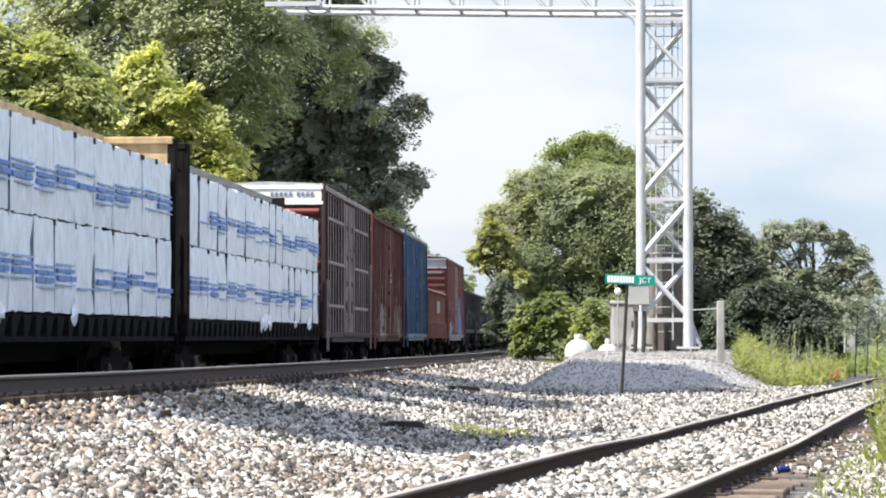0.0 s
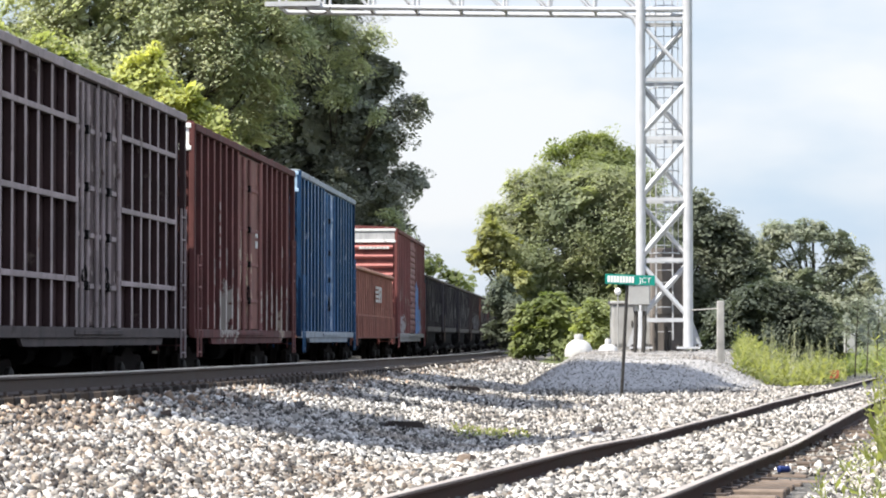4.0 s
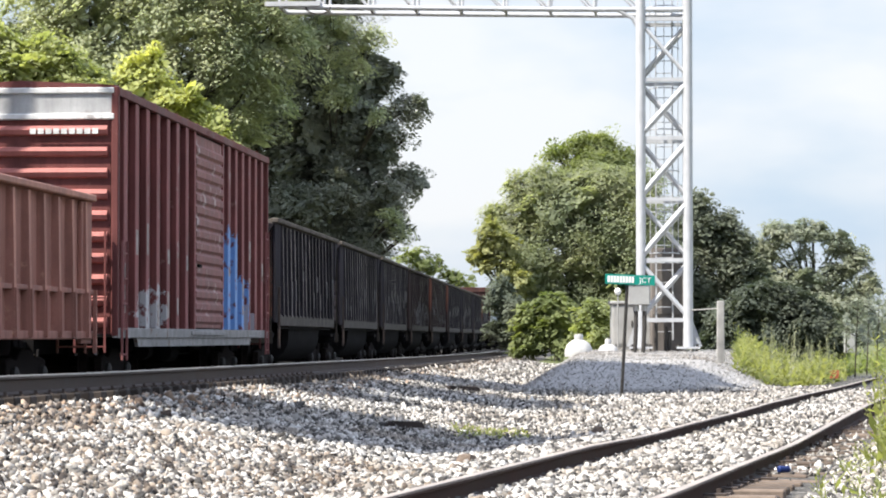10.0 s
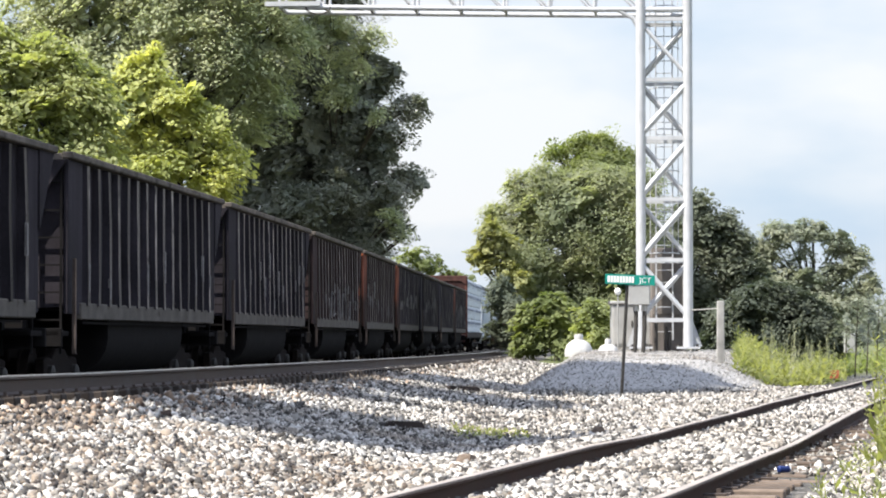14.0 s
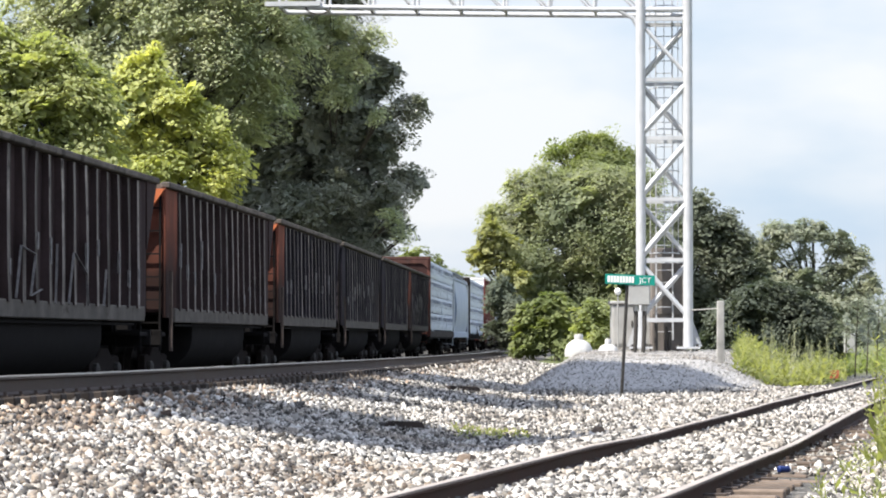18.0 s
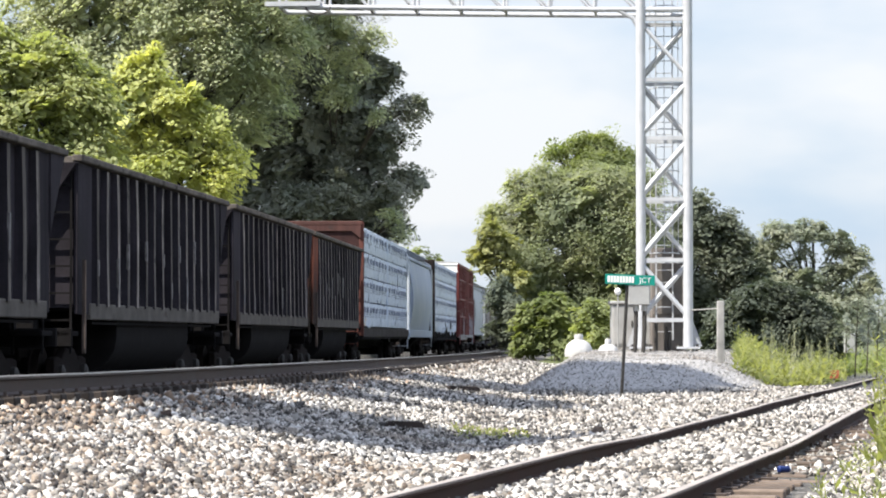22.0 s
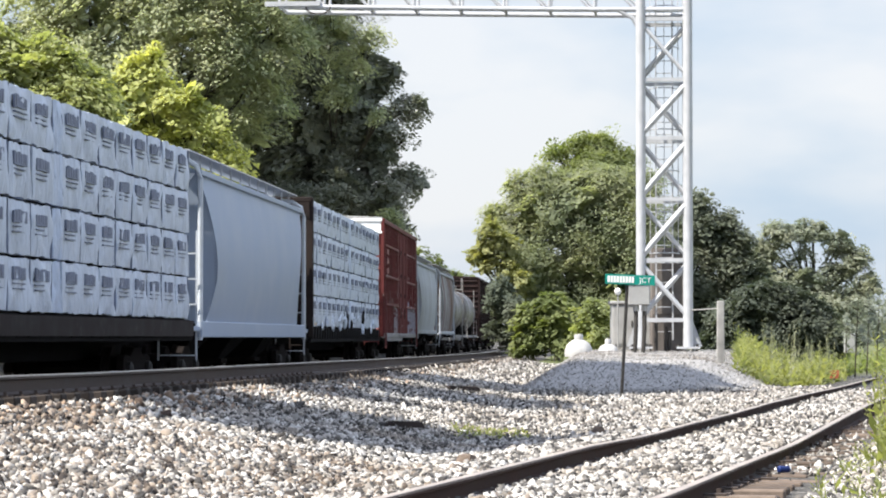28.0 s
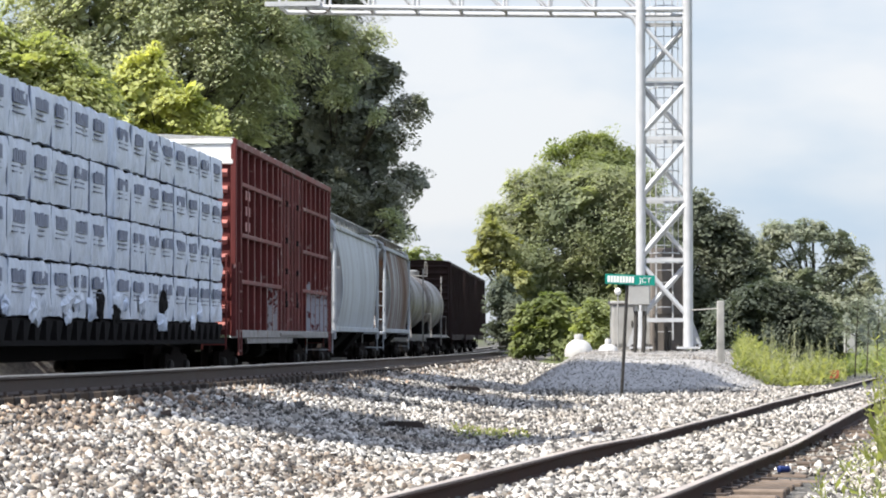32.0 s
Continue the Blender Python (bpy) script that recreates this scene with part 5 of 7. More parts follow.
def boxcar(label, front, rear, top, paint, posts, doors, belts=(), end_paint=None, end_top=None, roof=None, sill=None, sill_span=None, door_mat=None, post_w=0.12, door_kind="plug", group="boxcars of the freight train", rear_top=None, post_mat=None, scuff=0.0, sill_depth=0.19):
    rng = random.Random(round(front * 10))
    L = rear - front
    car = thing("boxcar", label, "boxcar", group)
    H = L / 2
    side, bottom, eave = 1.50, 1.06, top - 0.07
    end_paint = end_paint or paint
    sill = sill or paint
    part("body", Build().box(-H + 0.06, H - 0.06, -side, side, bottom, eave), paint, car)
    # roof with cross ribs
    ro = Build().extrude([(-side - 0.06, eave - 0.05), (side + 0.06, eave - 0.05), (side + 0.06, eave + 0.02), (0, top + 0.03), (-side - 0.06, eave + 0.02)], -H, H)
    rf = part("roof", ro, roof or M_ROOF, car)
    for x in np.arange(-H + 0.6, H - 0.3, 1.2):
        part("roof_rib", Build().extrude([(-side, eave + 0.03), (0, top + 0.03), (side, eave + 0.03), (side, eave + 0.07), (0, top + 0.06), (-side, eave + 0.07)], x, x + 0.07), roof or M_ROOF, rf)
    for y in (-1, 1):
        part("top_rail", Build().box(-H, H, y * 1.6 - 0.05, y * 1.6 + 0.05, eave - 0.16, eave - 0.02), (post_mat or paint) if roof in (None, M_ROOF) else roof, car, bevel=0.01)
        part("bottom_rail", Build().box(-H, H, y * 1.58 - 0.05, y * 1.58 + 0.05, bottom - 0.07, bottom + 0.1), sill, car, bevel=0.01)
        a, b = sill_span or (0.14, 0.86)
        xa, xb = -H + a * L, -H + b * L
        part("side_sill", Build().extrude([(xa, bottom - 0.06), (xb, bottom - 0.06), (xb - sill_depth, bottom - sill_depth), (xa + sill_depth, bottom - sill_depth)], y * 1.57 - 0.03, y * 1.57 + 0.03, "y"), sill, car)
        for p in posts:
            x = p - H
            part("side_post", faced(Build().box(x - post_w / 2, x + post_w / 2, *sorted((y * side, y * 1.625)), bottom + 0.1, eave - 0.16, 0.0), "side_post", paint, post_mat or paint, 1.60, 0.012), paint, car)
            if scuff and y < 0:
                for _ in range(3):
                    if rng.random() < scuff:
                        z0 = bottom + 0.12 + rng.random() ** 1.6 * 1.5
                        part("scuff", Build().box(x - post_w * 0.36, x + post_w * rng.uniform(0.1, 0.36), -1.631, -1.60, z0, z0 + rng.uniform(0.08, 0.55)), M_CHIP, car)
        for x in (-H + 0.05, H - 0.05):
            part("corner_post", Build().box(x - 0.06, x + 0.06, y * 1.57 - 0.06, y * 1.57 + 0.06, bottom - 0.04, eave), paint, car, bevel=0.015)
        for za in belts:
            for xa, xb in ((posts[0] - H, doors[0][0] - H), (doors[-1][1] - H, posts[-1] - H)):
                part("belt_rail", faced(Build().box(xa, xb, *sorted((y * side, y * 1.635)), za - 0.045, za + 0.045), "belt_rail", paint, post_mat or paint, 1.61, 0.008), paint, car)
    dm = door_mat or paint
    for i, (a, b) in enumerate(doors):
        xa, xb = a - H, b - H
        part("door_gasket", Build().box(xa - 0.01, xb + 0.01, -1.56, -side, bottom + 0.07, eave - 0.15), M_UNDER, car)
        d = part("door", Build().box(xa + 0.06, xb - 0.06, -1.585, -side, bottom + 0.12, eave - 0.2), dm, car, bevel=0.015)
        for x in (xa, xb):
            part("door_post", faced(Build().box(x - 0.07, x + 0.07, -1.62, -side, bottom + 0.02, eave - 0.1), "door_post", paint, post_mat or paint, 1.595, 0.015), paint, car)
        if door_kind == "plug":
            n = 3
            xm = xa + (xb - xa) * 0.42
            for x in (xa + (xb - xa) * 0.16, xm, xa + (xb - xa) * 0.86):
                part("lock_rod", Build().tube([(x, -1.63, bottom + 0.1), (x, -1.63, eave - 0.25)], 0.035, 8), post_mat or paint, d, shade=True)
            for z in (bottom + 0.75, bottom + 1.55, bottom + 2.3, bottom + 3.2):
                part("door_bar", Build().box(xa + 0.1, xb - 0.1, -1.61, -1.585, z - 0.04, z + 0.04), post_mat or paint, d, bevel=0.008)
                part("bracket", Build().box(xm - 0.09, xm + 0.09, -1.66, -1.6, z - 0.07, z + 0.07), M_UNDER, d)
            part("lock_wheel", Build().tube([(xm - 0.3 + 0.16 * math.cos(u), -1.65, bottom + 0.9 + 0.16 * math.sin(u)) for u in np.linspace(0, 6.28, 13)], 0.018, 5), M_UNDER, d)
        else:
            n = int((eave - bottom - 0.4) / 0.235)
            for k in range(n):
                z = bottom + 0.2 + k * 0.235
                part("door_panel", Build().extrude([(-1.585, z), (-1.63, z + 0.05), (-1.63, z + 0.16), (-1.585, z + 0.21)], xa + 0.08, xb - 0.08), dm, d)
            part("handle", Build().box(xa + 0.2, xa + 0.5, -1.67, -1.62, bottom + 1.3, bottom + 1.36), M_UNDER, d)
        part("door_track", Build().box(xa - (xb - xa) * 0.15, xb + 0.1, -1.66, -1.56, bottom - 0.02, bottom + 0.06), sill, car, bevel=0.01)
    # ends with pressed ribs
    for sx, tp in ((-1, end_top), (1, rear_top or end_top)):
        xe = sx * (H - 0.06)
        part("end_wall", Build().box(*sorted((xe - sx * 0.02, xe + sx * 0.012)), -side + 0.01, side - 0.01, bottom, eave - 0.02), paint, car)
        zt = eave - 0.62 if tp else eave - 0.15
        if tp:
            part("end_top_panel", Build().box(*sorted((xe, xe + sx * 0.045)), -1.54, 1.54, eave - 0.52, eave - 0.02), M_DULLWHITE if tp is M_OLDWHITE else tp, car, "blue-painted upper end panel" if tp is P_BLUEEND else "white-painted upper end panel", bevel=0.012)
            for z in (eave - 0.50, eave - 0.07):
                part("end_trim", Build().box(*sorted((xe, xe + sx * 0.08)), -1.56, 1.56, z - 0.05, z + 0.05), tp, car, bevel=0.015)
        n = int((zt - bottom - 0.3) / 0.33) + 1
        for k in range(n):
            z = bottom + 0.2 + (zt - bottom - 0.3) * k / (n - 1)
            # end_paint can be lighter than the sides, imitating sun on the ribs
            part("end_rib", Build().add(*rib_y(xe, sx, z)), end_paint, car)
        ladder(car, xe + sx * 0.16, -1.18, 0.75, 2.75, paint, 0.5, 0.40, "y")
    ladder(car, -H + 0.42, -1.66, 0.62, 2.6, post_mat or paint)
    ladder(car, H - 0.42, -1.66, 0.62, 3.4, post_mat or paint)
    brake_rigging(car, L)
    running_gear(car, L)
    TRAIN.append((car, (front + rear) / 2))
    return car


def rib_y(xe, sx, z, half=1.44):
    """Corners and faces of a rounded end rib that runs across the car."""
    prof = [(0, -0.10), (0.07, -0.07), (0.10, 0.0), (0.07, 0.06), (0, 0.08)]
    vs = [(xe + sx * a, -half, z + b) for a, b in prof] + [(xe + sx * a, half, z + b) for a, b in prof]
    fs = [(i, i + 1, 6 + i, 5 + i) for i in range(4)] + [(0, 1, 2, 3, 4), (9, 8, 7, 6, 5)]
    return vs, fs


def gondola(label, front, L, top, paint, sill_mat, ribs, end_paint=None, lean=0.0, tub=True, plate=None, stencil=0, rim=None, seed=1, rib_mat=None, group="coal gondolas of the freight train", frame_length=None):
    car = thing("gondola", label, "gondola", group)
    H = L / 2
    rng = random.Random(seed)
    end_paint = end_paint or paint
    zb = 1.46 if tub else 1.0
    fore = 0.35 if tub else 0.0  # the front end stands further out than the rear one
    for y in (-1, 1):
        part("side_wall", Build().box(-H + 0.12 - fore, H - 0.12, *sorted((y * 1.42, y * 1.46)), zb, top - 0.1), paint, car)
        over = 0.9 if tub else 0.0  # the rail reaches past the rear wall, held by a side brace
        part("top_rail", Build().box(-H - fore, H + over, y * 1.52 - 0.09, y * 1.52 + 0.09, top - 0.11, top), rim or sill_mat, car, bevel=0.02)
        if tub:
            part("side_brace", Build().extrude([(H - 0.05, top - 0.11), (H + 0.85, top - 0.11), (H + 0.7, top - 0.3), (H - 0.05, top - 1.3)], y * 1.52 - 0.04, y * 1.52 + 0.04, "y"), paint, car)
        if tub:
            part("side_sill", Build().box(-H + 0.5, H - 0.3, y * 1.52 - 0.05, y * 1.52 + 0.05, zb - 0.18, zb + 0.08), sill_mat, car, "worn grey side sill", bevel=0.015)
            part("lower_rail", Build().box(-H + 0.9, H - 0.9, y * 1.46 - 0.04, y * 1.46 + 0.04, zb - 0.25, zb - 0.21), M_UNDER, car)
        else:
            part("bottom_rail", Build().box(-H, H, y * 1.52 - 0.05, y * 1.52 + 0.05, zb - 0.03, zb + 0.1), paint, car, bevel=0.015)
        for r in ribs:
            x = r - H
            j = rng.uniform(-0.015, 0.015)
            rb, rz0, rz1, bow = Build(), zb + 0.04, top - 0.14, rng.uniform(-0.085, 0.085) if tub else 0.0
            wr = rng.uniform(0.085, 0.125) if tub else 0.075
            for k in range(6):
                q = k / 5
                xc = x + (j + lean) * q + bow * math.sin(math.pi * q) + (rng.uniform(-0.012, 0.012) if tub else 0)
                yo = 1.60 - 0.04 * q
                rb.v += [(xc - wr, y * 1.45, rz0 + (rz1 - rz0) * q), (xc + wr, y * 1.45, rz0 + (rz1 - rz0) * q), (xc + wr * 0.82, y * yo, rz0 + (rz1 - rz0) * q), (xc - wr * 0.82, y * yo, rz0 + (rz1 - rz0) * q)]
            for k in range(5):
                rb.f += [(4 * k + c, 4 * k + (c + 1) % 4, 4 * k + 4 + (c + 1) % 4, 4 * k + 4 + c) for c in range(4)]
            rb.f += [(0, 1, 2, 3), (23, 22, 21, 20)]
            part("side_rib", faced(rb, "side_rib", paint, rib_mat or paint, 1.52), paint, car)
            if stencil and y < 0 and rng.random() < 0.55:
                z0 = zb + rng.uniform(0.1, 1.0)
                part("scuff", Build().box(x - 0.045, x + 0.045, -1.607, -1.57, z0, z0 + rng.uniform(0.2, 0.6)), M_SCUFF, car)
            if not tub:
                part("foot_gusset", Build().box(x - 0.06, x + 0.06, *sorted((y * 1.5, y * 1.63)), zb, zb + 0.7, 0.01), paint, car)
    if not tub:
        for y in (-1, 1):
            part("belt_rail", Build().box(-H, H, y * 1.52 - 0.04, y * 1.52 + 0.04, zb + 0.68, zb + 0.76), paint, car, bevel=0.01)
    for sx in (-1, 1):
        xe = sx * (H - 0.1) - (fore if sx < 0 else 0)
        part("end_wall", Build().box(xe - 0.03, xe + 0.03, -1.44, 1.44, zb, top - 0.1), plate if plate and sx < 0 else end_paint, car)
        part("end_rail", Build().box(xe - 0.07, xe + 0.07, -1.5, 1.5, top - 0.16, top - 0.02), rim or end_paint, car, bevel=0.015)
        for z in () if tub else (zb + 0.5, zb + 1.1, zb + 1.7):
            if z < top - 0.3:
                part("end_rib", Build().box(*sorted((xe, xe + sx * 0.06)), -1.42, 1.42, z - 0.035, z + 0.035), plate if plate and sx < 0 else end_paint, car, bevel=0.015)
        for y in (-1, 1):
            cp = plate if plate and sx < 0 else paint
            part("corner_plate", Build().box(*sorted((sx * (H - (1.25 if cp is plate else 0.72)), sx * H - (fore if sx < 0 else 0))), y * 1.5 - 0.03, y * 1.5 + 0.04, zb - 0.1, top - 0.12), cp, car, "bare rusty corner plate" if cp is plate else "", bevel=0.01)
        ladder(car, xe + sx * 0.12, -1.2, 0.75, top - 0.2, M_UNDER if tub else end_paint, 0.45, 0.42, "y")
        # slanted end brace
        for y in (-1, 1):
            part("end_brace", Build().extrude([(y * 1.52, top - 0.13), (y * 1.30, top - 0.13), (y * 0.35, top - 1.45), (y * 0.60, top - 1.45)], *sorted((xe + sx * 0.08, xe + sx * 0.20))), P_BRACE if cp is plate else cp, car, "rusted brace in a brighter, sunlit orange colour" if cp is plate else "")
        if sx < 0 or not tub:
            part("grab_post", Build().box(xe - 0.03, xe + 0.03, -1.64, -1.58, 0.75, zb + 0.75), P_GRAB if tub else end_paint, car)
    part("floor", Build().box(-H + 0.15 - fore, H - 0.15, -1.4, 1.4, zb - 0.02, zb + 0.06), M_UNDER, car)
    if tub:
        for y in (-0.75, 0.75):
            part("tub", Build().extrude([(y + 0.68 * math.cos(a), 0.98 + 0.60 * math.sin(a)) for a in np.linspace(0, -math.pi, 11)] + [(y - 0.68, zb), (y + 0.68, zb)], -H + 3.3, H - 3.3), M_UNDER, car, shade=True)
    F = frame_length or L
    if F > L:
        for sx in (-1, 1):
            part("end_platform", Build().box(*sorted((sx * (H - 0.1), sx * F / 2)), -1.45, 1.45, 1.02, 1.10).box(*sorted((sx * (F / 2 - 0.08), sx * F / 2)), -1.5, 1.5, 0.86, 1.14), M_UNDER, car, bevel=0.008)
            part("brake_valve", Build().box(*sorted((sx * (H + 0.25), sx * (H + 0.55))), -0.9, -0.45, 1.10, 1.62), M_UNDER, car, bevel=0.03)
    brake_rigging(car, F)
    running_gear(car, F, 1.95 if tub else 2.4)
    TRAIN.append((car, front + H))
    return car


def pack_mesh(L, h, seed, mat, depth=1.22):
    """A wrapped pack of lumber: softly bulged, with crumpled edges. Origin at its near lower front corner."""
    rng = random.Random(seed)
    nx_, nz = 8, 8
    p1, p2, sl = rng.uniform(0, 6), rng.uniform(0, 6), rng.uniform(-1.6, 1.6)
    vs, fs = [], []
    for i in range(nx_ + 1):
        for j in range(nz + 1):
            u, w = i / nx_, j / nz
            edge = min(min(u, 1 - u) * 5, 1) * min(min(w, 1 - w) * 5, 1)
            y = -0.05 * (0.55 + 0.45 * edge) + rng.uniform(-0.006, 0.006) + 0.018 * math.sin(7 * u + sl * 4 * w + p1) + 0.011 * math.sin(13 * u - sl * 6 * w + p2)
            vs.append((u * L + (rng.uniform(-0.02, 0.02) if 0 < i < nx_ else 0), y, w * h + (rng.uniform(-0.02, 0.02) if j in (0, nz) else 0)))
    id_ = lambda i, j: i * (nz + 1) + j
    fs = [(id_(i, j), id_(i + 1, j), id_(i + 1, j + 1), id_(i, j + 1)) for i in range(nx_) for j in range(nz)]
    k = len(vs)
    vs += [(0.02, depth, 0.02), (L - 0.02, depth, 0.02), (L - 0.02, depth, h - 0.02), (0.02, depth, h - 0.02)]
    fs += [(k + 3, k + 2, k + 1, k)]
    fs += [tuple([id_(0, j) for j in range(nz + 1)] + [k + 3, k]), tuple([id_(nx_, j) for j in range(nz, -1, -1)] + [k + 1, k + 2])]
    fs += [tuple([id_(i, nz) for i in range(nx_ + 1)] + [k + 2, k + 3]), tuple([id_(i, 0) for i in range(nx_, -1, -1)] + [k, k + 1])]
    return Build().add(vs, fs).mesh("lumber_pack", mat, 0, True)


def crumple(car, rng, x, z, r, mat):
    """A torn, crumpled piece of wrap on the near side of a load."""
    n = 11
    vs = [(x, -1.60, z)]
    for ring, y in ((0.55, -1.585), (1.0, -1.55)):
        for k in range(n):
            a = 2 * math.pi * k / n
            q = r * ring * rng.uniform(0.6, 1.15)
            vs.append((x + q * 1.2 * math.cos(a), y + rng.uniform(-0.02, 0.02), z + q * 0.75 * math.sin(a)))
    fs = [(0, 1 + k, 1 + (k + 1) % n) for k in range(n)] + [(1 + k, 1 + n + k, 1 + n + (k + 1) % n, 1 + (k + 1) % n) for k in range(n)]
    part("torn_wrap", Build().add(vs, fs), mat, car, "torn crumpled wrap")


def lumber_flat(label, front, rear, tiers, z_deck, z_top, beam_mat, bulk_mat, style, beam_top=4.35, seed=1, torn=1, rear_mat=None, low_rear=False):
    """A centre-beam flat car with wrapped lumber on both sides of its beam."""
    L = rear - front
    H = L / 2
    car = thing("centre_beam_flat_car", label, "flat car", "lumber cars of the freight train")
    rng = random.Random(seed)
    part("deck", Build().box(-H, H, -1.5, 1.5, z_deck - 0.12, z_deck - 0.02), M_UNDER, car, bevel=0.01)
    for y in (-1, 1):
        part("side_sill", Build().box(-H, H, y * 1.5 - 0.05, y * 1.5 + 0.05, z_deck - 0.42, z_deck - 0.34), M_UNDER, car)
        for x in np.arange(-H + 0.5, H - 0.3, 0.72):
            part("sill_bracket", Build().extrude([(x - 0.12, z_deck - 0.05), (x + 0.34, z_deck - 0.05), (x + 0.1, z_deck - 0.36), (x - 0.12, z_deck - 0.36)], y * 1.5 - 0.06, y * 1.5 + 0.06, "y"), M_UNDER, car)
        if bulk_mat is P_REDBULK:
            part("side_band", Build().box(-H + 0.1, H - 0.1, *sorted((y * 1.57, y * 1.6)), z_deck - 0.34, z_deck - 0.04), P_DARKBULK, car, "grimy red-brown side band")
    part("centre_sill", Build().box(-H, H, -0.3, 0.3, 0.6, z_deck - 0.1), M_UNDER, car)
    # centre beam truss
    part("beam_chord", Build().box(-H + 0.3, H - 0.3, -0.28, 0.28, beam_top - 0.14, beam_top), beam_mat, car, bevel=0.01)
    for x in np.arange(-H + 0.5, H, 1.83):
        part("beam_post", Build().box(x - 0.06, x + 0.06, -0.06, 0.06, z_deck - 0.02, beam_top - 0.14), beam_mat, car)
    for sx in (-1, 1):
        xe = sx * (H - 0.1)
        bt = min(beam_top + 0.02, 4.68) if style == "tall" else (z_top + 0.03 if bulk_mat is P_DARKBULK else beam_top + 0.12)
        bulk_mat = rear_mat if rear_mat and sx > 0 else bulk_mat
        if low_rear and sx > 0:
            # only the beam's end plate stands at this end
            part("beam_end_plate", Build().box(xe - 0.05, xe + 0.05, -0.6, 0.6, z_deck - 0.05, beam_top), M_UNDER, car, bevel=0.01)
            continue
        bk = part("bulkhead", Build().box(xe - 0.05, xe + 0.05, -1.5, 1.5, z_deck - 0.05, bt), P_BULKPANEL if bulk_mat is P_REDBULK else bulk_mat, car, bevel=0.01)
        for y in (-1.52, 0, 1.52):
            pw = 0.1 if style == "tall" else 0.06
            part("bulkhead_post", Build().box(xe - pw, xe + pw, y - 0.08, y + 0.08, z_deck - 0.3, bt), M_UNDER if style == "tall" else bulk_mat, bk, bevel=0.015)
        part("bulkhead_cap", Build().box(xe - pw - 0.03, xe + pw + 0.03, -1.55, 1.55, bt - 0.12, bt + 0.02), P_BULKCAP if bulk_mat is P_REDBULK else bulk_mat, bk, bevel=0.02)
        part("bulkhead_gusset", Build().extrude([(-1.5, bt - 0.12), (1.5, bt - 0.12), (1.5, bt - 0.55), (1.2, bt - 0.3), (-1.2, bt - 0.3), (-1.5, bt - 0.55)], xe + sx * 0.05, xe + sx * 0.11), P_BULKCAP if bulk_mat is P_REDBULK else bulk_mat, bk)
        ladder(car, xe + sx * 0.14, -1.2, 0.7, 3.0, M_UNDER if style == "tall" else bulk_mat, 0.42, 0.4, "y")
    h = (z_top - z_deck) / tiers
    x0, x1 = -H + 0.32, H - 0.32
    if style == "tall":
        n = 17
        widths = [1.0 + rng.uniform(-0.12, 0.12) for _ in range(n)]
    else:
        widths = [1.0] * 8 + [0.45] + [1.0] * 8
    k = (x1 - x0) / sum(widths)
    for tier in range(tiers):
        z = z_deck + tier * h + 0.012
        x = x0
        for i, w in enumerate(widths):
            w *= k
            special = style != "tall" and i == 8
            me = pack_mesh(w - 0.003, h - (0.03 if style == "tall" else 0.045), rng.random(), M_WRAP3 if special else (M_WRAP if style == "tall" else M_WRAP2))
            pk = part("lumber_pack", me, M_WRAP, car, "blue-tinted wrap over the gap" if special else "", m=pose(x, -1.50, z))
            if style == "tall":
                dz = rng.uniform(-0.07, 0.07)
                for zz, hh, pm in ((0.50, 0.08, M_BLUEPRINT), (0.62, 0.06, M_BLUEPRINT), (0.73, 0.03, M_PALEBLUE), (0.42, 0.025, M_PALEBLUE)):
                    if rng.random() < 0.8:
                        xa = rng.uniform(0.02, 0.10) * w
                        cut = rng.uniform(0.35, 0.7) * w
                        for xp, xq in ((xa, cut - 0.04), (cut, w * rng.uniform(0.86, 0.97))):
                            part("printed_stripe", Build().box(xp, xq, -0.084, -0.05, zz + dz, zz + dz + hh), pm, pk)
                if rng.random() < 0.5:
                    part("strap", Build().box(w - 0.012, w + 0.002, -0.05, -0.0, 0.0, h - 0.04), M_GREYPRINT, pk)
                if rng.random() < 0.8:
                    part("clip", Build().box(w - 0.06, w + 0.03, -0.06, 0.05, h - 0.11, h - 0.02), M_STRAP, pk)
            elif not special:
                xa = w * 0.14
                comb, cx = [(xa, h * 0.55)], xa
                top_row = []
                while cx < w * 0.66:
                    cw = rng.uniform(0.07, 0.16)
                    hh = h * rng.uniform(0.74, 0.79)
                    top_row += [(cx, h * 0.58), (cx, hh), (cx + cw, hh), (cx + cw, h * 0.58)]
                    cx += cw + 0.02
                comb += [(cx - 0.02, h * 0.55)] + top_row[::-1]
                part("printed_block", Build().extrude(comb, -0.072, -0.045, "y"), M_GREYPRINT, pk)
                for zz in (0.47, 0.38):
                    part("printed_line", Build().box(xa, xa + w * rng.uniform(0.35, 0.6), -0.07, -0.045, h * zz, h * zz + 0.018), M_GREYPRINT, pk)
                part("strap", Build().box(w - 0.012, w + 0.002, -0.03, -0.0, 0.0, h - 0.05), M_GREYPRINT, pk)
            x += w
        part("bearer", Build().box(x0, x1, -1.46, 1.46, z - 0.03, z), M_UNDER, car, "dark timber bearers between the tiers")
        part("lumber_pack", Build().box(x0, x1, 0.3, 1.5, z, z + h - 0.04), M_WRAP, car, bevel=0.03)
    if style != "tall":
        # torn lower wraps
        for i in range(torn):
            xx, zz = x0 + rng.uniform(0.03, 0.97) * (x1 - x0), z_deck + rng.uniform(0.0, 0.35)
            crumple(car, rng, xx, zz, rng.uniform(0.18, 0.42), (M_WRAP2, M_WRAP3, M_WRAP2, M_UNDER)[i % 4])
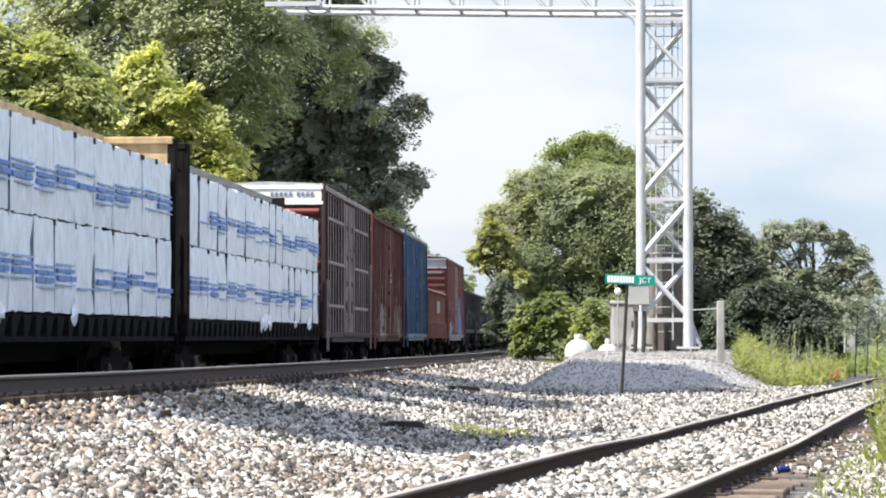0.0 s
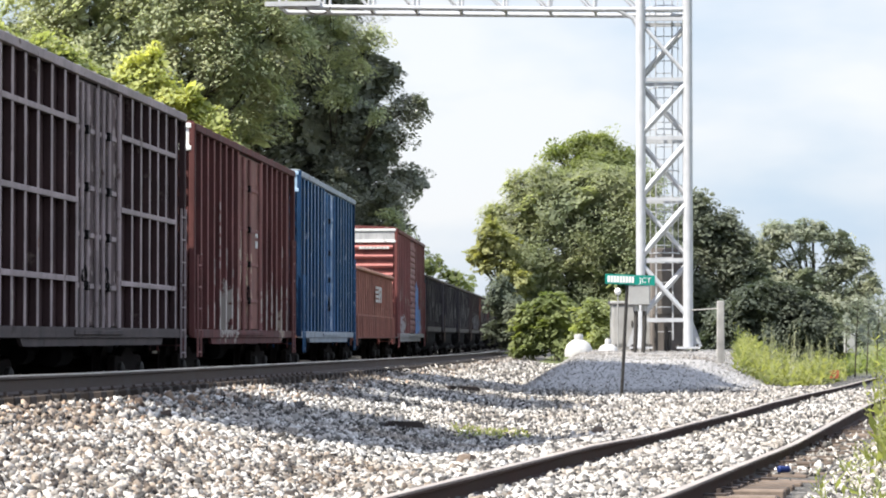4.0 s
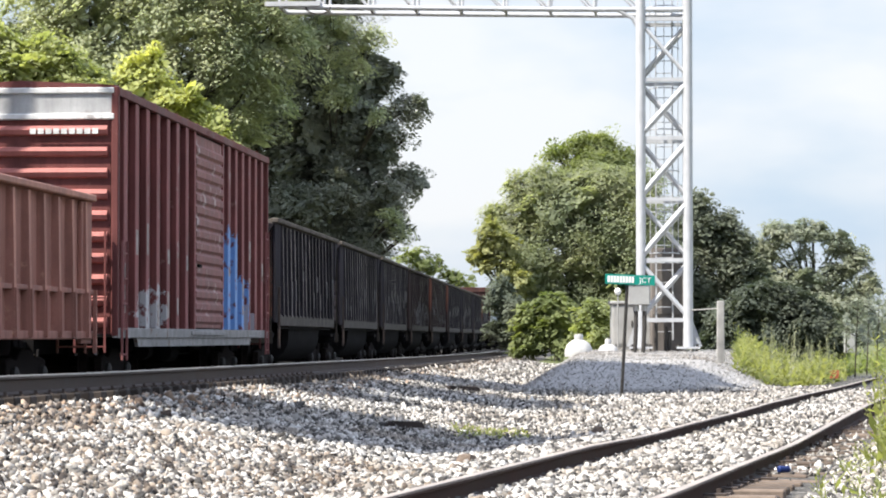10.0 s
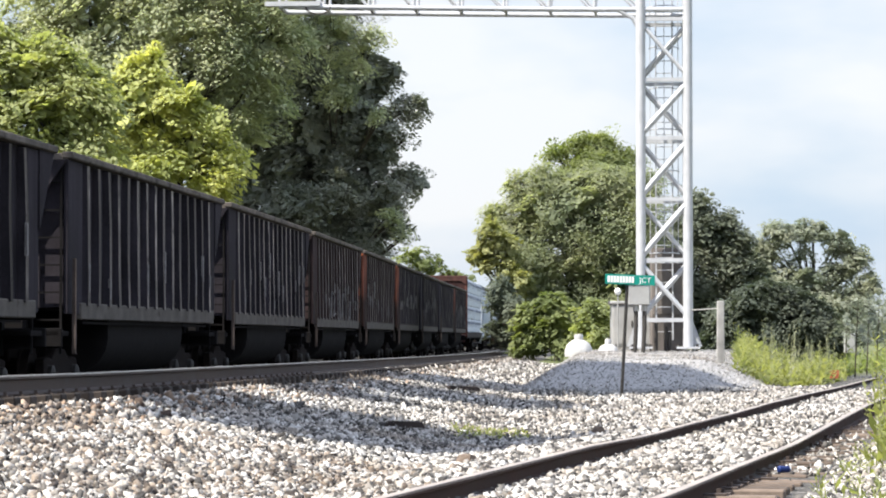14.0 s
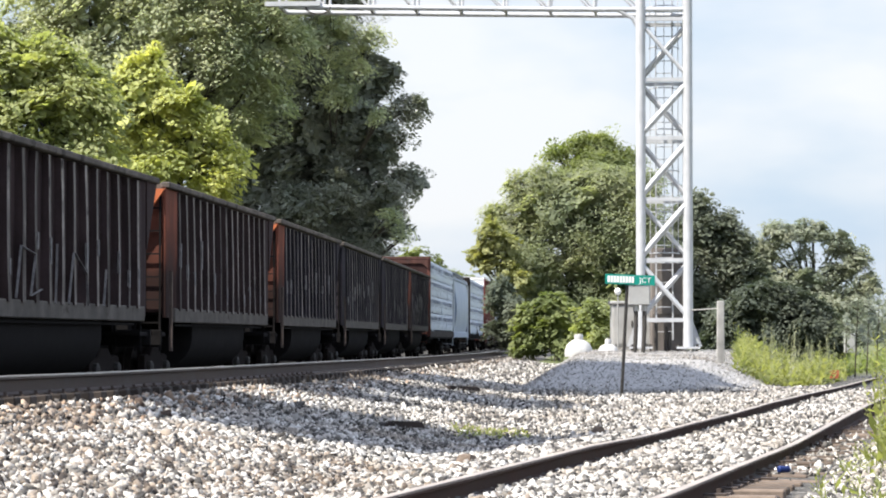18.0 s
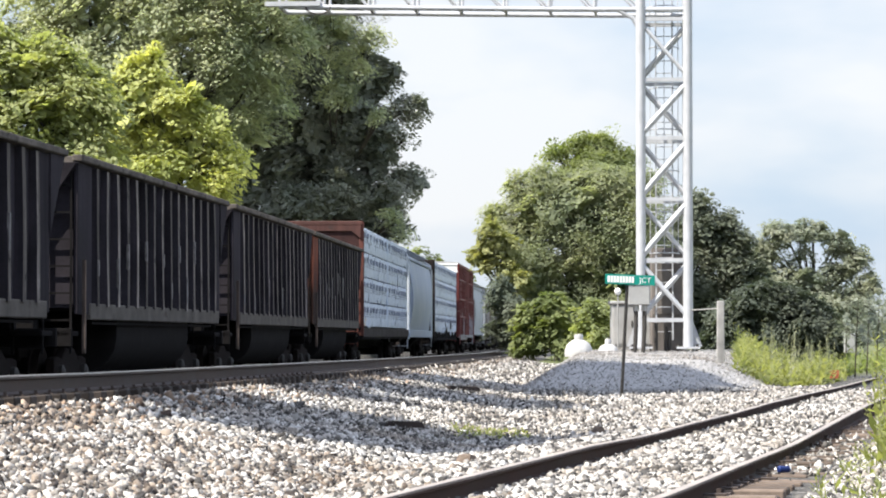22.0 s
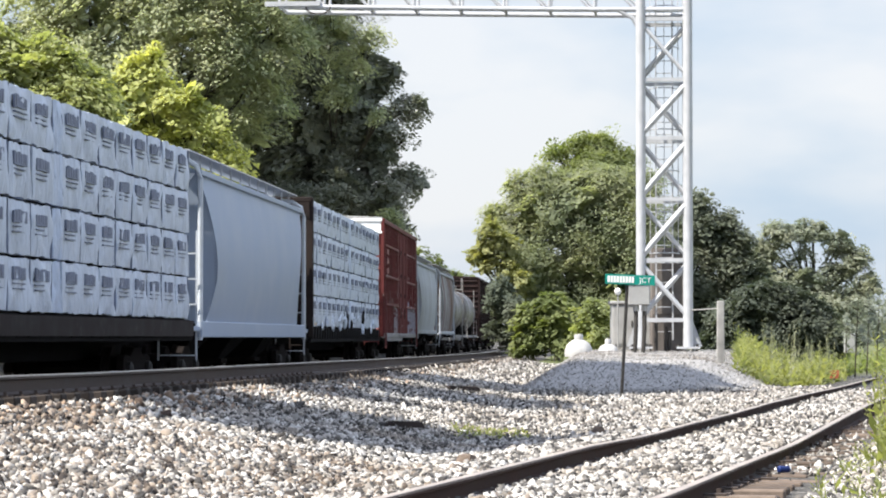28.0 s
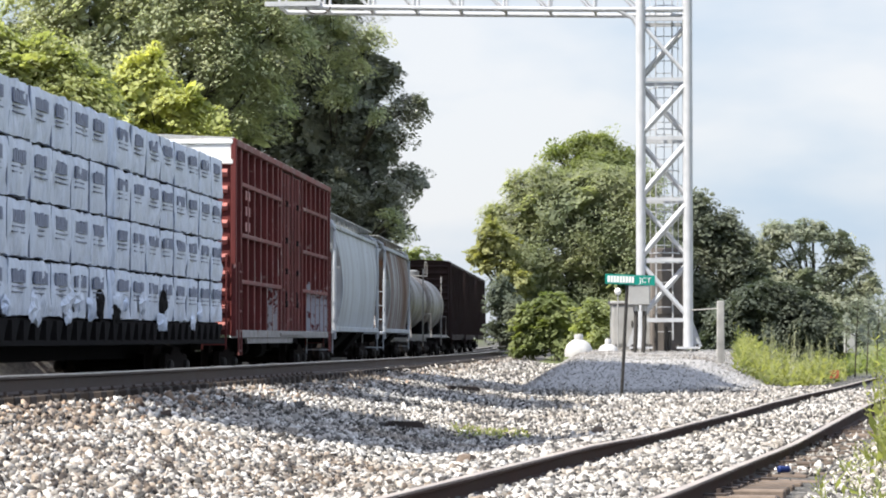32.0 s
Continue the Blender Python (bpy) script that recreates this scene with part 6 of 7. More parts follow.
        part("bare_lumber_end", Build().box(x0 + 0.2, x0 + 2.0, -1.53, -1.46, z_deck + 0.03, z_deck + 0.26), M_LUMBER, car)
    else:
        for i in range(5):
            crumple(car, rng, x0 + rng.uniform(0.05, 0.95) * (x1 - x0), z_deck - 0.02, rng.uniform(0.15, 0.34), M_WRAP)
        part("top_sheet", Build().box(-0.5, 0.6, -1.1, -0.4, z_top, z_top + 0.12, 0.1), M_WRAP, car)
    running_gear(car, L, 3.0)
    TRAIN.append((car, (front + rear) / 2))
    return car


def hopper(label, front, rear, top, paint, rounded, walk_mat, sill_paint=None, bay=None, sill_low=1.0):
    """A covered hopper car: bulged sides, sloped ends with ladders, roof walkway and outlet bays."""
    L = rear - front
    H = L / 2
    car = thing("covered_hopper", label, "hopper car", "covered hoppers of the freight train")
    zs = 1.28
    # cross-section of the side, bulged
    n = 10
    sec = []
    for i in range(n + 1):
        u = i / n
        z = zs + (top - 0.28 - zs) * u
        y = 1.34 + 0.26 * math.sin(math.pi * min(1, 0.12 + u * 0.80)) if rounded else 1.52
        sec.append((y, z))
    sec.append((0.95, top - 0.08))
    # body: rings along the car; the ends slope in towards the bottom
    rings = []
    for x, s in ((-H + 1.35, -1), (H - 1.35, 1)):
        ring = []
        for y, z in [(-a, b) for a, b in sec] + [(a, b) for a, b in reversed(sec)]:
            slope = float(np.interp(z, [1.28, 1.7, 2.3, 2.9, 3.7, 4.2], [0.7, 1.2, 1.55, 1.2, 0.45, 0.0]))
            ring.append((x - s * slope, y, z))
        rings.append(ring)
    k = len(rings[0])
    b = Build().add(rings[0] + rings[1], [(i, (i + 1) % k, k + (i + 1) % k, k + i) for i in range(k)] + [tuple(reversed(range(k))), tuple(range(k, 2 * k))])
    part("body", b, paint, car, shade=True)
    part("roof", Build().extrude([(-1.3, top - 0.26), (-0.9, top - 0.06), (0, top), (0.9, top - 0.06), (1.3, top - 0.26)], -H + 1.3, H - 1.3), paint, car, shade=True)
    for y in (-1, 1):
        part("top_sill", Build().box(-H + 1.3, H - 1.3, y * 1.42 - 0.07, y * 1.42 + 0.07, top - 0.36, top - 0.24), sill_paint or paint, car, bevel=0.015)
        part("side_sill", Build().box(-H + 1.0, H - 1.0, y * 1.5 - 0.05, y * 1.5 + 0.05, sill_low, 1.32), sill_paint or paint, car, bevel=0.015)
        for x in (-H + 1.05, H - 1.05):
            part("end_post", Build().tube([(x, y * 1.5, 0.95), (x, y * 1.5, top - 0.45), (x, y * 1.42, top - 0.2), (x, y * 1.2, top - 0.05), (x, y * 0.9, top)], 0.055, 8), sill_paint or P_HOPPOST, car, shade=True)
    for x in np.linspace(-H + 1.6, H - 1.6, 8):
        part("hatch", Build().box(x - 0.7, x + 0.7, -0.3, 0.3, top, top + 0.09), paint, car, bevel=0.02)
    # roof walkways on both edges with their supports
    for y in (-1.0, 1.0):
        wk = part("roof_walkway", Build().box(-H + 0.8, H - 0.8, y - 0.30, y + 0.30, top + 0.10, top + 0.13), walk_mat, car)
        for x in np.arange(-H + 1.3, H - 1.0, 1.5):
            part("support", Build().beam((x, y * 1.22, top - 0.22), (x, y * 1.22, top + 0.1), 0.035), walk_mat, wk)
    for sx in (-1, 1):
        xe = sx * (H - 0.85)
        part("end_platform", Build().box(*sorted((xe - sx * 0.5, xe + sx * 0.75)), -1.5, 1.5, 1.12, 1.22), sill_paint or paint, car, bevel=0.01)
        part("end_walkway", Build().box(*sorted((xe - sx * 0.2, xe + sx * 0.3)), -1.2, 1.2, top + 0.10, top + 0.13), walk_mat, car)
        ladder(car, xe + sx * 0.12, -1.1, 0.55, 3.1, sill_paint or P_HOPPOST, 0.75, 0.5, "y")
        part("end_gusset", Build().extrude([(-1.42, top - 0.35), (-0.7, top - 0.3), (-0.95, top - 0.95)], xe - 0.02, xe + 0.02), P_HOPPOST, car)
        part("end_gusset", Build().extrude([(1.42, top - 0.35), (0.7, top - 0.3), (0.95, top - 0.95)], xe - 0.02, xe + 0.02), P_HOPPOST, car)
        part("slope_brace", Build().beam((sx * (H - 0.9), -1.2, 1.3), (sx * (H - 2.2), -0.9, 2.4), 0.07), paint, car)
    for x in np.linspace(-H + 4.2, H - 4.2, 3):
        part("outlet_bay", Build().add([(x - 1.7, -1.3, 1.3), (x + 1.7, -1.3, 1.3), (x + 1.7, 1.3, 1.3), (x - 1.7, 1.3, 1.3), (x - 0.45, -0.6, 0.5), (x + 0.45, -0.6, 0.5), (x + 0.45, 0.6, 0.5), (x - 0.45, 0.6, 0.5)], [(0, 1, 2, 3), (7, 6, 5, 4), (0, 4, 5, 1), (1, 5, 6, 2), (2, 6, 7, 3), (3, 7, 4, 0)]), bay or paint, car)
        part("outlet_gate", Build().box(x - 0.5, x + 0.5, -0.7, 0.7, 0.42, 0.52), M_TRUCK, car)
    part("centre_sill", Build().box(-H, H, -0.22, 0.22, 0.75, 1.05), M_UNDER, car)
    running_gear(car, L, 2.1)
    TRAIN.append((car, (front + rear) / 2))
    return car


def tank_car(label, front, rear, paint):
    L = rear - front
    H = L / 2
    car = thing("tank_car", label, "tank car", "tank cars of the freight train")
    R, zc = 1.42, 2.62
    prof = [(0.05, -H + 0.45), (0.7, -H + 0.55), (1.15, -H + 0.8), (1.38, -H + 1.2), (R, -H + 1.6), (R, H - 1.6), (1.38, H - 1.2), (1.15, H - 0.8), (0.7, H - 0.55), (0.05, H - 0.45)]
    part("tank", Build().lathe(prof, "x", 28, (0, 0, zc)), paint, car, shade=True)
    part("dome", Build().lathe([(0.45, zc + R - 0.1), (0.45, zc + R + 0.28), (0.3, zc + R + 0.34)], "z", 16), paint, car, shade=True)
    part("top_platform", Build().box(-0.9, 0.9, -0.8, 0.8, zc + R + 0.02, zc + R + 0.06), M_SILL, car)
    for x in (-0.9, 0.9):
        for y in (-0.8, 0.8):
            part("rail_post", Build().beam((x, y, zc + R), (x, y, zc + R + 0.75), 0.035), M_SILL, car)
    part("guard_rail", Build().beam((-0.9, -0.8, zc + R + 0.75), (0.9, -0.8, zc + R + 0.75), 0.035).beam((-0.9, 0.8, zc + R + 0.75), (0.9, 0.8, zc + R + 0.75), 0.035), M_SILL, car)
    for x in (-H + 2.0, H - 2.0):
        part("saddle", Build().box(x - 0.3, x + 0.3, -1.2, 1.2, 1.0, 1.75), M_UNDER, car)
        part("tank_band", Build().lathe([(R + 0.015, x - 0.06), (R + 0.015, x + 0.06)], "x", 28, (0, 0, zc)), paint, car)
    part("frame", Build().box(-H, H, -0.4, 0.4, 0.8, 1.1).box(-H, H, -1.5, -1.42, 1.0, 1.14).box(-H, H, 1.42, 1.5, 1.0, 1.14), M_SILL, car)
    ladder(car, 0, -1.56, 0.6, zc + R, M_SILL)
    for sx in (-1, 1):
        part("end_rail", Build().tube([(sx * (H - 0.15), -1.45, 1.1), (sx * (H - 0.15), -1.45, 2.1), (sx * (H - 0.15), 1.45, 2.1), (sx * (H - 0.15), 1.45, 1.1)], 0.03, 6), M_SILL, car)
    running_gear(car, L, 2.1)
    TRAIN.append((car, (front + rear) / 2))
    return car


# liveries
M_EMBLEM = surface("faded_white_emblem", (0.50, 0.47, 0.44), 0.75, 0, 0.3, 4, 30, 0.0, wear=0.5, wear_col=(0.34, 0.17, 0.13))
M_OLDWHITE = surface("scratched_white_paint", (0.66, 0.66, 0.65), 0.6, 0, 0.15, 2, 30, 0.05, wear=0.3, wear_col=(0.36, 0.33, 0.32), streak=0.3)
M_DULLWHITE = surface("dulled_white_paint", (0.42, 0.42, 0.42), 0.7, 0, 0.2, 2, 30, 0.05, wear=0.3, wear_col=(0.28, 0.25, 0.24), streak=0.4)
M_CHIP = surface("chipped_pale_primer", (0.36, 0.31, 0.28), 0.85, 0, 0.3, 6, 30, 0.05, wear=0.55, wear_col=(0.17, 0.09, 0.07))
# post colours are paler than the panels, as if the faces caught light
P_BROWNPOST = surface("lit_brown_posts", (0.30, 0.245, 0.24), 0.7, 0, 0.25, 1.5, 25, 0.1, wear=0.25, wear_col=(0.10, 0.07, 0.06), streak=0.3)
P_BLUEPOST = surface("worn_lit_blue_posts", (0.055, 0.135, 0.265), 0.45, 0, 0.3, 1.5, 25, 0.05, wear=0.25, wear_col=(0.46, 0.54, 0.64), streak=0.5)
P_RED2LETTER = surface("faded_pale_red_print", (0.30, 0.15, 0.14), 0.7, 0, 0.3, 5, 30, 0.0, wear=0.5, wear_col=(0.17, 0.05, 0.045))
P_RED2POST = surface("worn_lit_red_posts", (0.165, 0.060, 0.055), 0.65, 0, 0.2, 1.5, 25, 0.1, wear=0.3, wear_col=(0.36, 0.25, 0.23), streak=0.4)
M_SCUFF = surface("pale_scuff", (0.17, 0.16, 0.155), 0.85, 0, 0.4, 8, 30, 0.0)
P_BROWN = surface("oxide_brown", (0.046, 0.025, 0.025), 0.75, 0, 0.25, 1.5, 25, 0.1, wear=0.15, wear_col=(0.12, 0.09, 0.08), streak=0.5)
P_BROWNDOOR = surface("dusty_brown_door", (0.10, 0.07, 0.068), 0.75, 0, 0.4, 1.5, 25, 0.1, wear=0.5, wear_col=(0.27, 0.22, 0.21), streak=0.6)
P_BROWNSILL = surface("grimy_brown_sill", (0.075, 0.06, 0.057), 0.8, 0, 0.4, 2, 25, 0.1, wear=0.5, wear_col=(0.04, 0.03, 0.028))
# brighter red than the brown sides: sunlight painted on the end ribs
P_BROWNEND = surface("sunlit_oxide_red_end", (0.22, 0.06, 0.045), 0.7, 0, 0.2, 1.5, 25, 0.1, streak=0.4)
P_RED = surface("faded_red_oxide", (0.105, 0.04, 0.037), 0.75, 0, 0.28, 1.2, 25, 0.1, wear=0.15, wear_col=(0.07, 0.035, 0.03), streak=0.7, patches=[(-4.4, -2.2, 1.0, 1.95, (0.30, 0.27, 0.24)), (4.9, 6.0, 1.0, 1.7, (0.30, 0.25, 0.20))])
P_REDDOOR = surface("pale_red_door", (0.215, 0.10, 0.082), 0.75, 0, 0.3, 1.5, 25, 0.1, wear=0.35, wear_col=(0.11, 0.045, 0.036), streak=0.7, patches=[(-1.5, -0.8, 2.2, 3.2, (0.40, 0.33, 0.26)), (-0.3, 0.3, 1.5, 2.9, (0.38, 0.32, 0.22))])
P_REDPOST = surface("pale_lit_red_posts", (0.205, 0.095, 0.086), 0.75, 0, 0.25, 1.5, 25, 0.1, wear=0.25, wear_col=(0.13, 0.06, 0.05), streak=0.5, patches=[(-4.6, -1.7, 1.0, 1.95, (0.38, 0.35, 0.32)), (1.8, 6.6, 1.0, 2.1, (0.38, 0.33, 0.28))])
# very dark blue paints the shade of the panels between the posts
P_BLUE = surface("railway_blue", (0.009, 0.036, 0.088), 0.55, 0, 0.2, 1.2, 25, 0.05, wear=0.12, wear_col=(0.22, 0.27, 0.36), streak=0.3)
P_BLUEDOOR = surface("faded_blue_door", (0.16, 0.25, 0.40), 0.55, 0, 0.35, 2, 25, 0.1, wear=0.75, wear_col=(0.52, 0.59, 0.67), streak=0.5)
P_BLUEEND = surface("pale_blue_end_panel", (0.33, 0.46, 0.60), 0.55, 0, 0.15, 2, 25, 0.05, wear=0.2, wear_col=(0.18, 0.26, 0.38))
P_BLUESILL = surface("pale_blue_sill", (0.27, 0.30, 0.33), 0.7, 0, 0.25, 2, 25, 0.1, wear=0.3)
P_ORANGE = surface("faded_orange_red", (0.31, 0.145, 0.112), 0.75, 0, 0.2, 1.5, 25, 0.1, wear=0.2, wear_col=(0.40, 0.22, 0.16), streak=0.5)
# lighter rib colour imitates light on the outer faces
P_ORANGERIB = surface("lit_orange_ribs", (0.42, 0.21, 0.155), 0.75, 0, 0.2, 1.5, 25, 0.1, wear=0.25, wear_col=(0.28, 0.12, 0.09), streak=0.4)
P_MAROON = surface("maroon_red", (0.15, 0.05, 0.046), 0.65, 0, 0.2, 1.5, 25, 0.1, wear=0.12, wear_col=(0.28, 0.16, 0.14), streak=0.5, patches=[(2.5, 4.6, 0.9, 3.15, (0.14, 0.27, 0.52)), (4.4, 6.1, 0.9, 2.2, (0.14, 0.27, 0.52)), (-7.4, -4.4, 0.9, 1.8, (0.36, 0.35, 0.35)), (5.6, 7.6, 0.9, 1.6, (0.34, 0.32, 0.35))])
P_MAROONPOST = surface("worn_lit_maroon_posts", (0.25, 0.097, 0.092), 0.7, 0, 0.2, 1.5, 25, 0.1, wear=0.2, wear_col=(0.36, 0.28, 0.26), streak=0.4, patches=[(2.5, 4.6, 0.9, 3.15, (0.18, 0.32, 0.57)), (4.4, 6.1, 0.9, 2.2, (0.18, 0.32, 0.57)), (-7.4, -4.4, 0.9, 1.8, (0.42, 0.41, 0.41))])
# sunlit tone of the end ribs, put into the colour
P_MAROONEND = surface("sunlit_maroon_end", (0.42, 0.16, 0.14), 0.65, 0, 0.15, 1.5, 25, 0.05, streak=0.3)
P_MAROONDOOR = surface("dusty_pink_door", (0.25, 0.12, 0.11), 0.7, 0, 0.25, 2, 25, 0.1, wear=0.35, wear_col=(0.42, 0.34, 0.32), streak=0.5)
P_RED2 = surface("signal_red_oxide", (0.125, 0.030, 0.028), 0.65, 0, 0.18, 1.5, 25, 0.1, wear=0.1, wear_col=(0.36, 0.24, 0.22), streak=0.45, patches=[(4.4, 9.4, 0.9, 2.2, (0.38, 0.40, 0.44)), (-3.8, -1.9, 0.9, 2.0, (0.36, 0.35, 0.36))])
# rust made brighter than the plates to paint sunlight on the brace
P_BRACE = surface("sunlit_orange_rust", (0.42, 0.12, 0.05), 0.8, 0, 0.25, 2, 20, 0.1, wear=0.2, wear_col=(0.2, 0.07, 0.04))
P_GRAB = surface("worn_brown_post", (0.062, 0.048, 0.042), 0.8, 0, 0.3, 3, 20, 0.1)
# worn ribs, painted pale as highlights against the dark side
P_COALRIB = surface("coal_car_worn_lit_ribs", (0.235, 0.21, 0.19), 0.8, 0.0, 0.5, 2.5, 20, 0.15, wear=0.35, wear_col=(0.04, 0.035, 0.033), streak=0.9, spec=0.05, rand=0.6)
M_GONSILL = surface("gondola_sill", (0.105, 0.095, 0.085), 0.85, 0.0, 0.35, 2, 20, 0.2, wear=0.35, wear_col=(0.06, 0.05, 0.045), spec=0.05)
P_COAL = surface("coal_car_black", (0.036, 0.032, 0.038), 0.85, 0.0, 0.35, 1.2, 20, 0.15, streak=0.5, rand=0.25, spec=0.04)
P_COALRED = surface("coal_car_oxide", (0.044, 0.031, 0.031), 0.85, 0.0, 0.3, 1.2, 20, 0.15, spec=0.05, wear=0.3, wear_col=(0.04, 0.03, 0.03), streak=0.6)
# rust whose lower part fades dark, painting the shade between cars
P_PLATE = surface("rust_plate_shaded_below", (0.185, 0.066, 0.044), 0.85, 0, 0.3, 1.5, 20, 0.1, wear=0.35, wear_col=(0.13, 0.06, 0.045), streak=0.5, spec=0.05, fade=(2.1, 3.2, (0.03, 0.018, 0.016)))
P_RIM = surface("dusty_top_rail", (0.115, 0.10, 0.088), 0.85, 0.0, 0.4, 2, 20, 0.1, wear=0.45, wear_col=(0.04, 0.034, 0.03), spec=0.05)
P_GREYHOP = surface("light_grey_hopper", (0.29, 0.34, 0.425), 0.5, 0, 0.06, 0.6, 20, 0.02)
P_BULKCAP = surface("dark_red_bulkhead_frame", (0.085, 0.04, 0.034), 0.8, 0, 0.3, 2, 20, 0.1, wear=0.3, wear_col=(0.05, 0.03, 0.027), streak=0.5)
# shade of the recessed bulkhead panel, put into a darker red
P_BULKPANEL = surface("shaded_red_bulkhead_panel", (0.045, 0.02, 0.018), 0.8, 0, 0.3, 2, 20, 0.1, streak=0.5)
P_DARKBULK = surface("sooty_brown_bulkhead", (0.022, 0.016, 0.014), 0.85, 0, 0.3, 2, 20, 0.1, wear=0.3, wear_col=(0.05, 0.04, 0.036))
P_HOPPOST = surface("pale_grey_frame", (0.46, 0.49, 0.52), 0.5, 0, 0.1, 2, 20, 0.02, wear=0.15, wear_col=(0.22, 0.20, 0.19))
P_GREYHOP2 = surface("stained_grey_hopper", (0.39, 0.42, 0.455), 0.6, 0, 0.15, 0.9, 20, 0.05, wear=0.15, wear_col=(0.16, 0.14, 0.13), streak=0.5, streak_col=(0.15, 0.13, 0.12), streak_size=0.4)
P_RUSTHOP = surface("rust_streaked_hopper", (0.30, 0.31, 0.315), 0.75, 0, 0.3, 1.2, 20, 0.1, wear=0.25, wear_col=(0.10, 0.055, 0.035), streak=1.0, streak_col=(0.09, 0.045, 0.028), streak_size=0.3)
P_TANK = surface("grimy_grey_tank", (0.29, 0.30, 0.305), 0.5, 0.1, 0.25, 1.0, 20, 0.05, wear=0.2, wear_col=(0.12, 0.10, 0.09), streak=1.0, streak_col=(0.10, 0.085, 0.075), streak_size=0.3)
P_YELLOWBEAM = surface("buff_timber_top", (0.38, 0.27, 0.15), 0.75, 0, 0.3, 2, 20, 0.15, wear=0.4, wear_col=(0.21, 0.165, 0.13), streak=0.4)
P_GREYBEAM = surface("dusty_grey_beam", (0.17, 0.165, 0.16), 0.7, 0.1, 0.25, 2, 20, 0.1)
P_REDBULK = surface("oxide_bulkhead", (0.11, 0.042, 0.033), 0.75, 0, 0.25, 2, 20, 0.1, streak=0.5)

lumber_flat("centre-beam flat car of blue-striped white lumber packs with a buff beam", 0.9, 24.6, 2, 1.36, 4.19, P_YELLOWBEAM, P_YELLOWBEAM, "tall", 4.72, 41)
lumber_flat("centre-beam flat car of blue-striped white lumber packs with a grey beam", 26.0, 49.3, 2, 1.36, 4.17, P_GREYBEAM, M_UNDER, "tall", 4.80, 42, low_rear=True)
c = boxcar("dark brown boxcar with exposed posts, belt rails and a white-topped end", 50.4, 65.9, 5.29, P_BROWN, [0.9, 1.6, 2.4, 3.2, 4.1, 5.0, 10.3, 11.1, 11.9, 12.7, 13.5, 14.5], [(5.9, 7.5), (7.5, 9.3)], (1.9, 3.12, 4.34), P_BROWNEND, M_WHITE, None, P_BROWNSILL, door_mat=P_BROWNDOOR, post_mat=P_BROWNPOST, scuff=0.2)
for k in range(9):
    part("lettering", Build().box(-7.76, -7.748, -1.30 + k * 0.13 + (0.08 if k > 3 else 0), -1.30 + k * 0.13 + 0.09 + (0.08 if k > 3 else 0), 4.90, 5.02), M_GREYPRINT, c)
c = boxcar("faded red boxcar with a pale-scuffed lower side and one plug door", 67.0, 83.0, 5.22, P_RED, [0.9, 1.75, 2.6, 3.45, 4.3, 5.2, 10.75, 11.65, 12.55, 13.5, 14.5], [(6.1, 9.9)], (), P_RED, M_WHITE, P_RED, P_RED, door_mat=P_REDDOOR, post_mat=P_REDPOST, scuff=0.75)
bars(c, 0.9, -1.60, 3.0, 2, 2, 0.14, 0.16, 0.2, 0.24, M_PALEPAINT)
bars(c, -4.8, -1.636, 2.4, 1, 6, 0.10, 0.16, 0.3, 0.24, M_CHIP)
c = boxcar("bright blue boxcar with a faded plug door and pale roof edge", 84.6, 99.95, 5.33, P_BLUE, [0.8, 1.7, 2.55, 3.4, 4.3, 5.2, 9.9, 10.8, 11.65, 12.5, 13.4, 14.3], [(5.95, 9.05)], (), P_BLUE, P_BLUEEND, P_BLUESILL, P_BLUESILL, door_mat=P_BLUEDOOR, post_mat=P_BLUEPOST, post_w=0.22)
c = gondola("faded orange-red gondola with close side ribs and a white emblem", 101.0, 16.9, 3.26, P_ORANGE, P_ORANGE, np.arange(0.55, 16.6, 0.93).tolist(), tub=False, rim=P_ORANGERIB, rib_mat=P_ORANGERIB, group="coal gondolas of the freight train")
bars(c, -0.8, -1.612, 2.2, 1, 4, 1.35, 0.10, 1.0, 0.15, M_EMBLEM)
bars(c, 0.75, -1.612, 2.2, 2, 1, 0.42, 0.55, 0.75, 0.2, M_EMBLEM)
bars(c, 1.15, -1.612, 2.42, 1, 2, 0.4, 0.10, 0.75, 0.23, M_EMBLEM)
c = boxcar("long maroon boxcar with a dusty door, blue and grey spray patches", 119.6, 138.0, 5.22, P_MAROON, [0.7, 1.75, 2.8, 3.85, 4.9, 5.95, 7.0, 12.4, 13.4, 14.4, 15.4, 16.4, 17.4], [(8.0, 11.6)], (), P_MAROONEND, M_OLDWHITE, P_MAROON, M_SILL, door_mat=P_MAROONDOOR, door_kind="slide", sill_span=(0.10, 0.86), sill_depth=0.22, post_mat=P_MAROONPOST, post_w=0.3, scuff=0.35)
for k in range(9):
    part("lettering", Build().box(-9.27, -9.255, -1.3 + k * 0.13, -1.3 + k * 0.13 + 0.1, 4.36, 4.45), M_PALEPAINT, c)
GON_RIBS = [0.95 + 0.85 * i for i in range(15)]
for i in range(9):
    red = i in (4, 5, 8)
    gondola("sooty black coal gondola with rusty orange corner plates" if red else "sooty black coal gondola with worn ribs and a grey sill", 140.6 + 16.18 * i if i < 8 else 269.4, 13.8, 3.85, P_COALRED if i in (3, 4) else P_COAL, M_GONSILL, GON_RIBS, P_REDBULK if i == 0 else None, (0.0, 0.07, 0.02, 0.05, 0.03, 0.06, 0.09, 0.05, 0.02)[i], True, P_PLATE if red else None, 1, P_RIM, 60 + i, P_COALRIB, frame_length=15.1)
stencilled = [c for c, s0 in TRAIN if abs(s0 - 260.4) < 2][0]
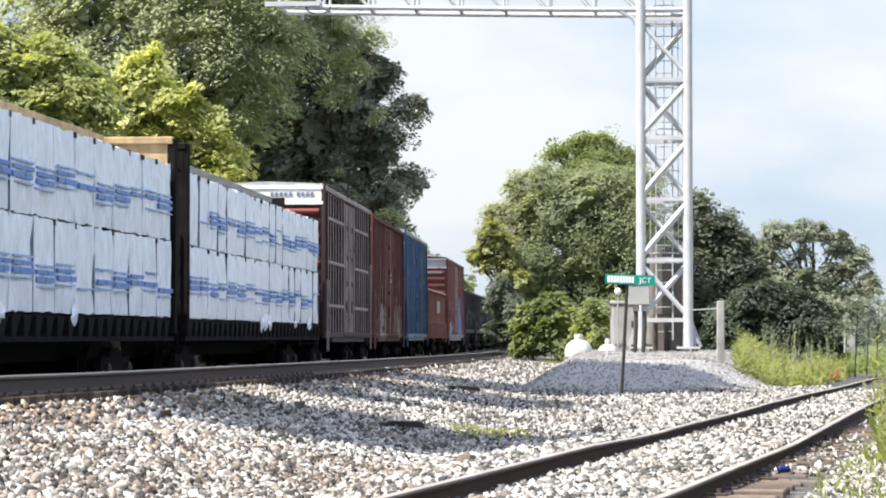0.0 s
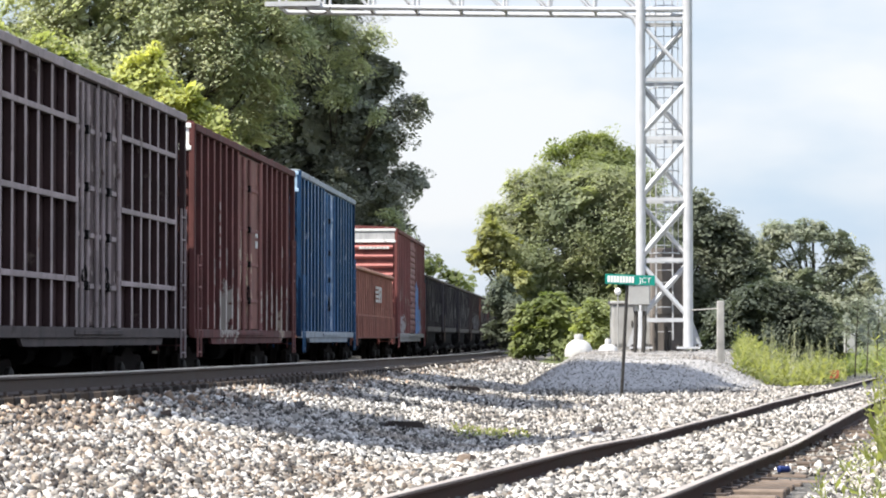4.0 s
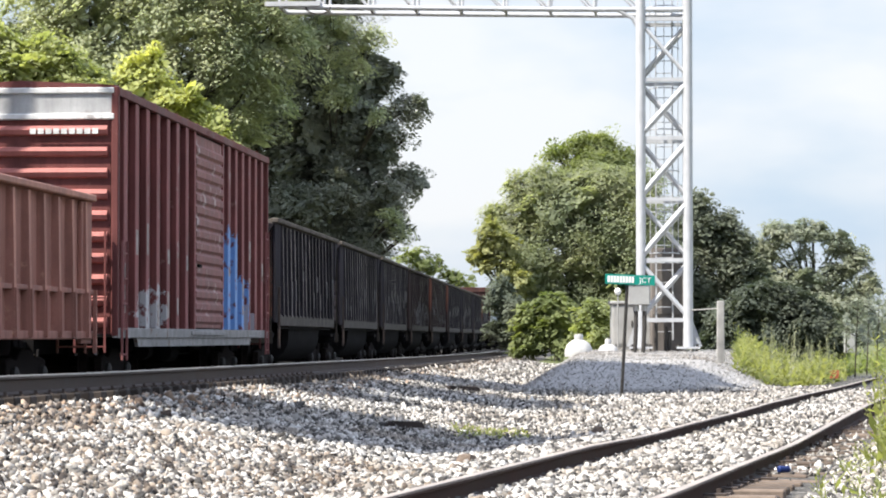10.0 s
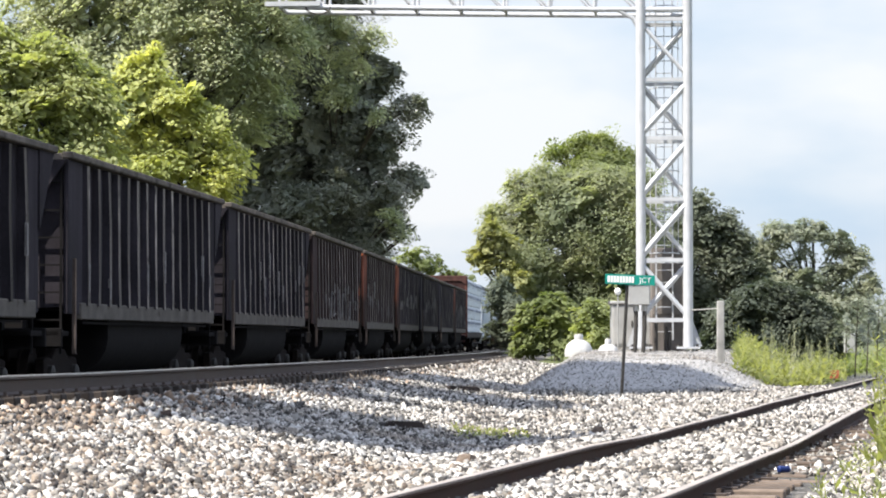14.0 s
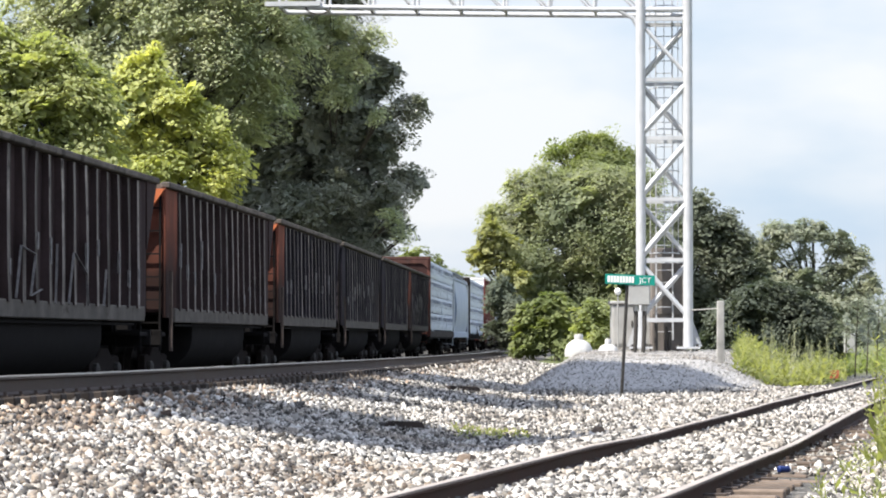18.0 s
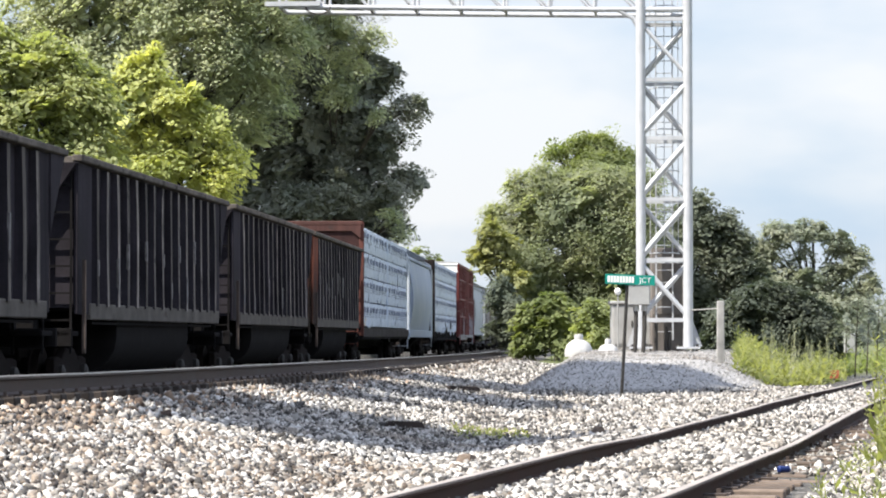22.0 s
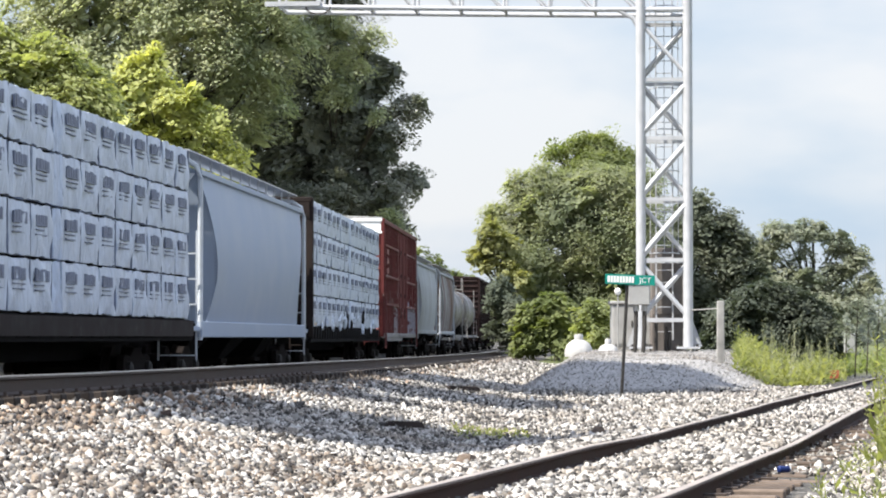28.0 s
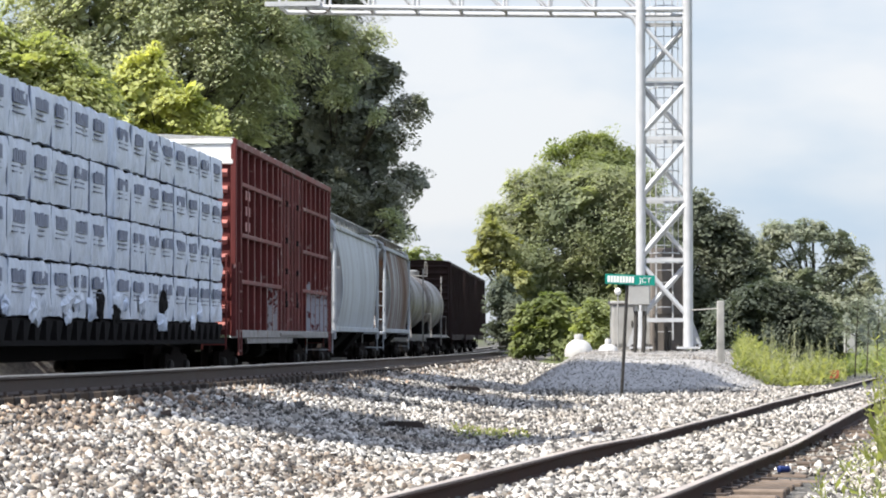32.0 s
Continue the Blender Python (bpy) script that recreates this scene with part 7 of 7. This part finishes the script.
for z in (2.95, 2.2):
    for x in (-5.25, -4.35):
        part("lettering", Build().box(x, x + 0.16, -1.475, -1.46, z, z + 0.2), M_SCUFF, stencilled)
# chalk scrawl on one of the gondolas
scrawled = [c for c, s0 in TRAIN if abs(s0 - 195.5) < 2][0]
for k, (x, z, dx, dz) in enumerate(((-3.1, 1.55, 0.3, 0.75), (-2.8, 2.3, 0.9, -0.1), (-1.9, 2.2, -0.3, -0.6), (-2.2, 1.6, 0.7, 0.1), (-0.6, 1.5, 0.1, 0.9), (0.3, 1.5, 0.35, 0.8), (0.7, 2.3, 0.9, -0.3), (1.6, 2.0, 0.1, -0.5), (2.9, 1.5, 0.2, 0.6))):
    part("chalk_stroke", Build().beam((x, -1.612, z), (x + dx, -1.612, z + dz), 0.035, 0.012), M_SCUFF, scrawled)
lumber_flat("centre-beam flat car of grey-printed white lumber packs in four tiers", 284.3, 307.6, 4, 1.36, 4.60, P_GREYBEAM, P_REDBULK, "printed", 4.62, 43, 1, M_ROOF, True)
hopper("clean light grey covered hopper with a roof walkway", 308.1, 327.9, 4.58, P_GREYHOP, True, M_GALV, None, M_UNDER)
lumber_flat("centre-beam flat car of white lumber packs with torn lower wraps", 328.2, 351.8, 4, 1.30, 4.68, P_GREYBEAM, P_DARKBULK, "printed", 4.70, 44, 18, low_rear=True)
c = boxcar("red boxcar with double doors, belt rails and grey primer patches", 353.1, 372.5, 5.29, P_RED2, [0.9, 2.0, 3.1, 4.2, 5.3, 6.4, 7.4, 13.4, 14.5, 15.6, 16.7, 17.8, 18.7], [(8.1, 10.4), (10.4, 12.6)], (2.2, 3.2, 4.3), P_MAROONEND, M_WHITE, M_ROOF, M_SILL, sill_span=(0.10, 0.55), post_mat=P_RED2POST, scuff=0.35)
bars(c, -8.3, -1.636, 3.3, 2, 3, 0.30, 0.20, 0.5, 0.34, P_RED2LETTER)
part("repaired_post", Build().box(9.62, 9.69, -1.63, -1.52, 2.0, 4.7), M_WHITE, c, "white-painted corner strip")
hopper("stained pale grey covered hopper", 374.2, 392.4, 4.55, P_GREYHOP2, True, M_ROOF, P_GREYHOP2, M_UNDER, 1.17)
hopper("rust-streaked grey covered hopper with bulged sides", 394.0, 410.2, 4.55, P_RUSTHOP, True, M_ROOF, P_GREYHOP2, M_UNDER, 1.17)
tank_car("grimy grey tank car with a railed top platform", 411.3, 426.2, P_TANK)
tank_car("grimy grey tank car with a railed top platform", 427.4, 442.0, P_TANK)
P_BROWN2 = surface("sooty_brown", (0.022, 0.011, 0.010), 0.75, 0, 0.25, 1.5, 25, 0.1, streak=0.4)
for a, b, lab in ((443.5, 459.0, "sooty brown boxcar with exposed posts"), (460.3, 475.9, "sooty brown boxcar with exposed posts"), (477.3, 492.9, "sooty brown boxcar with exposed posts")):
    boxcar(lab, a, b, 5.1, P_BROWN2, [0.9 + 1.25 * i for i in range(5)] + [9.6 + 1.2 * i for i in range(5)], [(6.0, 9.3)], (), P_BROWN2, None, P_BROWN2, P_BROWN2)


# ---- a small dark bird over the siding ----
M_FEATHER = surface("dark_feathers", (0.035, 0.033, 0.035), 0.8, 0, 0.2, 20, 80, 0.0)
BIRD_ROWS = [(0.0, (16.0, 45.0, 2.2)), (14.1, (16.0, 45.0, 2.2)), (14.5, (6.49, 45.0, 3.15)), (15.0, (1.6, 46.0, 4.6)), (15.6, (-4.6, 49.0, 7.6)), (16.2, (-12.0, 54.0, 9.5)), (17.2, (-30.0, 66.0, 11.0)), (32.0, (-30.0, 66.0, 11.0))]


def small_bird():
    t = thing("bird", "small dark bird in flight with raised wings", "bird", at=pose(*BIRD_ROWS[0][1]))
    part("body", Build().tube([(-0.085, 0, 0.012), (-0.07, 0, 0.012), (-0.035, 0, 0.0), (0.02, 0, -0.005), (0.07, 0, 0.0), (0.13, 0, 0.006)], [0.006, 0.018, 0.026, 0.03, 0.018, 0.006], 8), M_FEATHER, t, shade=True)
    part("tail", Build().add([(0.10, -0.012, 0.0), (0.10, 0.012, 0.0), (0.19, 0.035, 0.0), (0.19, -0.035, 0.0), (0.10, -0.012, 0.006), (0.10, 0.012, 0.006), (0.19, 0.035, 0.003), (0.19, -0.035, 0.003)], [(3, 2, 1, 0), (4, 5, 6, 7), (0, 1, 5, 4), (1, 2, 6, 5), (2, 3, 7, 6), (3, 0, 4, 7)]), M_FEATHER, t)
    wings = []
    for side in (-1, 1):
        outline = [(-0.035, 0.0), (-0.055, 0.07), (-0.035, 0.13), (0.02, 0.15), (0.03, 0.145), (0.03, 0.10), (0.04, 0.0)]
        b = Build().add([(x, side * y, 0.0) for x, y in outline] + [(x, side * y, 0.008) for x, y in outline], [tuple(range(7)), tuple(range(13, 6, -1))] + [(i, (i + 1) % 7, 7 + (i + 1) % 7, 7 + i) for i in range(7)])
        wings.append((part("wing", b, M_FEATHER, t, m=pose(0, side * 0.02, 0.012)), side))
    return t, wings


BIRD, WINGS = small_bird()


# ---- movement ----
def car_pose(s):
    x, y, th = line_at(s, FAR_C)
    return pose(float(x), float(y), 0.0, 0, 0, 90 - math.degrees(float(th)))


def motions():
    for car, centre in TRAIN:
        walk(car, [(t, car_pose(centre - travelled(t))) for t in np.arange(0, 32.5, 1.0).tolist()])
    # wheels roll on the rail
    steps = [i / FPS for i in range(0, 32 * FPS + 1)]
    first = {}
    for wheel, dx in WHEELS:
        if dx not in first:
            walk(wheel, [(t, pose(dx, 0, 0.42, 0, -math.degrees(travelled(t) / 0.42) % 360, 0)) for t in steps])
            first[dx] = wheel.animation_data
        else:
            # every other wheelset turns by the same keys
            wheel.rotation_mode = "QUATERNION"
            own = wheel.animation_data_create()
            own.action = first[dx].action
            own.action_slot = first[dx].action_slot
    walk(BIRD, [(t, pose(*p, 0, 0, -10)) for t, p in BIRD_ROWS])
    for wing, side in WINGS:
        beat = [(0.0, 60.0), (14.0, 60.0)] + [(14.1 + 0.1 * k, (70.0, 10.0, -30.0, 10.0)[k % 4]) for k in range(30)] + [(32.0, 60.0)]
        walk(wing, [(t, pose(0, side * 0.02, 0.012, side * a, 0, 0)) for t, a in beat])


motions()
